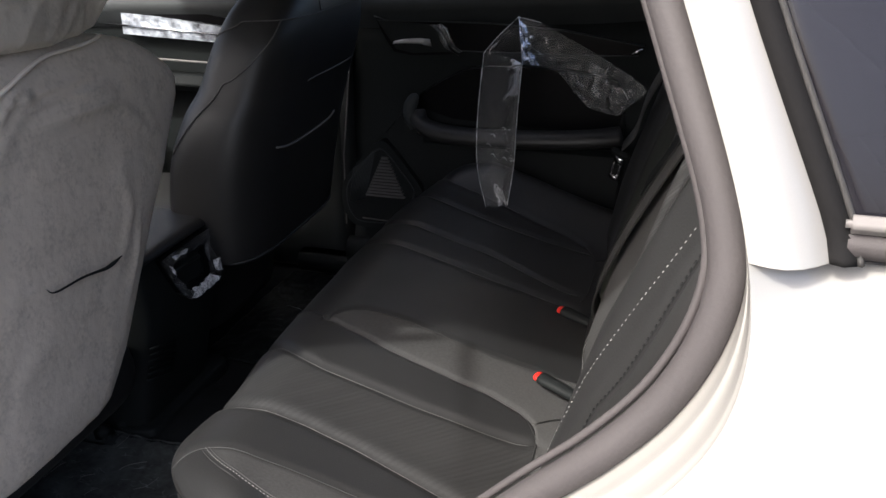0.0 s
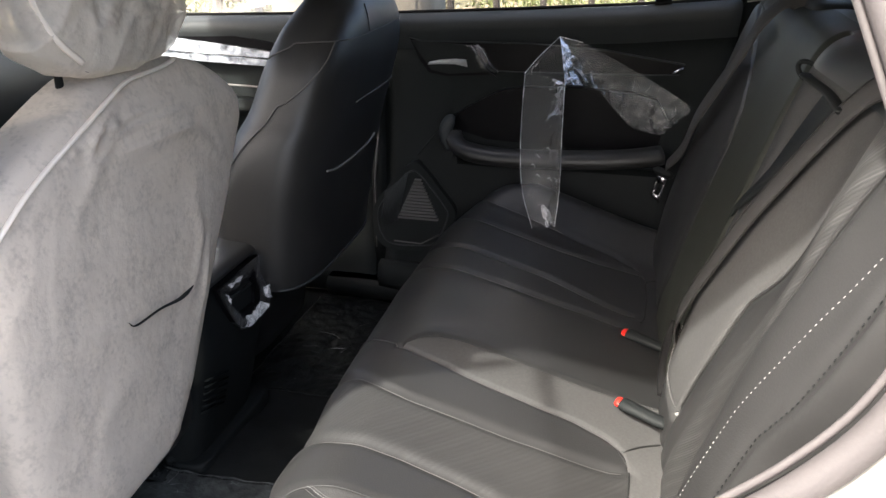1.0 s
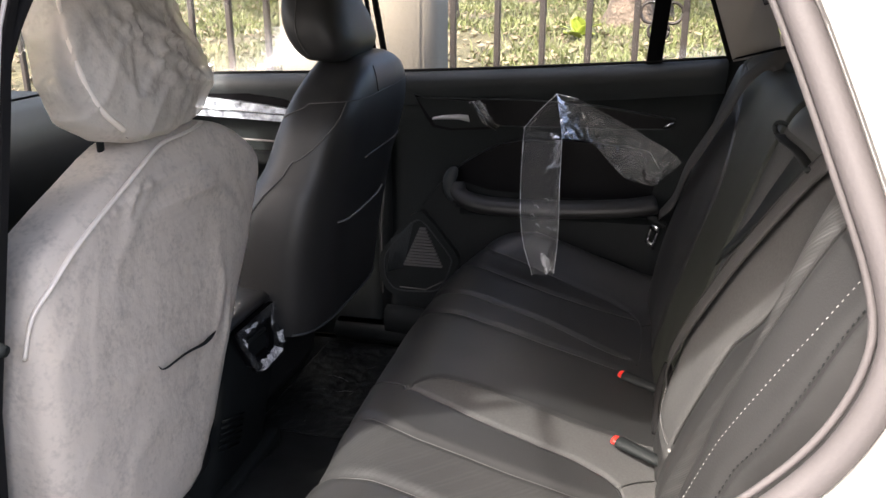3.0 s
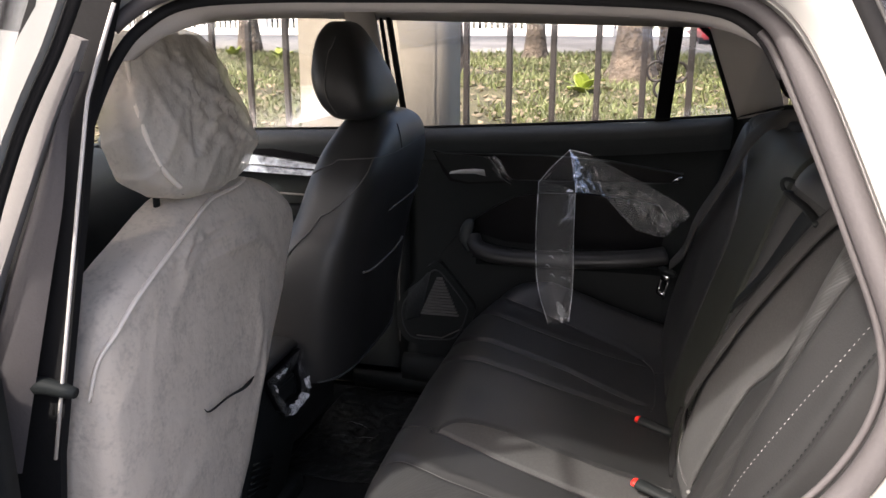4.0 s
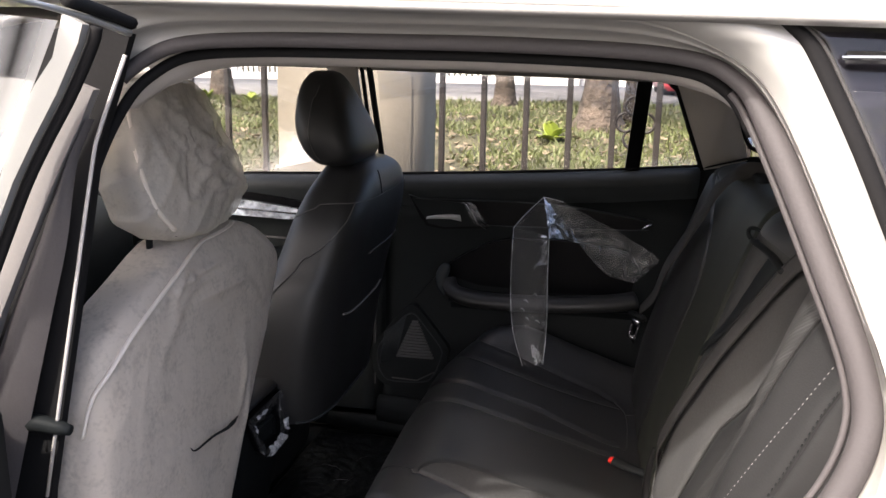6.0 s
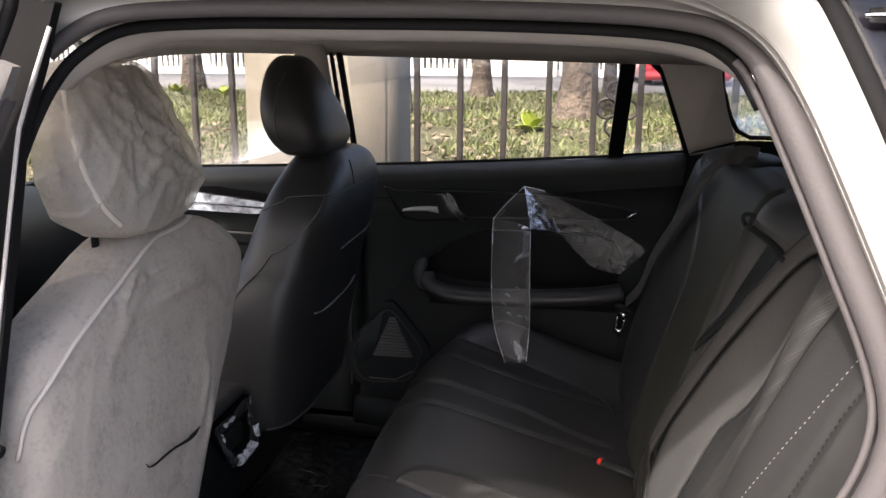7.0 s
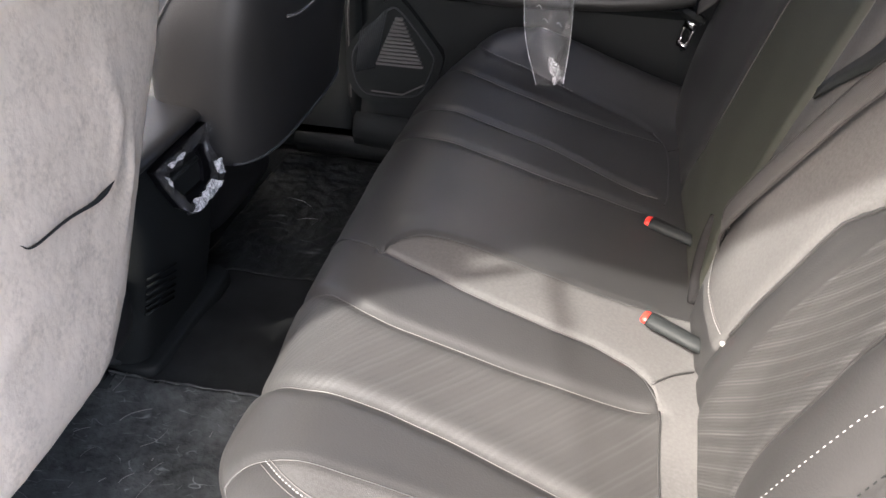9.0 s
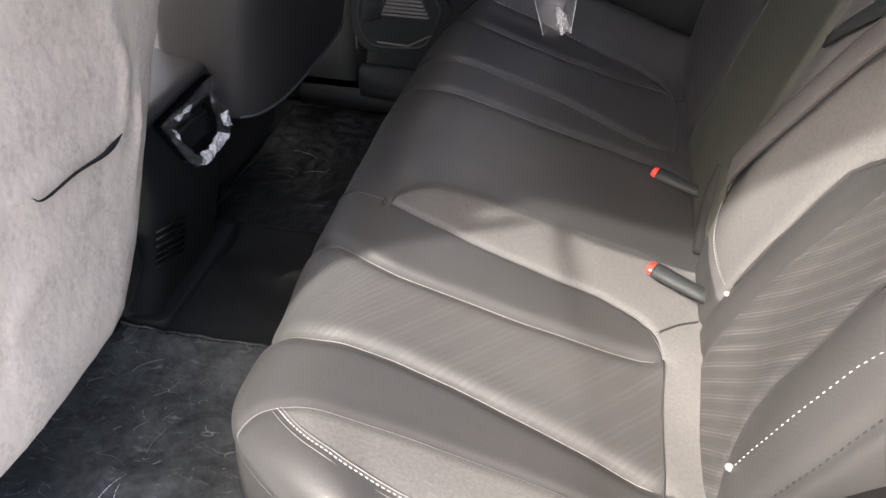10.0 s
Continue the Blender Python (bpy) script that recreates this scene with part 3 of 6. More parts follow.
def outward(i):
    d = (edge[min(i + 1, len(edge) - 1)] - edge[max(i - 1, 0)])
    n = Vector((-d.z, 0, d.x)).normalized()
    if n.dot(Vector((edge[i].x, 0, edge[i].z)) - centre) < 0:
        n = -n
    return n


def offset(i, out, dy):
    p = edge[i] + outward(i) * out
    return Vector((p.x, p.y + dy, p.z))


N = len(edge)
bulk = [0.0085 + 0.0055 * min(max((1.40 - edge[i].z) / 0.05, 0), 1) * (1 if edge[i].x > -0.3 else 0) for i in range(N)]
ROOF_ON = min(i for i in range(N) if edge[i].z > 1.395)
part("door_seal", tube([offset(i, bulk[i] * 0.5, -0.006) for i in range(ROOF_ON, N)], lambda t: bulk[min(int(ROOF_ON + t * (N - 1 - ROOF_ON) + 0.5), N - 1)], 10), RUBBER_GREY, car, "soft grey rubber seal round the door opening")
upper = [i for i in range(N) if edge[i].z > 1.34 and edge[i].x < -0.04]
lower = [i for i in range(N) if edge[i].x > -0.075 and edge[i].z < 1.405 or edge[i].x > -0.5 and edge[i].z < 1.0]
part("inner_seal", tube([offset(i, -0.008, 0.016) for i in range(min(k for k in range(N) if edge[k].z > 0.95), max(upper) + 1)], 0.0062, 8), RUBBER, car, "black rubber seal lip")
part("inner_seal", tube([offset(i, -0.007, 0.010) for i in lower], 0.0038, 8), RUBBER_GREY, car, "grey seal lip on the rear pillar")
trim_ids = [i for i in upper if edge[i].z > 1.362]


def taper(i):
    return 0.12 + 0.88 * min(max((edge[i].z - 1.365) / 0.055, 0.0), 1.0)


part("opening_trim", strip([[offset(i, o * taper(i), d * (0.6 + 0.4 * taper(i))) for i in trim_ids] for o, d in ((-0.010, 0.022), (-0.018, 0.040), (-0.023, 0.070), (-0.014, 0.10), (0.02, 0.10))]), HEADLINER, car, "pale trim edge inside the door opening")
part("rear_opening_trim", strip([[offset(i, o, d) for i in lower] for o, d in ((0.012, 0.02), (0.016, 0.035), (0.036, 0.06), (0.062, 0.09), (0.09, 0.11))]), RUBBER, car, "dark plastic wheel arch trim")

front = [i for i in range(N) if edge[i].x < -0.66 and edge[i].z < 1.37]


def roof_z(x):
    return 1.463 - 0.022 * (x + 0.03) - 0.05 * max(0, x - 0.3) ** 2 - 0.16 * max(0, -1.0 - x) ** 2


Q_PTS = [(-0.050, 0.600, 1.462), (-0.035, 0.600, 1.450), (-0.018, 0.598, 1.425), (0.022, 0.583, 1.345), (0.055, 0.570, 1.27), (0.10, 0.556, 1.175), (0.112, 0.552, 1.147), (0.116, 0.546, 1.130)]
q_line = [Vector(p) for p in spline(Q_PTS, 28)]


def rim(i):
    """Outer edge of the door jamb."""
    p = edge[i]
    if p.x < -0.14 and p.z > 1.3:
        return Vector((p.x, 0.592, roof_z(p.x) + 0.002))
    w = min(max((1.12 - p.z) / 0.08, 0.0), 1.0)
    return offset(i, 0.019 + 0.015 * w, -0.044 - 0.024 * w)


def skin_end(i):
    p = rim(i)
    if p.x < -0.16 and p.z > 1.3:
        return Vector((p.x, 0.583, roof_z(p.x) + 0.010))
    z = min(max(p.z, 1.130), 1.462)
    return Vector((float(np.interp(-z, [-q.z for q in q_line], [q.x for q in q_line])), float(np.interp(-z, [-q.z for q in q_line], [q.y for q in q_line])), z))


rail_ids = [i for i in range(N) if edge[i].z > 1.40 and edge[i].x < -0.07 or edge[i].x > -0.12 and edge[i].z > 0.40 or edge[i].x > -0.35 and edge[i].z < 1.0]
rims = [rim(i) for i in rail_ids]
for _ in range(6):
    rims = [rims[0]] + [(a + b * 2 + c) / 4 for a, b, c in zip(rims, rims[1:], rims[2:])] + [rims[-1]]
rows = []
for f, dip_in in ((0.0, 0.0), (0.10, 0.006), (0.24, 0.011), (0.34, 0.012), (0.40, 0.010), (0.43, 0.003), (0.47, 0.001), (0.56, 0.006), (0.70, 0.010), (0.80, 0.009), (0.84, 0.001), (0.88, -0.001), (0.94, 0.002), (1.0, 0.0)):
    row = []
    for k, i in enumerate(rail_ids):
        a = offset(i, bulk[i] * 1.3, -0.008)
        p = a + (rims[k] - a) * f
        p.y += dip_in * (1.0 if p.z > 1.3 else 0.8)
        row.append(p)
    rows.append(row)
part("door_jamb", strip(rows), PAINT, car, "pearl white door jamb")
up_k = [k for k in range(len(rail_ids)) if rims[k].z >= 1.128]
rows = []
for f in (0.0, 0.1, 0.25, 0.45, 0.65, 0.85, 1.0):
    row = []
    for k in up_k:
        e = skin_end(rail_ids[k])
        p = rims[k] + (e - rims[k]) * f
        p.y -= 0.012 * math.sin(math.pi * f) * min(1.0, (e - rims[k]).length / 0.05)
        row.append(p)
    rows.append(row)
part("rear_pillar", strip(rows), PAINT, car, "pearl white rear pillar")
low_k = [k for k in range(len(rail_ids)) if rims[k].z <= 1.14 and rims[k].x > -0.5]
rows = []
for f in (0.0, 0.012, 0.03, 0.06, 0.12, 0.22, 0.4, 0.7, 1.0):
    row = []
    for k in low_k:
        p = rims[k]
        drop = min(max((1.14 - p.z) / 0.20, 0.0), 1.0)
        out = 0.060 * math.sin(drop * math.pi / 2) * math.sin(min(f / 0.22, 1.0) * math.pi / 2)
        lift = 0.045 * (1 - drop) ** 2 * min(f / 0.05, 1.0)
        row.append(Vector((p.x + (1.0 - p.x) * f, p.y - out + lift, p.z)))
    rows.append(row)
part("rear_fender", strip(rows), PAINT, car, "curved pearl white rear fender")

# roof, headliner
roof_rows = []
for y, dz in ((0.586, 0.004), (0.582, 0.012), (0.59, 0.024), (0.65, 0.045), (0.90, 0.070), (1.24, 0.080), (1.58, 0.070), (1.86, 0.045), (1.93, 0.015)):
    roof_rows.append([(x, y, roof_z(x) + dz) for x in np.linspace(-1.46, 1.0, 30)])
part("roof_panel", thick(roof_rows, (0, 0, -0.008)), PAINT, car)
liner_rows = []
for y, dz in ((0.70, -0.045), (0.75, -0.028), (0.90, -0.012), (1.24, 0.0), (1.62, -0.012), (1.82, -0.028), (1.92, -0.055), (1.955, -0.08)):
    liner_rows.append([(x, y, roof_z(x) + 0.01 + dz) for x in np.linspace(-1.44, 0.95, 30)])
ceiling = part("ceiling", thick(liner_rows, (0, 0, 0.01)), HEADLINER)
tagged(ceiling, "pale beige cloth headliner of the car", "headliner", kind="structure")
visor = thing("sun_visor", (-1.22, 0.95, 1.40), "beige folded sun visor under the headliner", "sun visor")
part("panel", box(-1.30, -1.10, 0.80, 1.12, 1.398, 1.414, 0.006), HEADLINER, visor)

# rear quarter glass
qw = part("quarter_window", thick([[p + Vector((0.010, 0.004, 0)) for p in q_line], [p + Vector((0.03, 0.006, 0)) for p in q_line], [Vector((0.95, 0.66 - 0.10 * (1.45 - p.z) / 0.3, p.z)) for p in q_line]], (0, 0.004, 0)), TINTED, car, "dark tinted rear quarter glass")
part("frame", thick([[p + Vector((0.000, -0.001, 0)) for p in q_line], [p + Vector((0.008, -0.005, 0)) for p in q_line], [p + Vector((0.017, -0.001, 0)) for p in q_line]], (0, 0.006, 0)), RUBBER, qw, "black window rubber")
part("lip", thick([[p + Vector((0.017, 0.000, 0)) for p in q_line], [p + Vector((0.0195, -0.002, 0)) for p in q_line], [p + Vector((0.022, 0.002, 0)) for p in q_line]], (0, 0.004, 0)), WEBBING, qw)
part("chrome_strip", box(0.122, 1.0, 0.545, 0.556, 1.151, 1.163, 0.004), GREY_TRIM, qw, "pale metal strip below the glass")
part("lower_strip", box(0.122, 1.0, 0.547, 0.556, 1.133, 1.150, 0.003), RUBBER_GREY, qw, "dark grey strip under the metal one")
part("chrome_strip", box(0.005, 1.0, 0.588, 0.598, 1.427, 1.438, 0.004), CHROME, qw, "chrome strip above the glass")
part("tailgate", thick([[(1.0, 0.5, z) for z in (0.45, 1.12)], [(1.06, 1.24, z) for z in (0.45, 1.14)], [(1.0, 1.98, z) for z in (0.45, 1.12)]], (0.03, 0, 0)), SOFT_PLASTIC, car, "dark inner tailgate")
part("rear_window", thick([[(1.0, 0.6, 1.12), (0.92, 0.66, 1.42)], [(1.06, 1.24, 1.14), (0.97, 1.24, 1.46)], [(1.0, 1.9, 1.12), (0.92, 1.86, 1.42)]], (0.005, 0, 0)), GLASS, car).visible_shadow = False
part("front_left_door", thick([[(x, y, z) for x in np.linspace(-1.75, -0.90, 8)] for y, z in ((0.56, 0.35), (0.49, 0.5), (0.48, 0.9), (0.53, 1.07))], (0, 0.08, 0)), PAINT, car, "closed front door, pearl white")
# out of view; its tint is added to dim light on the seats
part("front_left_window", thick([[(x, 0.55, 1.07) for x in (-1.75, -0.90)], [(x, 0.63, 1.42) for x in (-1.45, -0.86)]], (0, 0.004, 0)), SIDE_DIMMER, car)

# floor, sill, front bulkhead
floor_rows = []
for x in (-1.75, -1.0, -0.75, -0.58, -0.45, 0.95):
    row = []
    for y in np.linspace(0.60, 2.06, 40):
        hump = 0.022 * math.exp(-((y - MID - 0.02) / 0.14) ** 4)
        row.append((x, y, 0.345 + hump))
    floor_rows.append(row)
floor = part("floor", thick(floor_rows, (0, 0, -0.05)), CARPET)
tagged(floor, "black carpeted car floor with a low centre tunnel", "floor", kind="structure")
part("sill", thick([[(x, y, z) for x in (-1.0, -0.6, -0.3)] for y, z in ((0.66, 0.345), (0.63, 0.41), (0.57, 0.415), (0.53, 0.39), (0.50, 0.30))], (0, 0, -0.02)), PLASTIC, car, "black sill plate")
part("underbody", box(-1.75, 1.0, 0.62, 1.95, 0.20, 0.29, 0.02), PLASTIC, car)
for wx in (-2.05, 0.62):
    for y0, y1 in ((0.50, 0.70), (1.90, 2.08)):
        w = part("wheel", tube([(wx, y0, 0.345), (wx, y0 + 0.02, 0.345), (wx, y1 - 0.02, 0.345), (wx, y1, 0.345)], lambda t: 0.333 if 0.1 < t < 0.9 else 0.30, 28), TYRE, car)
        part("rim", tube([(wx, y0 - 0.005, 0.345), (wx, y0 + 0.015, 0.345)], 0.22, 20), CHROME, w)
dash = thing("dashboard", (-1.75, MID, 0.6), "black soft-touch dashboard behind the windscreen", "dashboard")
part("panel", rounded(ease([(0.45, 0.70, 2.0, -1.62, -2.0), (0.8, 0.70, 2.0, -1.5, -2.0), (0.98, 0.70, 2.02, -1.52, -2.0), (1.04, 0.72, 2.0, -1.62, -2.0), (1.05, 0.75, 1.98, -1.7, -1.98)], 14), 40, 6), SOFT_PLASTIC, dash)
stw = thing("steering_wheel", (-1.36, 0.90, 0.98), "black steering wheel with grey spokes", "steering wheel")
ringp = [Vector((-1.36 + 0.07 * math.sin(a / 16 * math.pi), 0.90 + 0.18 * math.cos(a / 16 * math.pi), 0.95 + 0.165 * math.sin(a / 16 * math.pi))) for a in range(33)]
part("rim", tube(ringp, 0.015, 8, up=(1, 0, 0)), LEATHER, stw)
part("hub", rounded([(0.88, 0.85, 0.95, -1.37, -1.43), (0.92, 0.83, 0.97, -1.36, -1.44), (0.98, 0.83, 0.97, -1.34, -1.44), (1.01, 0.85, 0.95, -1.35, -1.42)], 20, 3), PLASTIC, stw)
part("spoke", box(-1.38, -1.36, 0.73, 1.07, 0.94, 0.965, 0.006), PLASTIC, stw)
nose = rounded(ease([(0.26, 0.62, 1.86, -1.78, -2.78), (0.40, 0.56, 1.92, -1.76, -2.86), (0.62, 0.54, 1.94, -1.76, -2.88), (0.80, 0.56, 1.92, -1.76, -2.84), (0.93, 0.66, 1.82, -1.78, -2.66), (1.00, 0.78, 1.70, -1.80, -2.40)], 20), 48, 6)
part("bonnet", nose, PAINT, car, "pearl white front body and bonnet")
part("front_shell", thick([[(-1.75, y, z) for z in (0.30, 1.05)] for y in (0.62, 2.06)], (-0.03, 0, 0)), PLASTIC, car)

# ---- far side wall of the car ----
SIDE = 2.06
belt = curve_at([(-1.8, 1.085), (-1.37, 1.10), (-0.73, 1.124), (-0.175, 1.157), (0.045, 1.178), (0.2, 1.20), (1.0, 1.22)])


def door_panel(x0, x1, name, label, top_label):
    d = thing(name, ((x0 + x1) / 2, SIDE + 0.06, 0.42), label, "car door")
    xs_ = np.linspace(x0, x1, 24)
    rows = []
    for y, dz in ((2.085, 0.0), (2.062, -0.003), (2.036, -0.010), (2.024, -0.024), (2.03, -0.045), (2.046, -0.065), (2.052, -0.085)):
        rows.append([(x, y, belt(x) + dz) for x in xs_])
    part("window_ledge", thick(rows, (0, 0.03, -0.01)), LEDGE, d, top_label)
    rows = [[(x, y, belt(x) - 0.083 if z is None else z) for x in xs_] for y, z in ((2.056, None), (2.06, 1.0), (2.062, 0.9), (2.06, 0.6), (2.05, 0.5), (2.03, 0.42), (2.03, 0.36))]
    part("door_card", thick(rows, (0, 0.03, 0)), CARD, d, "dark grey soft door card")
    part("outer_skin", thick([[(x, y, belt(x) - 0.01 if z is None else z) for x in xs_] for y, z in ((2.10, None), (2.15, 1.0), (2.16, 0.7), (2.13, 0.35))], (0, -0.01, 0)), PAINT, d)
    return d


rear_right = door_panel(-0.80, 0.055, "rear_car_door", "closed rear car door with black soft trim, armrest and speaker", "dull black padded window ledge")
front_right = door_panel(-1.75, -0.825, "front_car_door", "closed front car door with black trim and wrapped bright strip", "grey-lit padded window ledge")

# insert with the release lever and bright end
ins = [(-0.722, 1.070), (-0.69, 1.061), (-0.573, 1.062), (-0.535, 1.064), (-0.42, 1.064), (-0.243, 1.054), (-0.12, 1.036), (-0.055, 1.027), (-0.066, 1.006), (-0.117, 1.003), (-0.24, 1.000), (-0.43, 0.997), (-0.494, 0.997), (-0.52, 0.985), (-0.625, 0.978), (-0.672, 0.985), (-0.692, 1.012)]
part("trim_insert", prism(ins, "y", 2.036, 2.066), GLOSS_BLACK, rear_right, "glossy black trim insert", smooth=False)
part("release_lever", thick([[(-0.672, 2.026, 1.006), (-0.64, 2.022, 1.009), (-0.60, 2.021, 1.010), (-0.572, 2.026, 1.004)], [(-0.668, 2.026, 1.013), (-0.64, 2.020, 1.020), (-0.60, 2.019, 1.024), (-0.576, 2.024, 1.022)]], (0, 0.006, -0.001)), SATIN, rear_right, "satin chrome door release lever")
part("bezel", tube(spline([(-0.553, 2.032, 1.056), (-0.533, 2.026, 1.03), (-0.52, 2.026, 1.005), (-0.50, 2.032, 0.990)], 10), 0.007, 8), GLOSS_BLACK, rear_right)
part("insert_end", tube([(-0.082, 2.028, 1.008), (-0.07, 2.027, 1.016), (-0.058, 2.03, 1.022)], 0.0035, 6), CHROME, rear_right, "small chrome tip of the trim")
part("trim_line", tube([(x, 2.032, z) for x, z in ((-0.722, 1.071), (-0.69, 1.062), (-0.573, 1.063), (-0.42, 1.065), (-0.243, 1.055), (-0.12, 1.037), (-0.055, 1.028))], 0.0018, 6), LEDGE, rear_right, "thin pale upper edge of the insert")
part("trim_line", tube([(x, 2.032, z) for x, z in ((-0.494, 0.996), (-0.43, 0.996), (-0.24, 0.999), (-0.117, 1.002), (-0.066, 1.005))], 0.0016, 6), LEDGE, rear_right)
part("lever_cup", prism([(-0.715, 1.062), (-0.60, 1.057), (-0.565, 1.056), (-0.545, 1.03), (-0.525, 0.992), (-0.62, 0.984), (-0.665, 0.992), (-0.685, 1.02)], "y", 2.0315, 2.0365), PLASTIC, rear_right, "dark cup behind the release lever", smooth=False)
fold = [Vector((-0.565, 2.028, 1.058)), Vector((-0.548, 2.020, 1.050)), Vector((-0.535, 2.016, 1.030)), Vector((-0.520, 2.018, 1.006)), Vector((-0.50, 2.026, 0.993))]
part("wrap_fold", strip([[q + Vector((0.012 * f + 0.006 * noise.noise(q * 60 + Vector((f * 4, 0, 0))), 0.006 * noise.noise(q * 80 + Vector((0, f * 7, 0))), 0.004 * f)) for q in [Vector(a) for a in spline(fold, 24)]] for f in (-1.0, -0.5, 0.0, 0.5, 1.0)]), WRAP, rear_right, "crumpled clear film at the lever")
# armrest whose front end turns up into a grip, and the recess above it
arm = [(-0.598, 1.992, 0.850), (-0.592, 1.984, 0.828), (-0.575, 1.978, 0.812), (-0.54, 1.974, 0.801), (-0.47, 1.970, 0.796), (-0.36, 1.968, 0.798), (-0.24, 1.970, 0.804), (-0.15, 1.978, 0.812), (-0.09, 1.992, 0.820)]
part("armrest", tube(spline(arm, 40), lambda t: 0.020 + 0.016 * min(t * 3, 1), 18, 0.62), LEATHER, rear_right, "padded black armrest")
part("pull_cup", prism([(-0.63, 0.85), (-0.598, 0.882), (-0.572, 0.90), (-0.545, 0.917), (-0.493, 0.944), (-0.43, 0.958), (-0.30, 0.961), (-0.16, 0.952), (-0.11, 0.94), (-0.085, 0.90), (-0.10, 0.82), (-0.3, 0.81), (-0.52, 0.82)], "y", 2.046, 2.066), GLOSS_BLACK, rear_right, "black recess above the armrest", smooth=False)
part("pull_grip", tube(spline([(-0.602, 1.985, 0.806), (-0.614, 1.984, 0.830), (-0.616, 1.986, 0.856), (-0.606, 1.990, 0.878), (-0.598, 1.996, 0.886)], 16), lambda t: 0.0175 * (0.75 + 0.25 * math.sin(math.pi * min(t * 1.15, 1.0))) * (1 - 0.5 * max(t - 0.8, 0) / 0.2), 14), LEDGE, rear_right, "rounded padded grip at the armrest's front")
part("armrest_base", thick([[(x, y, z) for x in (-0.60, -0.45, -0.25, -0.08)] for y, z in ((1.985, 0.785), (2.022, 0.775), (2.046, 0.765), (2.054, 0.72), (2.056, 0.68))], (0, 0.02, 0)), SOFT_PLASTIC, rear_right)
lowp = [(-0.62, 0.862), (-0.655, 0.825), (-0.700, 0.768), (-0.69, 0.735), (-0.60, 0.635), (-0.62, 0.55), (-0.45, 0.50), (-0.09, 0.50), (-0.085, 0.86), (-0.3, 0.84), (-0.52, 0.85)]
part("lower_recess", prism(lowp, "y", 2.049, 2.064), PLASTIC, rear_right, "black recessed lower panel", smooth=False)
part("recess_edge", tube(spline([(-0.43, 2.044, 0.961), (-0.495, 2.044, 0.947), (-0.547, 2.044, 0.919), (-0.60, 2.044, 0.884), (-0.657, 2.044, 0.827), (-0.703, 2.044, 0.768)], 24), 0.0022, 6), SOFT_PLASTIC, rear_right)
# speaker grille
spk = [tuple(q) for q in spline([(-0.735, 0.738), (-0.765, 0.702), (-0.810, 0.645), (-0.826, 0.605), (-0.822, 0.55), (-0.80, 0.512), (-0.765, 0.502), (-0.70, 0.504), (-0.65, 0.512), (-0.622, 0.545), (-0.600, 0.605), (-0.602, 0.632), (-0.64, 0.684), (-0.685, 0.738), (-0.708, 0.752), (-0.735, 0.738)], 60)][:-1]
part("speaker_surround", prism(spk, "y", 2.026, 2.056), SOFT_PLASTIC, rear_right, smooth=False)
inner = [(-0.715 + (x + 0.715) * 0.84, 0.62 + (z - 0.62) * 0.84) for x, z in spk]
part("speaker_plate", prism(inner, "y", 2.020, 2.032), PLASTIC, rear_right, smooth=False)
part("speaker_rim", tube([(x, 2.02, z) for x, z in inner + inner[:1]], 0.0022, 6, up=(0, 1, 0)), LEDGE, rear_right)
part("speaker_edge", tube([(-0.765, 2.017, 0.532), (-0.69, 2.016, 0.530), (-0.64, 2.018, 0.558)], 0.0018, 6), THREAD_DARK, rear_right)
for i in range(13):
    z = 0.602 + i * 0.0088
    f = i / 12
    part("slat", box(-0.752 + 0.046 * f, -0.642 - 0.046 * f, 2.011, 2.021, z - 0.0028, z + 0.0028, 0.001), THREAD_DARK, rear_right, smooth=False)
for i in range(12):
    f = i / 11
    part("slat", tube([(-0.800 + 0.045 * f, 2.017, 0.575 + 0.015 * f), (-0.785 + 0.06 * f, 2.017, 0.672 + 0.05 * f)], 0.0018, 5), LEDGE, rear_right)
part("map_pocket", thick([[(x, y - 0.02 * math.sin((x + 0.86) / 0.6 * math.pi), z) for x in np.linspace(-0.80, -0.30, 10)] for y, z in ((2.05, 0.40), (1.99, 0.40), (1.975, 0.44), (1.985, 0.475), (2.01, 0.48))], (0, 0.006, 0)), SOFT_PLASTIC, rear_right)
# front door strip and lines
fin = [(-1.45, 1.052), (-1.34, 1.046), (-1.20, 1.032), (-1.06, 1.016), (-1.00, 1.006), (-1.00, 0.986), (-1.10, 0.983), (-1.36, 0.992), (-1.45, 0.996)]
part("trim_insert", prism(fin, "y", 2.030, 2.062), FOIL, front_right, "bright trim strip under crinkled protective film", smooth=False)
part("trim_line", tube([(-1.5, 2.026, 1.022), (-1.3, 2.026, 1.014), (-1.0, 2.028, 0.998)], 0.003, 6), CHROME, front_right)
part("trim_shadow", prism([(-1.5, 1.075), (-1.2, 1.058), (-1.0, 1.03), (-1.0, 1.012), (-1.2, 1.036), (-1.5, 1.055)], "y", 2.034, 2.06), GLOSS_BLACK, front_right, smooth=False)
part("armrest", box(-1.55, -1.0, 1.97, 2.05, 0.86, 0.90, 0.015), SOFT_PLASTIC, front_right)
part("trim_line", tube([(-1.5, 2.03, 0.935), (-1.2, 2.03, 0.93), (-1.0, 2.03, 0.925)], 0.003, 6), THREAD_GREY, front_right)

part("pillar_foot", box(-0.832, -0.795, 2.045, 2.12, 0.34, 1.115, 0.004), PLASTIC, car, "black lower pillar trim")
part("rear_door_seal", box(0.035, 0.10, 2.062, 2.10, 0.36, 1.165, 0.006), RUBBER, car, "black seal between the far door and the luggage trim")
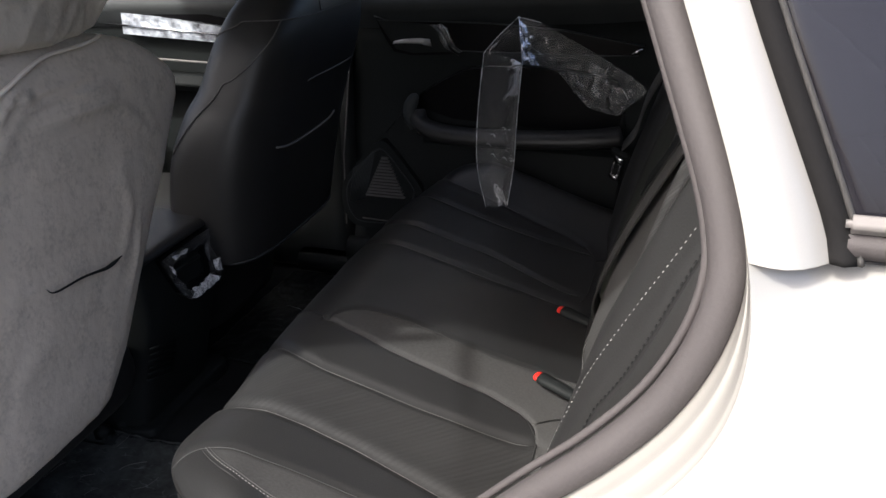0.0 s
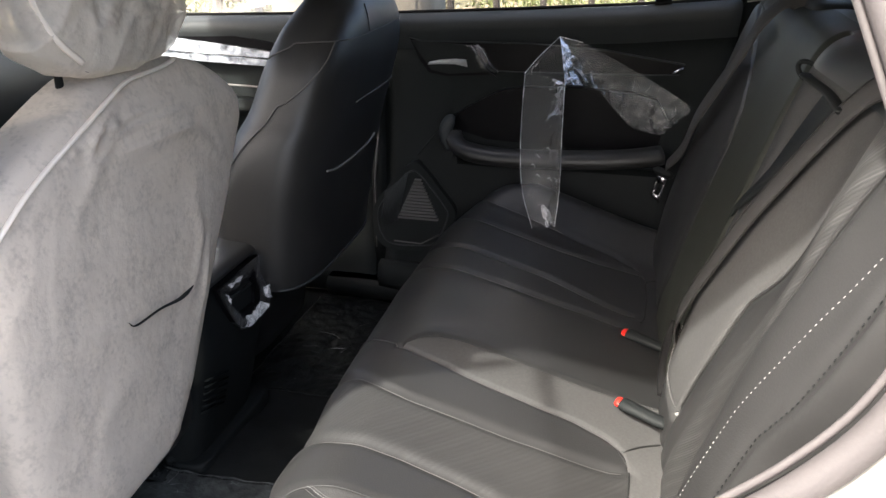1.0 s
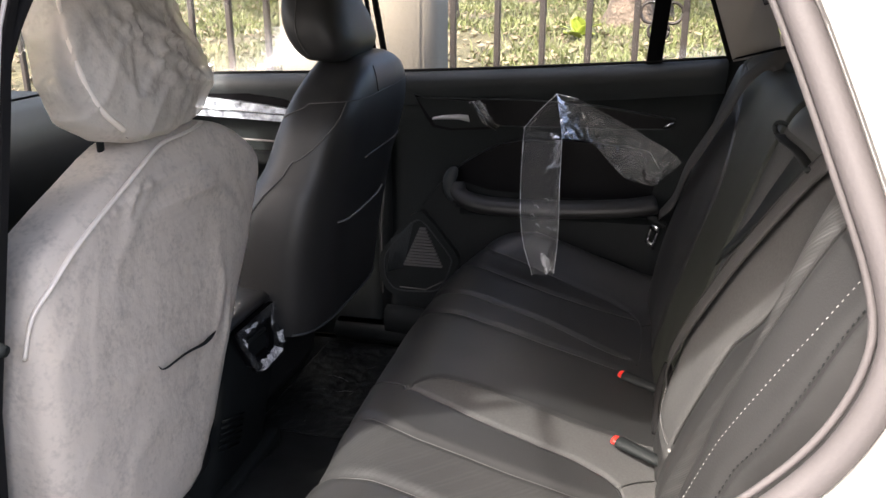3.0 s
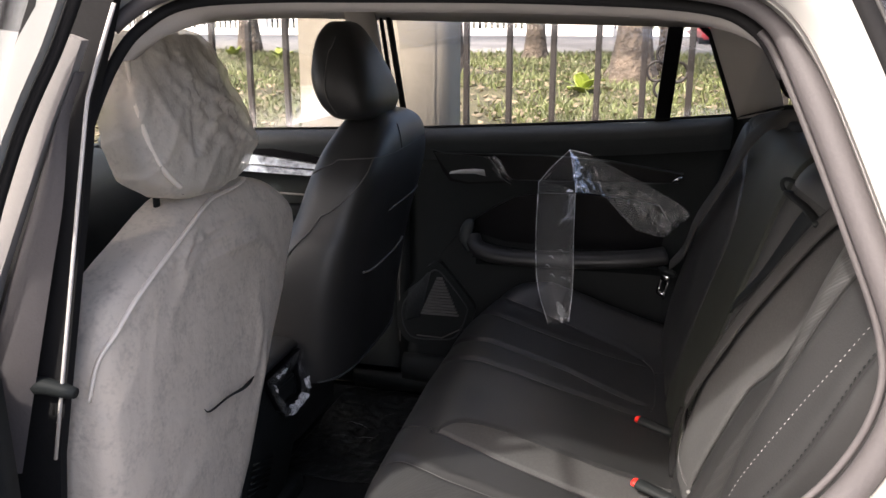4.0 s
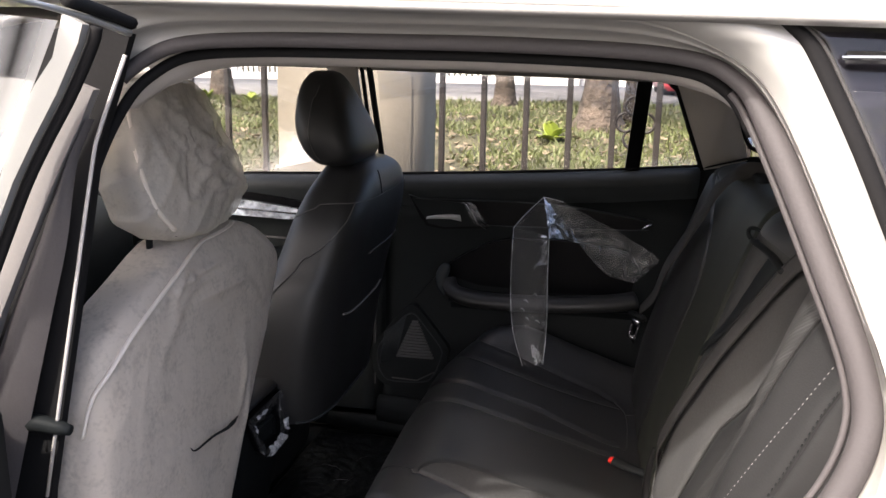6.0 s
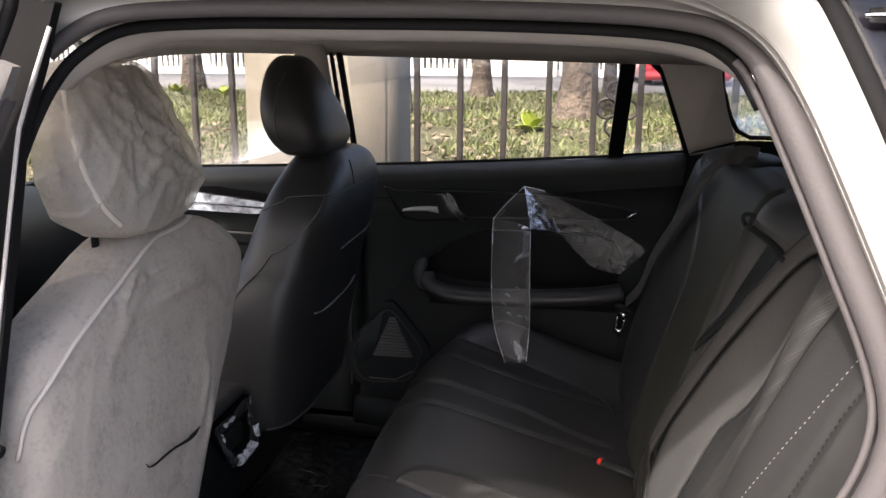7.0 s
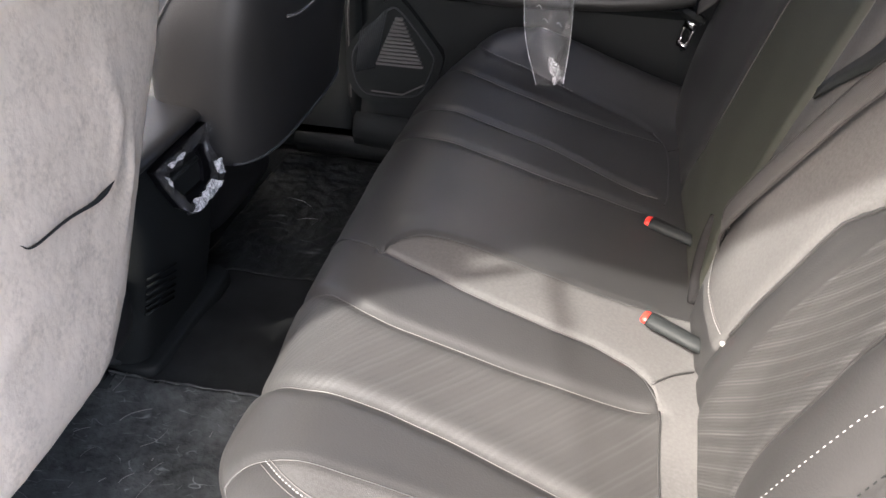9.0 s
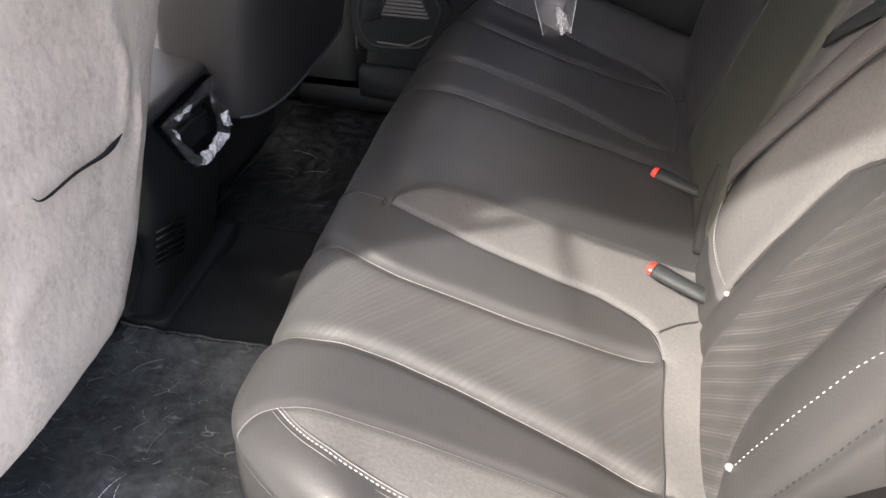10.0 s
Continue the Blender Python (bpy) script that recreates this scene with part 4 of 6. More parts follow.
part("pillar_line", tube([(-0.822, 2.04, 0.50), (-0.822, 2.04, 0.70), (-0.795, 2.04, 0.95)], 0.0018, 6), THREAD_GREY, car)

# windows on the far side
def side_y(z):
    return 2.085 - 0.13 * max(0.0, (z - 1.12) / 0.30)


def side_plate(outline, d=0.012, lift=0.0):
    n = len(outline)
    vs = [(x, side_y(z) - lift, z) for x, z in outline] + [(x, side_y(z) - lift + d, z) for x, z in outline]
    fs = [tuple(range(n)), tuple(range(2 * n - 1, n - 1, -1))] + [(i, (i + 1) % n, n + (i + 1) % n, n + i) for i in range(n)]
    return vs, fs


def side_bar(points, r, mat, parent, name, label=""):
    part(name, tube([(x, side_y(z) - 0.004, z) for x, z in points], r, 6), mat, parent, label)


wr = thing("window_1", (-0.4, 2.06, 1.15), "clear rear side window with a black division bar", "window", kind="structure")
part("pane", side_plate([(-0.80, 1.115), (0.055, 1.175), (-0.02, 1.385), (-0.80, 1.42)], 0.004, -0.012), GLASS, wr).visible_shadow = False
part("division_bar", side_plate([(-0.137, 1.158), (-0.099, 1.160), (-0.084, 1.40), (-0.121, 1.40)], 0.02, 0.006), GLOSS_BLACK, wr, "black division bar", smooth=False)
side_bar([(0.062, 1.17), (-0.02, 1.375), (-0.06, 1.41)], 0.008, RUBBER, wr, "frame")
side_bar([(-0.806, 1.115), (-0.815, 1.42)], 0.009, RUBBER, wr, "frame")
side_bar([(-0.80, 1.122), (-0.45, 1.142), (-0.16, 1.161), (0.055, 1.180)], 0.004, RUBBER, wr, "frame")
wf = thing("window_2", (-1.2, 2.06, 1.15), "clear front side window", "window", kind="structure")
part("pane", side_plate([(-1.75, 1.09), (-0.83, 1.12), (-0.83, 1.42), (-1.3, 1.42), (-1.75, 1.32)], 0.004, -0.012), GLASS, wf).visible_shadow = False
side_bar([(-0.832, 1.115), (-0.836, 1.42)], 0.006, RUBBER, wf, "frame")
side_bar([(-1.75, 1.092), (-1.2, 1.108), (-0.83, 1.122)], 0.004, RUBBER, wf, "frame")
part("pillar_trim", side_plate([(-0.905, 1.11), (-0.838, 1.115), (-0.846, 1.44), (-0.925, 1.44)], 0.02, 0.03), HEADLINER, car, "beige trim on the far pillar between the doors")
part("front_pillar", side_plate([(-1.28, 1.44), (-1.32, 1.405), (-1.50, 1.375), (-1.75, 1.28), (-1.75, 1.36)], 0.02, 0.01), HEADLINER, car, "beige windscreen pillar trim")
part("front_pillar", thick([[(-1.30, 0.72, 1.42), (-1.75, 0.72, 1.24)], [(-1.34, 0.76, 1.41), (-1.75, 0.76, 1.20)]], (0, 0.01, 0)), HEADLINER, car)
part("windscreen", thick([[(-1.45, 0.75, 1.42), (-1.45, 1.24, 1.45), (-1.45, 1.95, 1.42)], [(-2.0, 0.70, 1.06), (-2.06, 1.24, 1.06), (-2.0, 2.0, 1.06)]], (0, 0, 0.005)), GLASS, car).visible_shadow = False
part("rear_pillar_trim", side_plate([(-0.035, 1.415), (0.068, 1.165), (0.17, 1.20), (0.160, 1.235), (0.138, 1.29), (0.118, 1.36), (0.108, 1.42)], 0.02, 0.014), HEADLINER, car, "beige trim of the far rear pillar")
wq = thing("window_3", (0.35, 2.05, 1.25), "small fixed rear quarter window", "window", kind="structure")
part("pane", side_plate([(0.108, 1.42), (0.15, 1.27), (0.20, 1.215), (0.75, 1.215), (0.75, 1.42)], 0.004, -0.012), GLASS, wq).visible_shadow = False
side_bar([(0.108, 1.42), (0.122, 1.345), (0.150, 1.270), (0.172, 1.235), (0.205, 1.219), (0.45, 1.217), (0.75, 1.217)], 0.006, RUBBER, wq, "frame")
part("luggage_trim", thick([[(0.05, 2.05, 0.4), (0.06, 2.05, 1.172), (0.068, 2.00, 1.185)], [(0.17, 2.05, 0.4), (0.17, 2.04, 1.20), (0.17, 1.99, 1.215)], [(1.0, 2.05, 0.4), (1.0, 2.04, 1.20), (1.0, 1.99, 1.215)]], (0, 0.03, -0.005)), SOFT_PLASTIC, car, "black luggage side trim")
part("rear_top_trim", thick([[(0.75, y, 1.43) for y in (0.7, 1.24, 1.9)], [(1.0, y, 1.36) for y in (0.7, 1.24, 1.9)]], (0, 0, 0.01)), HEADLINER, car)

# open rear door, swung out towards the camera's side
door = thing("open_rear_door", (-0.80, 0.55, 0.42), "open rear car door with painted frame, black seal and clear glass", "car door")


b_side = sorted([(e.z, e.x, e.y) for e in edge if e.x < -0.655])
B_Z, B_X, B_Y = [b[0] for b in b_side], [b[1] for b in b_side], [b[2] for b in b_side]


def hinge(z, out, dy):
    p = Vector((float(np.interp(z, B_Z, B_X)), float(np.interp(z, B_Z, B_Y)), z))
    return p + Vector((-out, dy, 0))


def plate(name, outline, y, mat, label="", d=0.012, parent=None):
    part(name, prism(outline, "y", y, y + d), mat, parent or door, label, smooth=False)


# the cover's forward part is added width that blocks sun past the pillar
plate("pillar_cover", [(-0.75, 1.457), (-0.694, 1.446), (-0.702, 1.425), (-0.713, 1.392), (-0.725, 1.362), (-0.739, 1.327), (-0.744, 1.311), (-0.762, 1.224), (-0.783, 1.13), (-0.808, 1.02), (-0.835, 0.90), (-0.86, 0.70), (-0.873, 0.45), (-1.05, 0.45), (-1.04, 0.88), (-1.03, 1.12), (-1.0, 1.22), (-0.95, 1.31), (-0.88, 1.39), (-0.80, 1.447)], 0.606, RUBBER, "black pillar cover, widened to block the sun", parent=car)
EDGE_L = [(-0.739, 1.394), (-0.762, 1.357), (-0.786, 1.318), (-0.811, 1.27), (-0.838, 1.213), (-0.874, 1.133), (-0.93, 1.0), (-0.97, 0.88)]
EDGE_R = [(-0.721, 1.388), (-0.737, 1.357), (-0.763, 1.312), (-0.778, 1.285), (-0.815, 1.215), (-0.856, 1.134), (-0.915, 1.0), (-0.955, 0.88)]
BULGE_R = [(-0.733, 1.357), (-0.753, 1.319), (-0.763, 1.286), (-0.778, 1.217), (-0.802, 1.138), (-0.85, 0.98), (-0.88, 0.88)]
# the door's shade on this flange is put into its grey
plate("frame_flange", EDGE_L + EDGE_R[::-1], 0.575, GREY_TRIM, "flange of the door frame, its shade painted grey")
bl = [Vector((x, 0.590, z)) for x, z in spline([EDGE_R[1], EDGE_R[2], EDGE_R[3], EDGE_R[4], EDGE_R[5], EDGE_R[6], EDGE_R[7]], 30)]
br = [Vector((x, 0.592, z)) for x, z in spline(BULGE_R, 30)]
part("frame_bulge", strip([[a + Vector((0.003, 0, 0)) for a in bl], [a + (b - a) * 0.30 + Vector((0, -0.012, 0)) for a, b in zip(bl, br)], [a + (b - a) * 0.65 + Vector((0, -0.013, 0)) for a, b in zip(bl, br)], br]), RUBBER_GREY, door, "rounded grey inner edge of the door")
WHITE_L = [(-0.723, 1.461), (-0.737, 1.42), (-0.760, 1.392), (-0.789, 1.343), (-0.818, 1.275), (-0.854, 1.201), (-0.93, 1.06)]
WHITE_R = [(-0.702, 1.452), (-0.708, 1.434), (-0.736, 1.384), (-0.767, 1.337), (-0.794, 1.293), (-0.823, 1.236), (-0.859, 1.163), (-0.91, 1.06)]
plate("inner_frame", WHITE_L + WHITE_R[::-1], 0.535, PAINT, "sunlit pearl white window frame of the door")
part("frame_seal", tube([Vector((x + 0.006, 0.550, z - 0.002)) for x, z in spline(WHITE_R, 30)], 0.006, 8), RUBBER, door, "black rubber door seal")
# the top bar runs along the glass
bar_ = [(-0.663, 0.552, 1.445), (-0.660, 0.50, 1.452), (-0.643, 0.40, 1.459), (-0.615, 0.25, 1.462), (-0.585, 0.0, 1.460)]
part("top_frame", tube(spline(bar_, 16), lambda t: 0.0042 - 0.0016 * min(t * 2, 1), 10), PAINT, door, "painted top bar of the door frame")
part("top_frame_rubber", tube([p + np.array((0.004, 0.0, 0.009)) for p in spline(bar_, 16)[:8]], 0.0065, 8), RUBBER, door, "dark rubber along the door's top")
h_top, h_low = Vector((-0.726, 0.532, 1.455)), Vector((-0.93, 0.532, 1.06))
G = Vector((0.10, -0.99, 0))
# the pane's whiteness is a painted reflection of the sky
part("glass", thick([[h_top, h_low], [h_top + G * 0.55, h_low + G * 0.8]], (-0.004, 0, 0)), SKY_GLARE, door, "door glass with the sky's pale reflection painted in").visible_shadow = False
low = [(0.50, 0.0), (0.46, 0.012), (0.36, 0.016), (0.20, 0.030), (0.0, 0.050), (-0.28, 0.078), (-0.33, 0.070)]
rows = []
for z, dx in ((0.42, -0.02), (0.60, 0.0), (0.95, 0.0), (1.05, -0.002), (1.08, -0.014), (1.088, -0.04)):
    rows.append([(-0.802 + ox + dx, y, z) for y, ox in low])
part("door_card", thick(rows, (-0.10, 0, -0.005)), SOFT_PLASTIC, door, "rounded black inner door panel")
skin = []
for z, dx in ((0.38, 0.02), (0.50, -0.01), (0.75, -0.02), (0.95, -0.015), (1.06, 0.01)):
    skin.append([(-0.905 + ox + dx, y, z) for y, ox in low])
part("outer_skin", thick(skin, (-0.012, 0, 0)), PAINT, door, "pearl white outer door panel")
part("rear_frame", tube(spline([(-0.585, 0.0, 1.458), (-0.60, -0.10, 1.43), (-0.66, -0.20, 1.30), (-0.735, -0.27, 1.07)], 14), 0.005, 8), PAINT, door, "painted rear upright of the door frame")
part("striker", tube([(-0.86, 0.600, 0.995), (-0.835, 0.600, 0.995), (-0.812, 0.600, 0.992), (-0.798, 0.600, 0.990)], lambda t: 0.011 * (1 - 0.4 * t * t), 10), PLASTIC, car, "black rubber stop on the pillar")
part("pillar_edge_trim", tube([(-0.700, 0.604, 1.424), (-0.713, 0.601, 1.391), (-0.726, 0.600, 1.361), (-0.739, 0.600, 1.330), (-0.744, 0.600, 1.311), (-0.764, 0.600, 1.224), (-0.785, 0.600, 1.13), (-0.810, 0.600, 1.02), (-0.837, 0.60, 0.90)], 0.0022, 6), HEADLINER, car, "pale edge of the inner pillar trim")
part("pillar_inner", thick([[hinge(z, o, d) for z in np.linspace(0.45, 1.34, 20)] for o, d in ((0.03, 0.04), (0.05, 0.07), (0.1, 0.08))], (0, 0.01, 0)), PLASTIC, car)

# ---- rear bench ----
CUSHION = [(-0.50, 0.36), (-0.560, 0.40), (-0.595, 0.50), (-0.602, 0.58), (-0.588, 0.652), (-0.55, 0.698), (-0.49, 0.714), (-0.425, 0.702), (-0.35, 0.682), (-0.25, 0.652), (-0.15, 0.618), (-0.08, 0.600), (-0.02, 0.592)]
prof = np.array(spline(CUSHION, 220))


def profile(u):
    t = min(max(u, 0.0), 1.0) * 220
    k = min(int(t), 219)
    return prof[k] + (prof[k + 1] - prof[k]) * (t - k)


top_branch = [(prof[i][0], i / 220) for i in range(221) if i / 220 > 0.36]
u_at = curve_at(top_branch)

g_li = curve_at([(-0.600, 1.070), (-0.552, 1.043), (-0.533, 1.032), (-0.490, 1.008), (-0.453, 0.998), (-0.400, 0.993), (-0.300, 0.994), (-0.213, 1.000), (-0.144, 1.011), (-0.128, 1.016)])
g_lo = curve_at([(-0.600, 0.900), (-0.566, 0.886), (-0.546, 0.880), (-0.509, 0.871), (-0.420, 0.871), (-0.357, 0.863), (-0.295, 0.852), (-0.203, 0.840), (-0.131, 0.822)])
g_lp = curve_at([(-0.600, 0.700), (-0.570, 0.725), (-0.540, 0.750), (-0.522, 0.756), (-0.500, 0.761), (-0.475, 0.764), (-0.420, 0.766), (-0.366, 0.767), (-0.130, 0.770)])
g_lw = curve_at([(-0.600, 0.800), (-0.530, 0.790), (-0.516, 0.757), (-0.505, 0.737), (-0.493, 0.720), (-0.467, 0.701), (-0.443, 0.693), (-0.413, 0.687), (-0.375, 0.682), (-0.250, 0.668), (-0.130, 0.660)])
g_fl = curve_at([(-0.492, 1.121), (-0.452, 1.108), (-0.423, 1.104), (-0.390, 1.096), (-0.330, 1.089), (-0.270, 1.085), (-0.212, 1.086), (-0.183, 1.080), (-0.160, 1.074), (-0.145, 1.065), (-0.134, 1.052), (-0.126, 1.020)])
g_fr = curve_at([(-0.492, 1.121), (-0.484, 1.146), (-0.466, 1.168), (-0.446, 1.183), (-0.424, 1.188), (-0.385, 1.192), (-0.227, 1.193), (-0.155, 1.204), (-0.050, 1.210)])
g_ri = curve_at([(-0.600, 1.500), (-0.567, 1.491), (-0.532, 1.468), (-0.490, 1.455), (-0.430, 1.452), (-0.350, 1.448), (-0.250, 1.453), (-0.150, 1.465)])
g_ro = curve_at([(-0.600, 1.630), (-0.536, 1.594), (-0.503, 1.580), (-0.450, 1.570), (-0.400, 1.565), (-0.300, 1.560), (-0.200, 1.535), (-0.117, 1.531)])
g_r3 = curve_at([(-0.600, 1.820), (-0.530, 1.768), (-0.500, 1.745), (-0.480, 1.732), (-0.420, 1.718), (-0.300, 1.712), (-0.210, 1.724), (-0.154, 1.742)])
g_rp = curve_at([(-0.600, 1.930), (-0.540, 1.880), (-0.486, 1.828), (-0.439, 1.815), (-0.380, 1.808), (-0.257, 1.792), (-0.178, 1.790), (-0.132, 1.772), (-0.110, 1.731)])
Y0, Y1 = 0.605, 1.985


def dip(v, at, depth, width):
    return -depth * math.exp(-((v - at) / width) ** 2)


def cushion(u, v):
    p = profile(u)
    a, b = profile(u - 0.004), profile(u + 0.004)
    nrm = np.array([-(b[1] - a[1]), b[0] - a[0]])
    nrm = nrm / (np.linalg.norm(nrm) + 1e-9)
    if nrm[1] < 0 and u > 0.45:
        nrm = -nrm
    if u <= 0.45 and nrm[0] > 0:
        nrm = -nrm
    x = p[0]
    h = 0.0
    live = min(max((u - 0.22) / 0.1, 0.0), 1.0) * (1.0 if x < -0.15 or u < 0.5 else max(0.0, (-0.11 - x) / 0.04))
    if live > 0:
        h += live * (dip(v, g_li(x), 0.007, 0.010) + dip(v, g_lo(x), 0.009, 0.012) + dip(v, g_lp(x), 0.004, 0.007))
        h += live * (dip(v, g_ri(x), 0.0035, 0.012) + dip(v, g_ro(x), 0.005, 0.010) + 0.7 * dip(v, g_r3(x), 0.004, 0.010) + 0.6 * dip(v, g_rp(x), 0.006, 0.01))
        if x > -0.5:
            h += live * (dip(v, g_fl(x), 0.004, 0.006) + dip(v, g_fr(x), 0.003, 0.006))
    # shallow seat hollows, raised side bolsters
    h += -0.010 * math.exp(-((v - 0.92) / 0.10) ** 2) - 0.004 * math.exp(-((v - 1.60) / 0.12) ** 2)
    wing = min(max((x + 0.56) / 0.14, 0.0), 1.0) if u > 0.4 else 0.0
    h += 0.012 * math.exp(-((v - 0.70) / 0.06) ** 2) + 0.055 * wing * math.exp(-((v - 1.905) / 0.075) ** 2)
    h += 0.0025 * noise.noise(Vector((x * 9, v * 9, 1)))
    h -= 0.05 * max(0.0, (Y0 + 0.06 - v) / 0.06) ** 2 + 0.05 * max(0.0, (v - Y1 + 0.06) / 0.06) ** 2
    # both front corners are rounded in plan
    back = 0.03 * (max(0.0, 0.80 - v) / 0.075) ** 2 + 0.03 * (max(0.0, v - 1.60) / 0.24) ** 2
    back *= min(max((-0.25 - x) / 0.3, 0.0), 1.0)
    if x < -0.5:
        back += 0.04 * (max(0.0, 0.88 - v) / 0.13) ** 2 * min(max((0.69 - p[1]) / 0.06, 0.0), 1.0)
    return (p[0] + nrm[0] * h + back, v, p[1] + nrm[1] * h)


def cushion_bounds(u):
    x = profile(u)[0]
    lp = g_lp(x)
    return Y0, min(g_lw(x), lp), lp, g_lo(x), g_li(x), g_fl(x), g_fr(x), g_ri(x), Y1


def cushion_kind(u, k):
    x = profile(u)[0]
    if u > 0.45 and x > -0.124 and 3 <= k <= 6:
        return "suede_strip" if k < 6 else "leather_cover"
    if u > 0.45 and x > -0.492 and k == 5:
        return "suede_strip"
    if u > 0.45 and x > -0.530 and k == 1:
        return "suede_side"
    return "ribbed_panel" if u > 0.30 and k == 3 else "leather_cover"


us = sorted(list(np.linspace(0, 0.4, 40)[:-1]) + list(np.linspace(0.4, 1.0, 170)) + [u_at(-0.53), u_at(-0.492), u_at(-0.124)])
bench = thing("rear_seat_cushion", (-0.3, MID, 0.36), "black leather rear bench cushion with grey suede inserts and pale stitching", "car seat")
looks = {"leather_cover": (LEATHER, "smooth black leather"), "suede_strip": (SUEDE, "mottled grey suede strip round the seat panel"), "suede_side": (SUEDE, "speckled pale grey suede side insert"), "ribbed_panel": (FABRIC, "ribbed perforated centre panel")}
for name, data in banded(cushion, us, cushion_bounds, (22, 16, 28, 36, 26, 28, 70, 140), cushion_kind).items():
    part(name, data, looks[name][0], bench, looks[name][1])
part("foam_base", merge(box(-0.53, -0.02, Y0 + 0.02, Y1 - 0.02, 0.36, 0.58, 0.02)), PLASTIC, bench)


def on_cushion(pts, n=40, lift=0.001):
    return [Vector(cushion(u, v)) + Vector((0, 0, lift)) for u, v in [tuple(p) for p in spline(pts, n)]]


def seam(name, curve, x0, x1, mat=LEATHER, r=0.0009, front=True, lift=0.0002):
    pts = []
    if front:
        pts += [(u, curve(-0.58)) for u in (0.20, 0.26, 0.32)]
    pts += [(u_at(x), curve(x)) for x in np.linspace(x0, x1, 14)]
    part(name, tube(on_cushion(pts, 60, lift), r, 6), mat, bench)


# the two panel seams carry their highlight as a paler colour
seam("piping", g_li, -0.545, -0.135, PIPING, 0.0008)
seam("piping", g_lo, -0.545, -0.135, PIPING, 0.0008)
seam("piping", g_lp, -0.575, -0.135, front=False)
seam("piping", g_ri, -0.545, -0.15)
seam("piping", g_ro, -0.545, -0.125)
seam("piping", g_r3, -0.545, -0.11)
seam("piping", g_fl, -0.491, -0.128, front=False)
seam("piping", g_fr, -0.491, -0.06, front=False)
part("piping", tube(on_cushion([(0.26, 1.225), (0.32, 1.195), (u_at(-0.566), 1.169), (u_at(-0.538), 1.146), (u_at(-0.51), 1.129), (u_at(-0.492), 1.121)], 24), 0.0013, 6), LEATHER, bench)
part("piping", tube(on_cushion([(u_at(-0.136), 1.058), (u_at(-0.11), 1.085), (u_at(-0.083), 1.105)], 12), 0.0016, 6), LEATHER, bench)
part("piping", tube(on_cushion([(u_at(-0.125), y) for y in (1.02, 0.97, 0.90, 0.82, 0.75)], 20), 0.0013, 6), LEATHER, bench)
white_line = on_cushion([(u_at(x), g_lw(x)) for x in np.linspace(-0.516, -0.13, 30)], 200, 0.0015)
part("stitching", dashes(white_line, 0.0032, 0.0024, 0.0005), THREAD, bench, "white stitching")
side_of = [(white_line[min(k + 3, len(white_line) - 1)] - white_line[max(k - 3, 0)]).cross(Vector((0, 0, 1))).normalized() for k in range(len(white_line))]
for away in (-0.0052, 0.0040):
    part("stitch_edge", tube([q - d * away - Vector((0, 0, 0.0006)) for q, d in zip(white_line, side_of)], 0.00045, 5), THREAD_DARK, bench, "pale turned edge beside the stitching")
corner = on_cushion([(u_at(x), y) for x, y in ((-0.570, 0.725), (-0.576, 0.713), (-0.586, 0.693), (-0.587, 0.676), (-0.584, 0.662), (-0.560, 0.645), (-0.50, 0.632))], 80, 0.001)
part("piping", tube(corner, 0.0014, 6), LEATHER, bench)
part("stitching", dashes([q + Vector((0.004, 0.004, 0.0005)) for q in corner], 0.0036, 0.0034, 0.0008), PLASTIC, bench, "dark stitching round the cushion's corner")
part("piping", tube(on_cushion([(u_at(x), y) for x, y in ((-0.132, 1.772), (-0.110, 1.731), (-0.103, 1.66), (-0.104, 1.60), (-0.107, 1.544), (-0.115, 1.508))], 30), 0.0013, 6), LEATHER, bench)
part("piping", tube(on_cushion([(u_at(-0.106), 1.715), (u_at(-0.085), 1.735), (u_at(-0.065), 1.75)], 12), 0.0014, 6), LEATHER, bench)
right_line = on_cushion([(u_at(x), g_rp(x)) for x in np.linspace(-0.545, -0.30, 12)], 200, 0.0015)
part("stitching", dashes(right_line, 0.005, 0.003, 0.0008), THREAD_DARK, bench, "grey stitching")

# backrest
BACK = [(-0.092, 0.56), (-0.082, 0.60), (-0.076, 0.65), (-0.060, 0.74), (-0.022, 0.88), (0.022, 1.02), (0.058, 1.13), (0.085, 1.185), (0.125, 1.205), (0.18, 1.205), (0.215, 1.18), (0.22, 1.10)]
bprof = np.array(spline(BACK, 220))
front_branch = [(bprof[i][1], i / 220) for i in range(221) if i / 220 < 0.72]
w_at = curve_at(sorted(front_branch))
b_in = curve_at([(0.600, 1.100), (0.703, 1.063), (0.769, 1.046), (0.816, 1.032), (0.860, 1.022), (0.900, 1.010), (0.960, 0.960), (1.050, 0.900), (1.200, 0.820)])
b_mid_ = curve_at([(0.600, 1.040), (0.685, 1.024), (0.749, 1.010), (0.794, 0.996), (0.836, 0.981), (0.900, 0.955), (1.200, 0.800)])
b_out = curve_at([(0.600, 0.820), (0.666, 0.834), (0.700, 0.845), (0.721, 0.848), (0.753, 0.843), (0.810, 0.818), (0.857, 0.803), (0.897, 0.793), (0.936, 0.773), (1.050, 0.740), (1.200, 0.700)])
b_st = curve_at([(0.680, 0.775), (0.739, 0.751), (0.792, 0.738), (0.829, 0.731), (0.865, 0.724), (0.900, 0.717), (0.936, 0.706), (0.983, 0.692), (1.024, 0.680), (1.060, 0.668), (1.098, 0.657), (1.124, 0.649), (1.200, 0.620)])
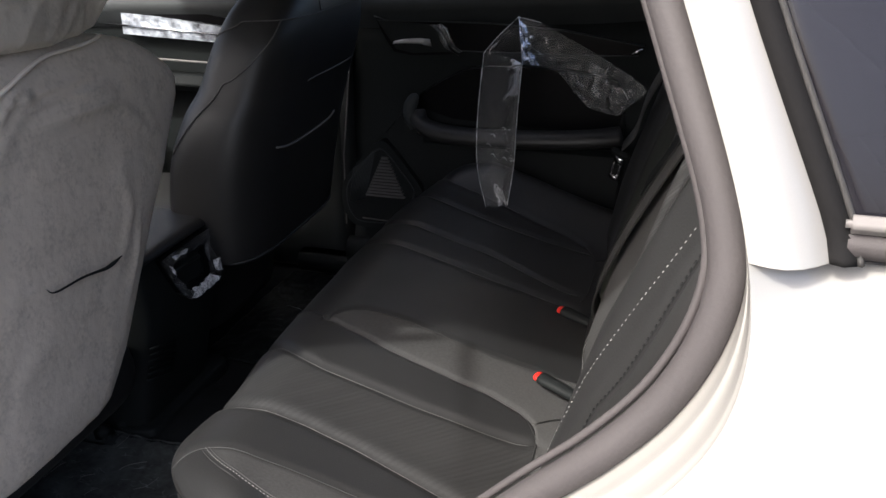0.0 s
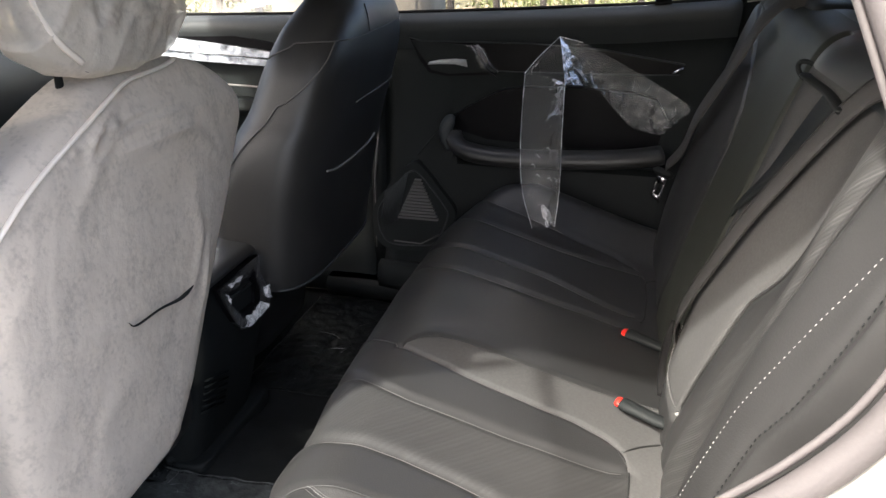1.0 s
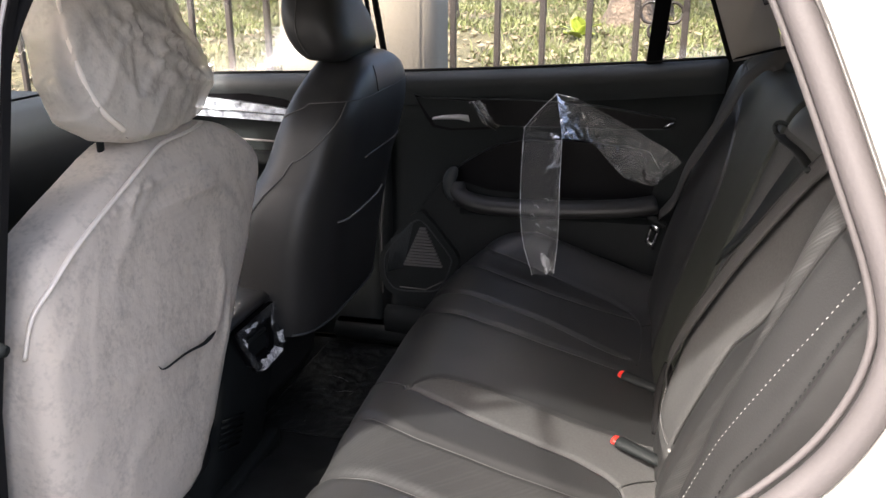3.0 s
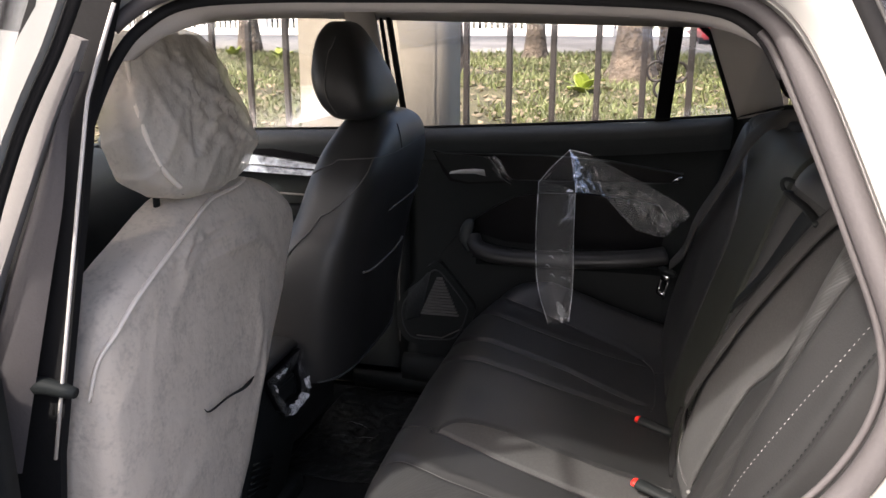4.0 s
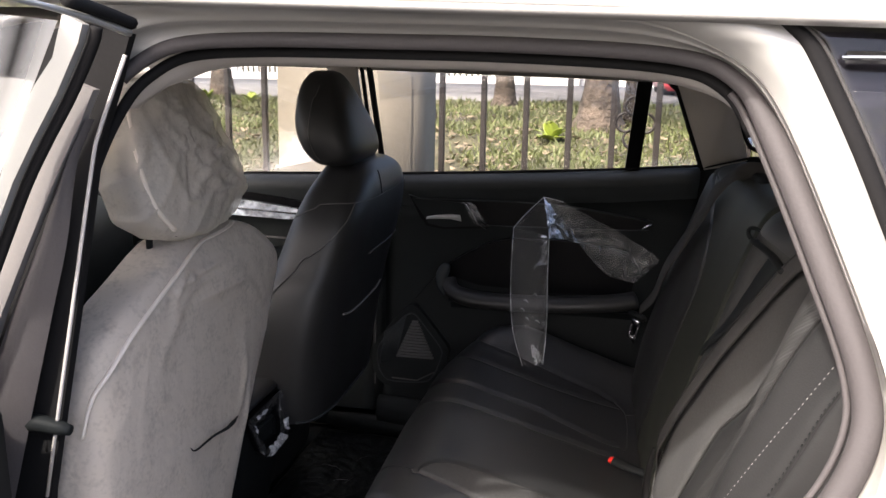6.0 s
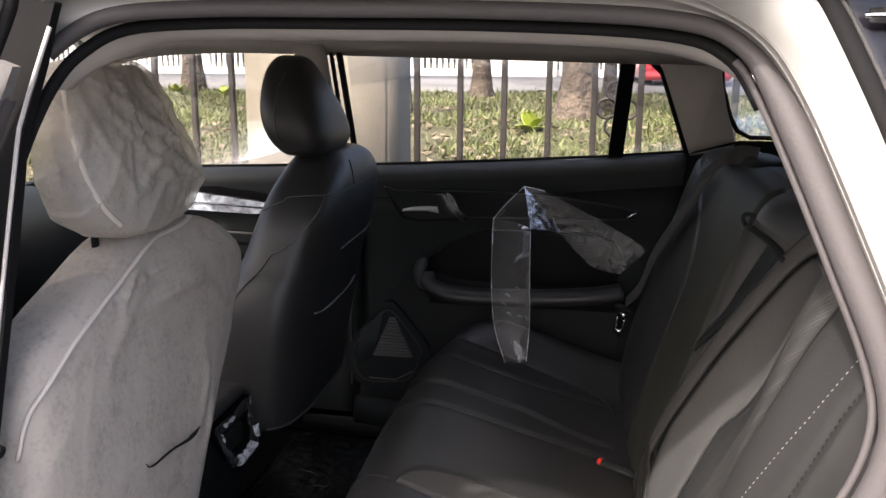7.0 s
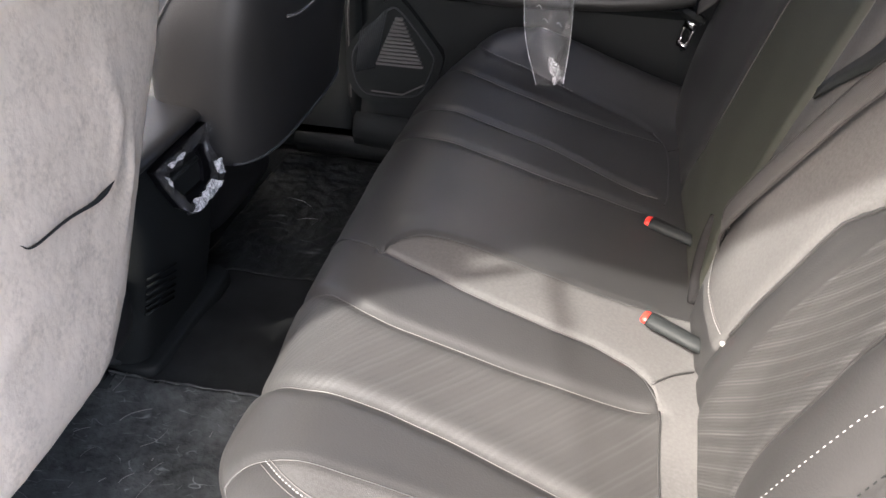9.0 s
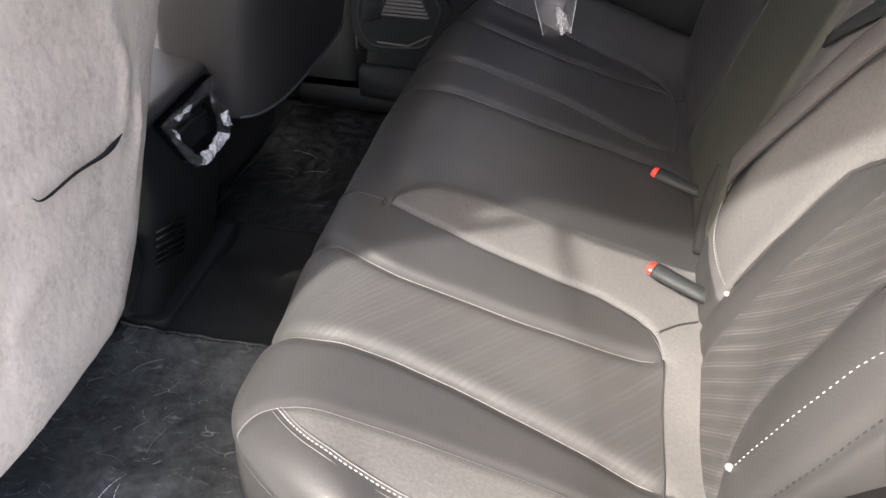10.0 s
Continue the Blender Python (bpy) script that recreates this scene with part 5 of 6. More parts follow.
b_seam = curve_at([(0.600, 0.730), (0.830, 0.689), (0.900, 0.681), (0.951, 0.662), (0.994, 0.651), (1.036, 0.643), (1.078, 0.636), (1.114, 0.626), (1.200, 0.610)])
SPLIT = 1.245
r_in = curve_at([(0.62, 1.60), (0.70, 1.55), (0.79, 1.532), (0.88, 1.530), (0.97, 1.532), (1.03, 1.56), (1.07, 1.62), (1.11, 1.70), (1.2, 1.90)])


def backrest(w, v):
    t = min(max(w, 0.0), 1.0) * 220
    k = min(int(t), 219)
    p = bprof[k] + (bprof[k + 1] - bprof[k]) * (t - k)
    a, b = bprof[max(k - 1, 0)], bprof[min(k + 2, 220)]
    nrm = np.array([-(b[1] - a[1]), b[0] - a[0]])
    nrm = nrm / (np.linalg.norm(nrm) + 1e-9)
    z = p[1]
    h = 0.0
    if w < 0.7:
        f = min(1.0, (0.7 - w) / 0.1)
        h += f * (dip(v, b_in(z), 0.004, 0.008) + dip(v, b_mid_(z), 0.003, 0.010) + dip(v, b_out(z), 0.007, 0.012) + dip(v, b_seam(z), 0.005, 0.008))
        h += f * (dip(v, r_in(z), 0.005, 0.012))
        h += dip(v, SPLIT, 0.030, 0.009)
        foot = min(max((z - 0.60) / 0.13, 0.0), 1.0)
        h += foot * foot * (3 - 2 * foot) * f * (0.034 * math.exp(-((v - 0.74) / 0.08) ** 2) - 0.020 * math.exp(-((v - 0.96) / 0.08) ** 2) + 0.010 * math.exp(-((v - 1.16) / 0.05) ** 2))
        h += f * 0.012 * math.exp(-((v - 1.86) / 0.08) ** 2)
    h += 0.003 * noise.noise(Vector((z * 8, v * 8, 4)))
    turn_in = max(0.0, b_seam(min(max(z, 0.70), 1.2)) - 0.004 - v)
    h -= turn_in * min(turn_in / 0.016, 1.0) * 1.3 + 0.06 * max(0.0, (v - 1.90) / 0.06) ** 2
    return (p[0] + nrm[0] * h, v, p[1] + nrm[1] * h)


def z_of(w):
    return bprof[min(int(w * 220), 220)][1]


def back_bounds(w):
    z = z_of(w) if w < 0.62 else 1.2
    return 0.60, b_out(z), b_mid_(z), b_in(z), SPLIT - 0.012, SPLIT + 0.010, r_in(z), 1.955


def back_kind(w, k):
    z = z_of(w)
    if k == 1 and 0.03 < w < 0.62:
        return "ribbed_panel"
    if k == 3 and 0.03 < w < 0.62 and 0.66 < z < 1.16:
        return "suede_side"
    return "centre_section" if k == 5 and w < 0.75 else "leather_cover"


back_rest = thing("back_seat", (0.0, MID, 0.58), "split rear seat back in black leather with white stitching", "car seat")
looks = {"leather_cover": (LEATHER, "smooth black leather"), "suede_side": (SUEDE, "grey suede side panel"), "ribbed_panel": (FABRIC_BACK, "ribbed fabric centre panel"), "centre_section": (BROWN, "olive black middle section")}
for name, data in banded(backrest, list(np.linspace(0, 1, 170)), back_bounds, (70, 50, 12, 60, 16, 70, 90), back_kind).items():
    part(name, data, looks[name][0], back_rest, looks[name][1])
part("rear_shell", box(0.10, 0.215, 0.64, 1.88, 0.60, 1.09, 0.02), PLASTIC, back_rest)


def on_back(curve, z0, z1, n=60, lift=0.001):
    out = []
    for z in np.linspace(z0, z1, n):
        out.append(Vector(backrest(w_at(z), curve(z))) + Vector((-lift, 0, lift * 0.3)))
    return out


part("stitching", dashes(on_back(b_st, 0.735, 1.19, 200, 0.0008), 0.0032, 0.0044, 0.00042), THREAD, back_rest, "bold white stitching")
part("stitching", dashes(on_back(b_seam, 0.70, 1.19, 200, 0.002), 0.0040, 0.0040, 0.0007), PLASTIC, back_rest, "coarse black stitching")
arc = [Vector(backrest(w_at(z), y)) + Vector((-0.0015, 0, 0.0005)) for y, z in [tuple(q) for q in spline([(1.078, 0.688), (1.11, 0.684), (1.143, 0.687), (1.18, 0.692), (1.212, 0.702), (1.228, 0.72), (1.222, 0.75)], 90)]]
part("stitching", dashes(arc, 0.0036, 0.0020, 0.0005), THREAD, back_rest, "white stitching on the suede side")
part("stitch_edge", tube([q + Vector((0, 0, 0.006)) for q in arc], 0.0005, 5), THREAD_DARK, back_rest)
part("piping", tube(on_back(b_out, 0.65, 1.18), 0.002, 6), LEATHER, back_rest)
part("piping", tube(on_back(b_in, 0.70, 1.12), 0.002, 6), LEATHER, back_rest)
part("piping", tube(on_back(r_in, 0.66, 1.06), 0.0016, 6), LEATHER, back_rest)
for y, z in ((1.066, 0.684), (0.755, 0.733)):
    c = Vector(backrest(w_at(z), y))
    part("rivet", tube([c + Vector((0.002, 0, -0.001)), c + Vector((-0.003, 0, 0.001)), c + Vector((-0.005, 0, 0.002))], lambda t: 0.0038 * (1 - 0.5 * t * t), 10), THREAD_GREY, back_rest, "pale round rivet")
part("hinge_cover", tube(spline([(-0.076, 1.258, 0.600), (-0.078, 1.268, 0.640), (-0.074, 1.290, 0.680), (-0.066, 1.315, 0.712)], 16), lambda t: 0.010 * (1 - 0.45 * t ** 4), 14, 0.8), RUBBER, back_rest, "leather end of the folding centre section")
part("top_latch", rounded([(1.198, 1.50, 1.72, 0.19, 0.11), (1.212, 1.51, 1.71, 0.185, 0.115), (1.216, 1.53, 1.69, 0.18, 0.12)], 20, 4), PLASTIC, back_rest, "black headrest guide on the backrest top")

rear_head = thing("rear_headrest", (0.190, 1.60, 1.20), "small black rear headrest on the backrest", "headrest")
part("cushion", rounded(ease([(1.262, 1.52, 1.68, 0.235, 0.170), (1.29, 1.49, 1.71, 0.245, 0.158), (1.335, 1.485, 1.715, 0.25, 0.155), (1.37, 1.51, 1.69, 0.24, 0.165), (1.38, 1.54, 1.66, 0.23, 0.175)], 16), 28, 3.2), LEATHER, rear_head)
for y in (1.66,):
    part("post", tube([(0.196, y - 0.02, 1.19), (0.200, y - 0.02, 1.28)], 0.006, 8), PLASTIC, rear_head)

# buckles
def buckle(x, y, z, dx, dy, dz, length, name, label):
    b = thing(name, (x, y, z), label, "seat belt buckle", "rear seat belt buckles")
    d = Vector((dx, dy, dz)).normalized()
    p = Vector((x, y, z))
    part("body", tube([p - d * 0.004, p, p + d * 0.02, p + d * length * 0.8, p + d * length], lambda t: 0.0145 * (0.8 if t < 0.1 else 1.0 - 0.2 * t), 10, 0.62), PLASTIC, b)
    part("release_button", tube([p - d * 0.012, p - d * 0.009, p + d * 0.004], lambda t: 0.0115 * (0.8 + 0.2 * min(t * 2, 1)), 10, 0.55), RED, b, "bright red release button")
    return b


buckle(-0.141, 1.158, 0.634, 0.075, -0.036, -0.010, 0.078, "belt_buckle", "black belt buckle with a red button lying on suede")
buckle(-0.137, 1.408, 0.632, 0.070, -0.030, -0.010, 0.07, "belt_buckle", "black belt buckle with a red button by the cushion's rear")

# belts
def belt_strip(points, width, name, label, across=(0, 1, 0), n=40, th=0.0016, lift=(-0.004, 0, 0.002)):
    t = thing(name, tuple(points[-1]), label, "seat belt", "rear seat belts")
    cs = [Vector(p) + Vector(lift) for p in spline(points, n)]
    a = Vector(across).normalized()
    rows = [[c - a * width / 2, c - a * width / 6 + Vector((-0.0006, 0, 0)), c + a * width / 6 + Vector((-0.0006, 0, 0)), c + a * width / 2] for c in cs]
    part("webbing", thick(rows, (th, 0, th)), WEBBING, t)
    return t


def bp(y, z):
    return backrest(w_at(z), y)


left_line = [Vector(bp(0.90, 1.20)) + Vector((0.02, 0, 0.006)), Vector(bp(0.955, 1.185)) + Vector((-0.004, 0, 0.006))] + [Vector(bp(y, z)) + Vector((-0.011, 0, 0.004)) for y, z in ((0.995, 1.15), (1.028, 1.09), (1.060, 1.035), (1.093, 0.98), (1.128, 0.90), (1.178, 0.813), (1.222, 0.745))] + [Vector(bp(1.245, 0.675)) + Vector((-0.004, 0, 0.002))]
ACROSS = Vector((0.10, 0.77, 0.62)).normalized()
lb = belt_strip(left_line, 0.040, "seat_belt", "charcoal grey seat belt running down across the backrest", ACROSS, n=60, lift=(0, 0, 0))
for s in (-1, 1):
    part("woven_hem", tube([Vector(q) + Vector((-0.001, 0, 0)) + ACROSS * 0.0185 * s for q in spline(left_line, 60)], 0.0010, 5), LEATHER, lb, "darker woven hem")
far_line = [Vector(bp(1.60, 1.20)) + Vector((0.03, 0, 0.012)), Vector(bp(1.632, 1.195)) + Vector((-0.004, 0, 0.016))] + [Vector(bp(y, z)) + Vector((-0.022, 0, 0.008)) for y, z in ((1.640, 1.165), (1.676, 1.112), (1.750, 1.035), (1.810, 0.945))] + [Vector((-0.052, 1.872, 0.868)), Vector((-0.080, 1.918, 0.815))]
rb = thing("seat_belt", (-0.08, 1.92, 0.80), "dark grey seat belt crossing the far backrest down to its tongue", "seat belt", "rear seat belts")
cs = [Vector(q) for q in spline(far_line, 60)]
rows = []
for k, c in enumerate(cs):
    d = (cs[min(k + 1, 60)] - cs[max(k - 1, 0)]).normalized()
    a = d.cross(Vector((-0.93, -0.20, 0.32))).normalized()
    w = 0.023 * (1 - 0.35 * max(0.0, k / 60 - 0.8) / 0.2)
    rows.append([c - a * w, c - a * w * 0.4 + Vector((-0.0008, 0, 0)), c + a * w * 0.4 + Vector((-0.0008, 0, 0)), c + a * w])
part("webbing", thick(rows, (0.0016, 0, 0.0006)), WEBBING, rb)
TONGUE = pose(-0.092, 1.937, 0.752, 0, 14, -28)


def placed(m, data):
    return [tuple(m @ Vector(v)) for v in data[0]], data[1]


part("tongue_grip", placed(TONGUE, box(-0.026, 0.024, -0.009, 0.009, 0.034, 0.052, 0.005)), PLASTIC, rb, "black tongue grip")
part("tongue", placed(TONGUE, merge(box(-0.013, -0.0065, -0.0015, 0.0015, -0.018, 0.036, 0.001), box(0.0065, 0.013, -0.0015, 0.0015, -0.018, 0.036, 0.001), box(-0.013, 0.013, -0.002, 0.002, -0.024, -0.014, 0.001), box(-0.013, 0.013, -0.002, 0.002, 0.016, 0.036, 0.001))), CHROME, rb, "chrome belt tongue")
guide = thing("belt_guide", bp(1.25, 1.14), "black belt guide loop with a strap on the backrest top", "belt guide")
gc = Vector(bp(1.25, 1.148)) + Vector((-0.016, 0, 0.006))
part("loop", tube([gc + Vector((0.014 * math.cos(a / 10 * math.pi), -0.012 * math.cos(a / 10 * math.pi), 0.0125 * math.sin(a / 10 * math.pi) - 0.006 * math.cos(a / 10 * math.pi))) for a in range(21)], 0.0038, 7, up=(0, 1, 0)), PLASTIC, guide)
part("strap", tube(spline([gc + Vector((0.018, -0.014, -0.008)), Vector(bp(1.15, 1.150)) + Vector((-0.010, 0, 0.004)), Vector(bp(1.07, 1.150)) + Vector((-0.010, 0, 0.003)), Vector(bp(1.01, 1.142)) + Vector((-0.010, 0, 0.003))], 18), lambda t: 0.005 + 0.003 * min(t * 3, 1), 8, 0.4), PLASTIC, guide)
flap_l = [Vector(bp(*q)) + Vector((-0.009, 0, 0.004)) for q in [tuple(v) for v in spline([(1.075, 1.145), (1.10, 1.08), (1.125, 1.02), (1.185, 0.955)], 20)]]
flap_r = [Vector(bp(*q)) + Vector((-0.008, 0, 0.004)) for q in [tuple(v) for v in spline([(0.985, 1.145), (1.02, 1.09), (1.08, 1.035), (1.175, 0.945)], 20)]]
part("flap", thick([flap_l, flap_r], (0.003, 0, 0)), PLASTIC, guide, "flat dark end of the strap")


# ---- front seats ----
def folds(scale, amount, seed, creases=0.0, lines=()):
    """Relief of a cloth: waves, random creases, and ridges along lines of (y, z, height, width)."""
    runs = [[tuple(q) for q in spline(line, 16)] for line in lines]

    def w(p, nrm):
        a = noise.noise(Vector((p.x * scale, p.y * scale, p.z * scale * 0.45 + seed)))
        b = noise.noise(Vector((p.x * scale * 3, p.y * scale * 3, p.z * scale * 1.1 + seed)))
        out = amount * (a + 0.35 * b)
        if creases:
            q = Vector((p.y * 9 + p.z * 5 + seed, p.z * 7 - p.y * 3, p.x * 6))
            q2 = Vector((p.y * 17 - p.z * 11, p.z * 6 + p.y * 9 + seed, p.x * 9))
            r1 = 1 - abs(noise.noise(q)) * 3.2
            r2 = 1 - abs(noise.noise(q2)) * 3.2
            out += creases * (max(r1, 0) ** 2 + 0.6 * max(r2, 0) ** 2)
        if nrm.x > 0.1:
            for run in runs:
                best = min(((p.y - y) ** 2 + (p.z - z) ** 2, h, wd) for y, z, h, wd in run)
                out += best[1] * math.exp(-best[0] / best[2] ** 2)
        return out
    return w


PASS = [(0.63, 1.445, 1.86, -0.795, -0.95), (0.64, 1.41, 1.885, -0.78, -0.965), (0.66, 1.392, 1.9, -0.773, -0.975), (0.75, 1.374, 1.915, -0.76, -0.975), (0.865, 1.368, 1.93, -0.742, -0.955), (0.95, 1.381, 1.945, -0.728, -0.922), (1, 1.405, 1.95, -0.716, -0.895), (1.08, 1.43, 1.95, -0.697, -0.868), (1.13, 1.468, 1.94, -0.694, -0.852), (1.165, 1.52, 1.915, -0.698, -0.84), (1.188, 1.57, 1.875, -0.708, -0.83), (1.203, 1.62, 1.83, -0.725, -0.82), (1.208, 1.66, 1.79, -0.745, -0.81)]
psec = ease(PASS, 60)
pseat = thing("front_passenger_seat", (-0.95, 1.59, 0.36), "black leather front seat with pale seams and a separate headrest", "car seat")

part("backrest", rounded(psec, 84, 3.8, folds(9, 0.002, 2)), LEATHER, pseat)
HEAD = [(1.195, 1.6, 1.76, -0.76, -0.82), (1.205, 1.55, 1.8, -0.745, -0.84), (1.235, 1.53, 1.815, -0.733, -0.868), (1.28, 1.528, 1.805, -0.742, -0.885), (1.33, 1.545, 1.768, -0.762, -0.885), (1.375, 1.575, 1.735, -0.785, -0.878), (1.4, 1.61, 1.7, -0.802, -0.865), (1.408, 1.64, 1.68, -0.82, -0.855)]
hsec = ease(HEAD, 40)
hr = part("headrest", rounded(hsec, 56, 3.4, folds(9, 0.0015, 5)), LEATHER, pseat, "black leather headrest")
part("seat_base", rounded(ease([(0.42, 1.45, 1.89, -0.94, -1.35), (0.50, 1.43, 1.91, -0.93, -1.38), (0.60, 1.42, 1.92, -0.90, -1.38), (0.66, 1.44, 1.89, -0.88, -1.35)], 12), 36, 4), LEATHER, pseat)
part("seat_rail", box(-1.35, -1.02, 1.52, 1.56, 0.36, 0.39, 0.006), PLASTIC, pseat)
part("seat_rail", box(-1.35, -1.02, 1.82, 1.86, 0.36, 0.39, 0.006), PLASTIC, pseat)
for y in (1.625, 1.715):
    part("headrest_post", tube([(-0.785, y, 1.18), (-0.79, y, 1.22)], 0.006, 8), CHROME, pseat)


def on_loft(secs, z, ang, power=3.4, lift=0.002):
    zs = [s[0] for s in secs]
    s = [float(np.interp(z, zs, [q[i] for q in secs])) for i in range(5)]
    c, sn = math.cos(ang), math.sin(ang)
    px = math.copysign(abs(c) ** (2 / power), c)
    py = math.copysign(abs(sn) ** (2 / power), sn)
    p = Vector(((s[3] + s[4]) / 2 + px * (s[3] - s[4]) / 2, (s[1] + s[2]) / 2 + py * (s[2] - s[1]) / 2, z))
    return p + Vector((c, sn, 0)) * lift


def loft_seam(name, pts, r, mat, secs=psec, parent=pseat, dashed=False, label="", power=3.4, lift=0.0015, n=80):
    line = [on_loft(secs, z, radians(a), power, lift) for z, a in [tuple(q) for q in spline(pts, n)]]
    part(name, dashes(line, 0.004, 0.0025, r) if dashed else tube(line, r, 6), mat, parent, label)


def back_line(pts, secs=psec, power=3.8):
    """Points on a seat's rear and side, from (y, z) on its back face or (x, z) on its near side."""
    out = []
    for kind, a, z in pts:
        q = [float(np.interp(z, [c[0] for c in secs], [c[i] for c in secs])) for i in range(5)]
        if kind == "back":
            f = min(max((2 * a - q[1] - q[2]) / (q[2] - q[1]), -0.999), 0.999)
            e = (1 - abs(f) ** power) ** (1 / power)
            out.append((z, math.degrees(math.atan2(math.copysign(abs(f) ** (power / 2), f), e ** (power / 2)))))
        else:
            f = min(max((2 * a - q[3] - q[4]) / (q[3] - q[4]), -0.999), 0.999)
            e = (1 - abs(f) ** power) ** (1 / power)
            out.append((z, math.degrees(math.atan2(-(e ** (power / 2)), math.copysign(abs(f) ** (power / 2), f)))))
    return out


loft_seam("seam", back_line([("side", -0.84, 1.098), ("side", -0.80, 1.118), ("side", -0.76, 1.130), ("back", 1.49, 1.131), ("back", 1.58, 1.130), ("back", 1.70, 1.132), ("back", 1.82, 1.136), ("back", 1.90, 1.138), ("back", 1.93, 1.138)]), 0.0013, THREAD_DARK, label="fine dark top seam", power=3.8)
loft_seam("seam", back_line([("back", 1.49, 1.131), ("side", -0.722, 1.10), ("side", -0.745, 1.065), ("side", -0.785, 1.03), ("side", -0.83, 0.985), ("side", -0.875, 0.935), ("side", -0.915, 0.88)]), 0.0015, THREAD_DARK, label="pale side seam", power=3.8)
loft_seam("seam", back_line([("back", 1.60, 0.995), ("back", 1.70, 0.997), ("back", 1.80, 0.998), ("back", 1.88, 1.0)]), 0.0014, THREAD_GREY, power=3.8)
loft_seam("pocket_edge", back_line([("back", 1.485, 0.880), ("back", 1.53, 0.872), ("back", 1.60, 0.870), ("back", 1.68, 0.872), ("back", 1.76, 0.878), ("back", 1.785, 0.886)]), 0.0026, THREAD_GREY, label="pale edge of the map pocket", power=3.8)
loft_seam("seam", back_line([("back", 1.63, 1.134), ("back", 1.63, 1.16), ("back", 1.64, 1.185)]), 0.0012, LEATHER, power=3.8)
rimp = [on_loft(psec, 0.650, radians(a), 3.8, 0.002) for a in np.linspace(-75, 75, 40)]
part("lower_edge", tube(rimp, 0.0028, 6), LEDGE, pseat, "thin piped lower edge")
loft_seam("seam", back_line([("side", -0.822, 1.375), ("side", -0.828, 1.35), ("side", -0.832, 1.30), ("side", -0.828, 1.25), ("side", -0.812, 1.215)], hsec, 3.4), 0.0012, THREAD_DARK, hsec, hr, power=3.4)

DRV = [(0.598, 0.7, 0.925, -0.806, -0.88), (0.605, 0.665, 0.96, -0.793, -0.9), (0.64, 0.65, 0.998, -0.787, -0.92), (0.7, 0.645, 1.043, -0.784, -0.92), (0.8, 0.64, 1.097, -0.781, -0.91), (0.9, 0.64, 1.16, -0.778, -0.9), (1, 0.645, 1.216, -0.775, -0.89), (1.06, 0.665, 1.235, -0.774, -0.88), (1.085, 0.69, 1.224, -0.775, -0.875), (1.11, 0.74, 1.195, -0.779, -0.87), (1.132, 0.795, 1.162, -0.785, -0.87), (1.148, 0.84, 1.125, -0.792, -0.87), (1.16, 0.875, 1.078, -0.802, -0.865), (1.167, 0.91, 1.035, -0.814, -0.86)]
dsec = ease(DRV, 180)
dseat = thing("driver_seat", (-0.95, 0.89, 0.36), "black leather driver's seat hidden under a white cover", "car seat")
part("backrest", rounded([(z, y0 + 0.02, y1 - 0.02, xr - 0.015, xf + 0.015) for z, y0, y1, xr, xf in dsec[::4]], 40, 3.4), LEATHER, dseat)
part("seat_base", rounded(ease([(0.44, 0.66, 1.09, -0.95, -1.35), (0.49, 0.64, 1.115, -0.90, -1.38), (0.53, 0.64, 1.138, -0.858, -1.38), (0.60, 0.64, 1.138, -0.858, -1.38), (0.66, 0.66, 1.07, -0.865, -1.35)], 12), 36, 8), LEATHER, dseat)
part("seat_rail", box(-1.30, -0.97, 1.125, 1.16, 0.358, 0.385, 0.006), PLASTIC, dseat)
part("rail_cap", merge(box(-1.0, -0.955, 1.125, 1.185, 0.358, 0.372, 0.004), box(-1.0, -0.972, 1.125, 1.15, 0.37, 0.400, 0.005), box(-0.985, -0.957, 1.165, 1.185, 0.37, 0.394, 0.005)), PLASTIC, dseat)
part("seat_rail", box(-1.30, -0.97, 0.69, 0.725, 0.365, 0.395, 0.006), PLASTIC, dseat)
DHEAD = [(1.165, 0.87, 0.99, -0.79, -0.84), (1.179, 0.82, 1.05, -0.775, -0.86), (1.215, 0.782, 1.09, -0.765, -0.875), (1.25, 0.767, 1.083, -0.765, -0.88), (1.30, 0.766, 1.05, -0.772, -0.88), (1.35, 0.775, 1.022, -0.783, -0.875), (1.376, 0.788, 1.005, -0.792, -0.87), (1.388, 0.805, 0.99, -0.80, -0.865), (1.395, 0.835, 0.965, -0.812, -0.855)]
dh = ease(DHEAD, 120)
part("headrest", rounded([(z * 0.985 + 0.0185, y0 + 0.030, y1 - 0.012, xr - 0.012, xf + 0.02) for z, y0, y1, xr, xf in dh[10:-10:3]], 36, 3.0), LEATHER, dseat, "black leather headrest")
for y in (0.86, 0.95):
    part("headrest_post", tube([(-0.835, y, 1.14), (-0.835, y, 1.22)], 0.005, 8), PLASTIC, dseat)
cover = thing("seat_cover", (-0.86, 0.89, 0.60), "thin white non-woven dust cover over the seat back, creased and slit", "seat cover")
rg = random.Random(12)
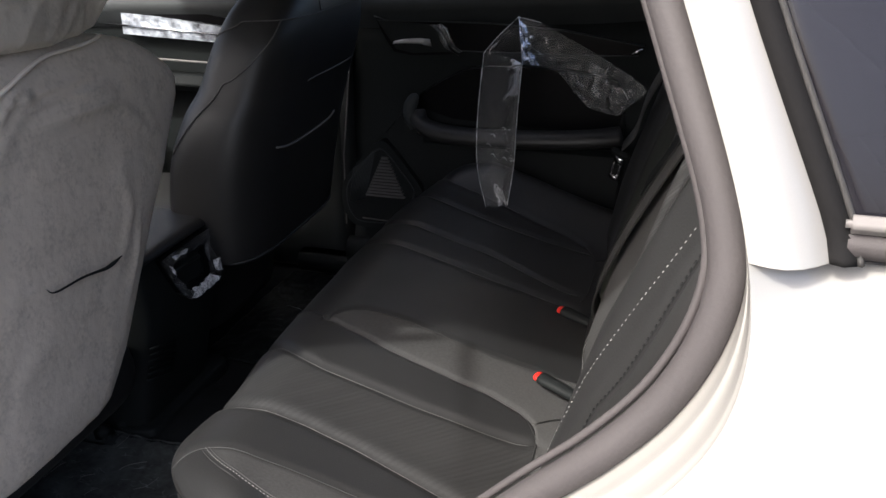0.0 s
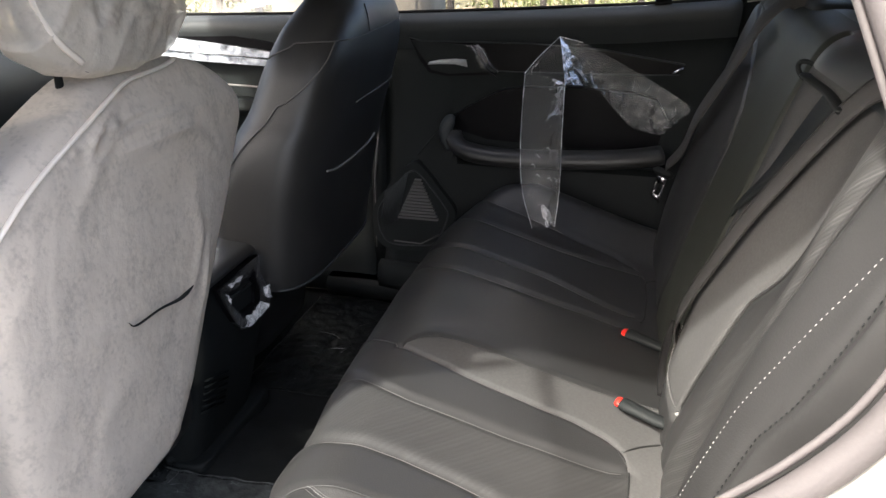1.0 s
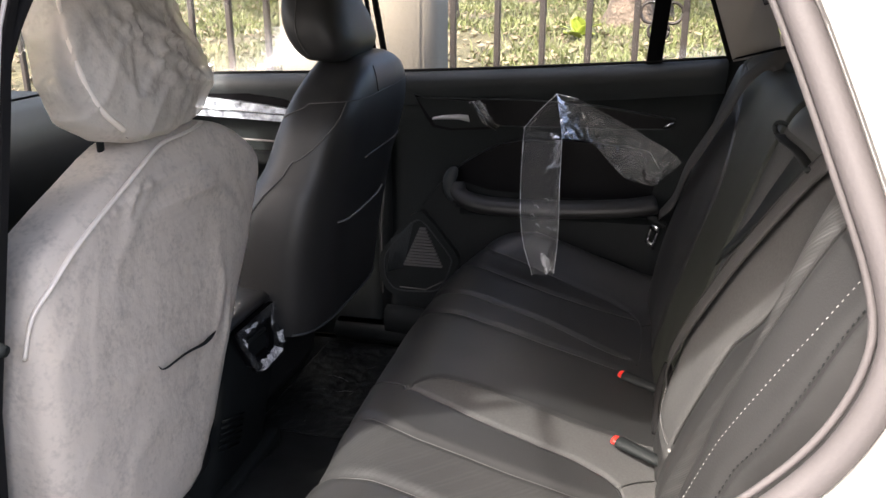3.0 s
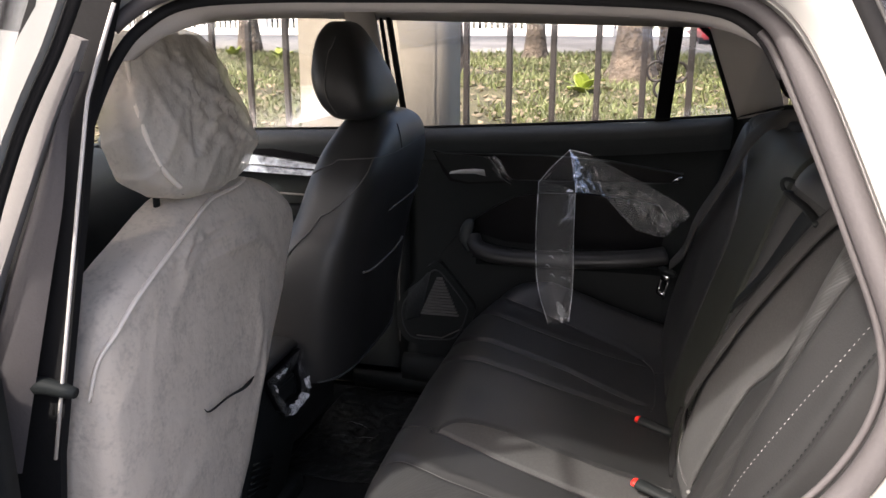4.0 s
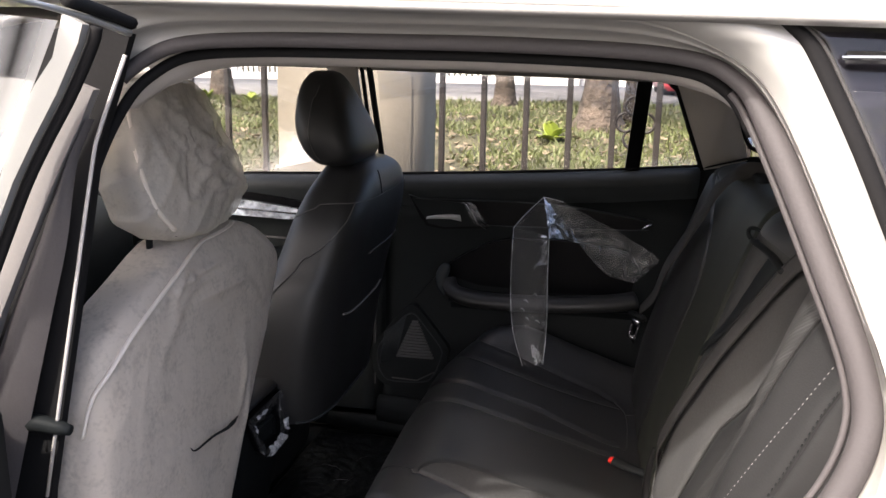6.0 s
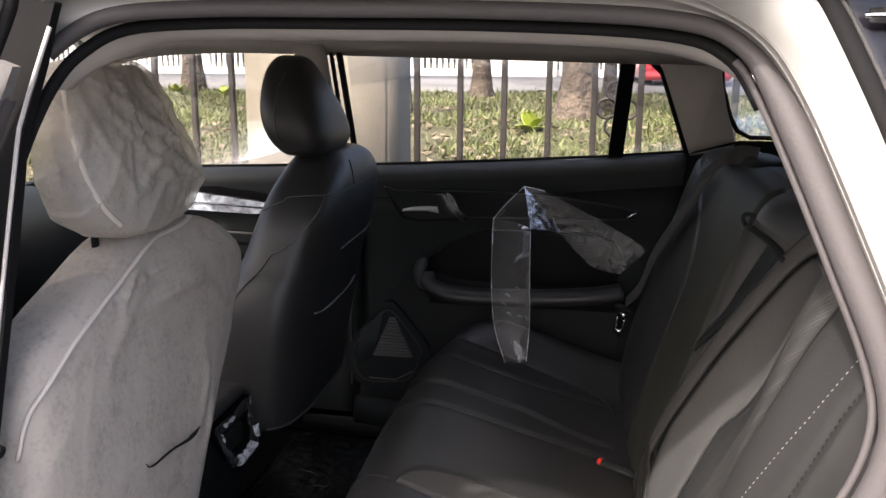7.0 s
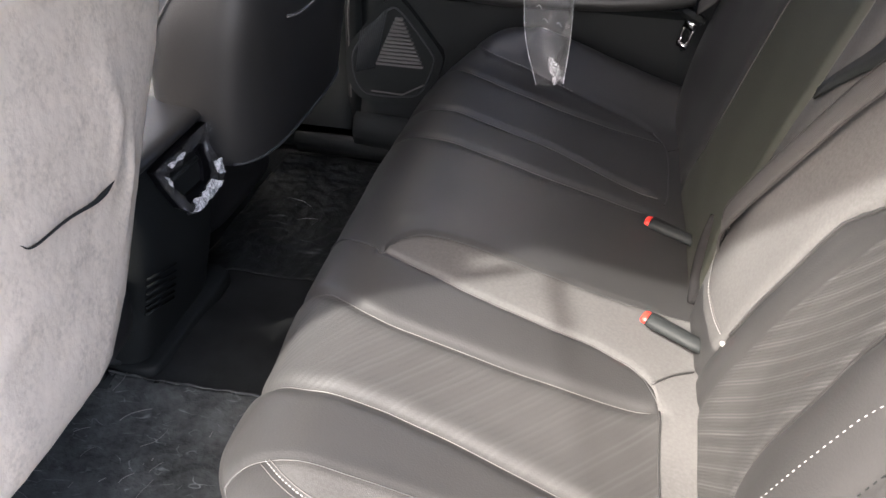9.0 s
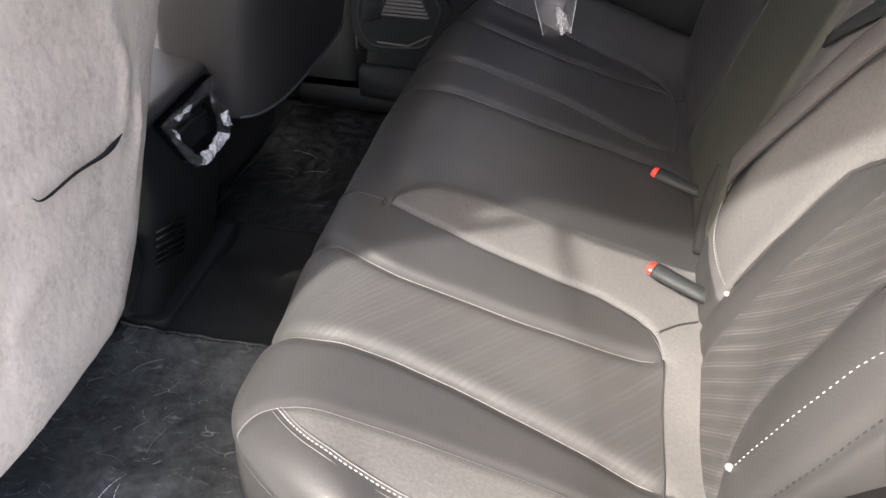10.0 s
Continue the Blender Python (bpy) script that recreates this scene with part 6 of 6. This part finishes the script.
CLOTH = [[(0.96, 1.004, 0.0, 0.008), (0.923, 0.951, 0.004, 0.009), (0.885, 0.902, 0.0, 0.012)], [(1.027, 0.988, 0.0, 0.010), (1.037, 0.94, 0.005, 0.011), (1.04, 0.895, 0.005, 0.010), (1.011, 0.828, 0.0, 0.012)], [(1.072, 0.902, 0.0, 0.009), (1.05, 0.826, 0.005, 0.010), (1.01, 0.739, 0.0, 0.010)], [(0.832, 0.895, 0.0, 0.010), (0.83, 0.817, 0.004, 0.011), (0.778, 0.726, 0.0, 0.012)], [(0.85, 0.860, 0.003, 0.006), (0.80, 0.868, 0.003, 0.007), (0.74, 0.872, 0.0, 0.010)]]
for k in range(14):
    y0, y1 = rg.uniform(0.86, 1.02), rg.uniform(0.66, 1.20)
    z0, z1 = rg.uniform(1.11, 1.15), rg.uniform(0.97, 1.09)
    CLOTH.append([(y0, z0, 0.0, 0.007), ((y0 + y1) / 2 + rg.uniform(-0.02, 0.02), (z0 + z1) / 2 + 0.012, rg.uniform(0.003, 0.006), 0.007), (y1, z1, 0.0, 0.009)])
part("back_cover", rounded(dsec, 220, 5.0, folds(7, 0.0035, 3, 0.0016, CLOTH)), COVER, cover, "white non-woven cloth with soft creases")
def ridge(secs, pts, r, name, label, power):
    line = [on_loft(secs, z, radians(a), power, 0.004) for z, a in [tuple(q) for q in spline(pts, 60)]]
    part(name, tube(line, r, 6, 0.6), COVER_SEAM, cover, label)


ridge(dsec, [(0.96, -84), (1.01, -76), (1.04, -60), (1.075, -44), (1.105, -32), (1.128, -22), (1.146, -12), (1.156, 5), (1.160, 40)], 0.0042, "seam_ridge", "raised white seam", 5.0)
slit = [on_loft(dsec, z, radians(a), 5.0, 0.0055) for z, a in [tuple(q) for q in spline(back_line([("back", 1.004, 0.840), ("back", 0.965, 0.836), ("back", 0.905, 0.845), ("back", 0.837, 0.86)], dsec, 5.0), 40)]]
part("slit", tube(slit, lambda t: 0.0003 + 0.0050 * min(t / 0.22, 1.0) * (1 - t) ** 0.8, 6, 0.6), PLASTIC, cover, "open dark slit in the cloth")
hc = thing("headrest_cover", (-0.83, 0.9, 1.18), "translucent white non-woven cover over the headrest, wrinkled", "headrest cover")
HOOD = []
for k in range(16):
    y0, y1 = rg.uniform(0.79, 1.0), rg.uniform(0.78, 1.08)
    z0, z1 = rg.uniform(1.30, 1.39), rg.uniform(1.19, 1.27)
    HOOD.append([(y0, z0, 0.0, 0.006), ((y0 + y1) / 2 + rg.uniform(-0.025, 0.025), (z0 + z1) / 2, rg.uniform(0.004, 0.008), 0.006), (y1, z1, 0.0, 0.008)])
part("cloth", rounded(dh, 200, 2.7, folds(14, 0.006, 8, 0.006, HOOD)), COVER_THIN, hc)
line = [on_loft(dh, z, radians(a), 2.7, 0.003) for z, a in [tuple(q) for q in spline([(1.19, -45), (1.22, -55), (1.28, -63), (1.33, -68), (1.375, -70)], 40)]]
part("seam_ridge", tube(line, 0.004, 6), COVER_SEAM, hc, "raised white seam")

for a0, a1 in ((-52, -36), (-22, 2), (14, 42)):
    line = [on_loft(dh, 1.181 + 0.003 * math.sin(a * 0.21), radians(a), 2.7, -0.004) for a in np.linspace(a0, a1, 16)]
    part("gap", tube(line, lambda t: 0.0048 * math.sin(math.pi * min(max(t, 0.05), 0.95)), 6), PLASTIC, hc, "dark gap under the hem")

# ---- centre console ----
con = thing("centre_console", (-1.05, 1.27, 0.36), "black centre console with a leather armrest lid and plastic-wrapped rear vents", "console")
part("body", rounded(ease([(0.35, 1.175, 1.44, -0.925, -1.4), (0.42, 1.165, 1.43, -0.905, -1.4), (0.52, 1.155, 1.42, -0.878, -1.4), (0.62, 1.15, 1.412, -0.858, -1.4), (0.70, 1.145, 1.405, -0.862, -1.4), (0.738, 1.15, 1.40, -0.870, -1.4)], 24), 64, 10), PLASTIC, con)
part("armrest_lid", rounded(ease([(0.738, 1.15, 1.405, -0.866, -1.25), (0.742, 1.14, 1.412, -0.858, -1.26), (0.750, 1.14, 1.413, -0.858, -1.26), (0.757, 1.152, 1.402, -0.868, -1.25), (0.759, 1.17, 1.38, -0.885, -1.23)], 12), 64, 12), LEATHER, con, "padded leather armrest lid")


def cx(z):
    return float(np.interp(z, [0.35, 0.42, 0.52, 0.62, 0.72], [-0.925, -0.905, -0.878, -0.858, -0.866])) + 0.003


ov = [(1.200, 0.736), (1.29, 0.738), (1.372, 0.736), (1.370, 0.70), (1.392, 0.659), (1.372, 0.630), (1.274, 0.628), (1.244, 0.653), (1.215, 0.705)]
hole = [(1.238, 0.706), (1.285, 0.710), (1.334, 0.706), (1.337, 0.69), (1.338, 0.672), (1.331, 0.654), (1.275, 0.657), (1.262, 0.668), (1.248, 0.69)]
ring = [Vector((cx(z) + 0.004, y, z)) for y, z in ov]
inner_ring = [Vector((cx(z) + 0.002, y, z)) for y, z in hole]
part("vent_panel", merge(strip([ring + ring[:1], [p + Vector((0.010, 0, 0)) for p in ring + ring[:1]], [p + Vector((0.010, 0, 0)) for p in inner_ring + inner_ring[:1]], inner_ring + inner_ring[:1]])), GLOSS_BLACK, con, "glossy rear vent surround", smooth=False)
part("vent", (lambda a: ([tuple(p) for p in a], [tuple(range(len(a)))]))([p + Vector((0.004, 0, 0)) for p in inner_ring]), PLASTIC, con, smooth=False)
part("vent_bar", tube([(cx(0.69) + 0.006, 1.255, 0.695), (cx(0.69) + 0.006, 1.37, 0.69)], 0.004, 6), PLASTIC, con)
dense_o = [Vector(q) for q in spline([tuple(p) for p in ring + ring[:1]], 90)]
dense_i = [Vector(q) for q in spline([tuple(p) for p in inner_ring + inner_ring[:1]], 90)]


def wrap_piece(k0, k1, f0, f1, mat, label, lift=0.013):
    rows = []
    for f in np.linspace(f0, f1, 6):
        row = []
        for k in range(k0, k1 + 1):
            p = dense_o[k % 90].lerp(dense_i[k % 90], f)
            c1 = max(1 - 3.5 * abs(noise.noise(p * 40)), 0)
            row.append(p + Vector((lift + 0.005 * c1 + 0.003 * noise.noise(p * 90), 0.004 * noise.noise(p * 50), 0.004 * noise.noise(p * 45 + Vector((4, 0, 0))))))
        rows.append(row)
    part("protective_wrap", strip(rows), mat, con, label, smooth=False)


wrap_piece(0, 90, -0.05, 0.75, WRAP, "crinkled clear protective wrap")
# white pieces over the clear wrap paint its highlights
wrap_piece(3, 9, 0.1, 0.4, CRUMPLED, "crinkled film at the vent's top, glint painted white", 0.017)
wrap_piece(37, 45, 0.1, 0.55, CRUMPLED, "film at the vent's side with a painted glint", 0.017)
wrap_piece(49, 62, 0.1, 0.85, CRUMPLED, "folded film at the vent's foot with a painted glint", 0.018)
wrap_piece(80, 88, 0.3, 0.6, CRUMPLED, "edge of the film with a painted glint", 0.016)
part("lid_tag", tube([(-0.862, 1.405, 0.738), (-0.85, 1.412, 0.742)], 0.004, 6), CHROME, con)
# low air outlet at the console foot
for i in range(6):
    part("foot_slat", tube([(cx(0.49 + 0.014 * i) + 0.000, 1.160, 0.505 + 0.014 * i), (cx(0.49 + 0.014 * i) + 0.003, 1.18, 0.500 + 0.014 * i), (cx(0.49 + 0.014 * i) + 0.003, 1.238, 0.482 + 0.014 * i)], 0.0024, 6), SOFT_PLASTIC, con)

part("foot_flange", rounded(ease([(0.352, 1.165, 1.478, -0.893, -1.3), (0.374, 1.166, 1.477, -0.894, -1.3), (0.380, 1.172, 1.470, -0.900, -1.3), (0.383, 1.19, 1.45, -0.92, -1.28)], 10), 48, 14), PLASTIC, con, "low moulded flange round the console's foot")

# floor film and mats
def mat_z(x, y):
    hump = 0.022 * math.exp(-((y - MID - 0.02) / 0.14) ** 4)
    return 0.349 + hump + 0.006 * noise.noise(Vector((x * 14, y * 14, 2))) + 0.003 * noise.noise(Vector((x * 45, y * 45, 7))) + 0.004


def floor_sheet(x0, x1, y0, y1, label, edge_y, seed, mat=FILM):
    t = thing("floor_film", ((x0 + x1) / 2, (y0 + y1) / 2, 0.352), label, "floor film", "films on the floor")
    part("film_sheet", thick([[(x, y, mat_z(x, y)) for y in np.linspace(y0, y1, 80)] for x in np.linspace(x0, x1, 90)], (0, 0, -0.002)), mat, t)
    part("folded_edge", tube([(x, edge_y + 0.004 * noise.noise(Vector((x * 20, seed, 0))), mat_z(x, edge_y) + 0.001) for x in np.linspace(x0, x1, 60)], lambda q: 0.0018 + 0.0008 * math.sin(q * 40), 6), mat, t)
    rg = random.Random(seed)
    marks = []
    for k in range(60 if mat is FILM else 14):
        px, py, a0 = rg.uniform(x0 + 0.05, x1 - 0.03), rg.uniform(y0 + 0.02, y1 - 0.02), rg.gauss(0.9, 0.7)
        ln, bend = rg.choice((0.004, 0.006, 0.012, 0.025, 0.05)), rg.uniform(-0.6, 0.6)
        line = [(px + math.cos(a0 + bend * f) * ln * f, py + math.sin(a0 + bend * f) * ln * f) for f in np.linspace(0, 1, 6)]
        marks.append(tube([(a, b, mat_z(a, b) + 0.0006) for a, b in line], rg.uniform(0.0003, 0.0007), 5))
    tagged(part("scuff_marks", merge(*marks), THREAD_GREY, t, "short pale scuffs and dust specks"), kind="stuff")
    for k in range(4):
        cx0, cy0 = rg.uniform(x0 + 0.12, x1 - 0.08), rg.uniform(y0 + 0.05, y1 - 0.05)
        a0, ln = rg.uniform(0, 6.28), rg.uniform(0.03, 0.09)
        pts = [(cx0 + math.cos(a0 + 0.5 * f) * ln * f, cy0 + math.sin(a0 + 0.5 * f) * ln * f, mat_z(cx0 + math.cos(a0 + 0.5 * f) * ln * f, cy0 + math.sin(a0 + 0.5 * f) * ln * f) + 0.001) for f in np.linspace(0, 1, 12)]
        # white thread-thin tube paints a glint on the film
        part("crease", tube(pts, lambda q: 0.0006 * math.sin(math.pi * min(max(q, 0.05), 0.95)), 5), CRUMPLED, t, "crinkled crease with a painted glint")


floor_sheet(-1.20, -0.50, 0.64, 1.16, "dusty scratched protective plastic film on the near footwell", 1.16, 3)
floor_sheet(-0.98, -0.50, 1.50, 2.0, "crinkled glossy protective film on the far footwell", 1.50, 8, FILM_CLEAN)
bit = part("paper_scrap", thick([[(-0.80, 1.66, 0.372), (-0.79, 1.70, 0.374)], [(-0.794, 1.655, 0.380), (-0.784, 1.695, 0.377)]], (0.002, 0, 0.002)), THREAD)
tagged(bit, "tiny white scrap of paper on the floor film", "scrap")
part("far_sill", thick([[(x, y, z) for x in (-0.95, -0.7, -0.45)] for y, z in ((2.0, 0.36), (1.97, 0.40), (1.99, 0.42), (2.06, 0.42))], (0, 0.004, 0)), PLASTIC, car)

# ---- clear plastic bag ----
bag = thing("plastic_bag", (-0.34, 1.74, 0.70), "folded clear polythene sleeve standing on the rear seat", "plastic bag")


def crumple(p, k=1.0):
    r = 1 - abs(noise.noise(p * 26 + Vector((5, 2, 1)))) * 3
    s = 1 - abs(noise.noise(Vector((p.x * 50, p.y * 50, p.z * 22)))) * 3
    fold = 0.004 * max(r, 0) + 0.003 * max(s, 0)
    return p + Vector((0.005 * noise.noise(p * 22), 0.008 * noise.noise(p * 18 + Vector((3, 1, 0))) - fold, 0.004 * noise.noise(p * 25))) * k


def pane(left, right, rows, bulge, k, name, label=""):
    """A film between two rails, arched across, with creases of size k."""
    a, b = spline(left, rows), spline(right, rows)
    out = []
    for p, q in zip(a, b):
        p, q = Vector(p), Vector(q)
        out.append([crumple(p.lerp(q, f) + Vector((0, bulge * math.sin(math.pi * f), 0)), k * (0.3 + 0.7 * math.sin(math.pi * f))) for f in np.linspace(0, 1, 28)])
    part(name, strip(out), POLY, bag, label)


BL, BR = (-0.363, 1.745, 0.700), (-0.312, 1.735, 0.712)
TL, TR = (-0.416, 1.930, 1.012), (-0.321, 1.910, 0.995)
AP, AQ = (-0.342, 1.960, 1.093), (-0.290, 1.965, 1.081)
left_rail = [BL, (-0.395, 1.79, 0.78), (-0.410, 1.85, 0.882), TL]
right_rail = [BR, (-0.310, 1.785, 0.789), (-0.316, 1.84, 0.892), TR]
pane(left_rail, right_rail, 110, -0.008, 0.45, "front_sheet")
pane(left_rail, right_rail, 110, 0.022, 0.5, "back_sheet")
pane([TL, (-0.385, 1.945, 1.05), AP], [TR, (-0.305, 1.94, 1.04), AQ], 40, -0.006, 0.5, "folded_top")
top_rail = [AP, AQ, (-0.167, 1.965, 1.020), (-0.057, 1.955, 0.959), (-0.037, 1.950, 0.940)]
low_rail = [TR, (-0.254, 1.955, 0.977), (-0.196, 1.955, 0.919), (-0.158, 1.950, 0.891), (-0.100, 1.950, 0.880)]
pane(top_rail, low_rail, 100, -0.008, 1.5, "front_sheet")
pane(top_rail, low_rail, 100, 0.012, 1.5, "back_sheet")
# from here on, white pieces paint the glints of the clear bag
part("crumpled_foot", strip([[crumple(Vector((-0.352 + 0.022 * f + 0.020 * g, 1.738 - 0.010 * math.sin(f * 9 + g * 5), 0.765 - 0.045 * g - 0.012 * f)), 2.2) for f in np.linspace(0, 1, 14)] for g in np.linspace(0, 1, 16)]), CRUMPLED, bag, "crumpled foot of the bag, glints painted white", smooth=False)
for x, z in ((-0.375, 0.825), (-0.362, 0.805), (-0.368, 0.845), (-0.345, 0.86), (-0.335, 0.80)):
    y = 1.745 + (z - 0.70) * 0.57
    part("crease", tube([(x - 0.005, y, z), (x, y - 0.004, z + 0.004), (x + 0.006, y - 0.003, z - 0.004)], 0.0009, 5), CRUMPLED, bag)
for rail in (left_rail, right_rail, [TL, (-0.385, 1.943, 1.05), AP], [TR, (-0.33, 1.935, 1.045), AP], [AP, AQ]):
    pts = [Vector(q) for q in spline(rail, 40)]
    part("fold_edge", tube([q + Vector((0, -0.002, 0)) for q in pts], lambda t: 0.0004 + 0.0007 * abs(noise.noise(Vector((t * 14, rail[0][0] * 50, 2)))) * 2, 5), CRUMPLED, bag, "folded edge with a painted glint")
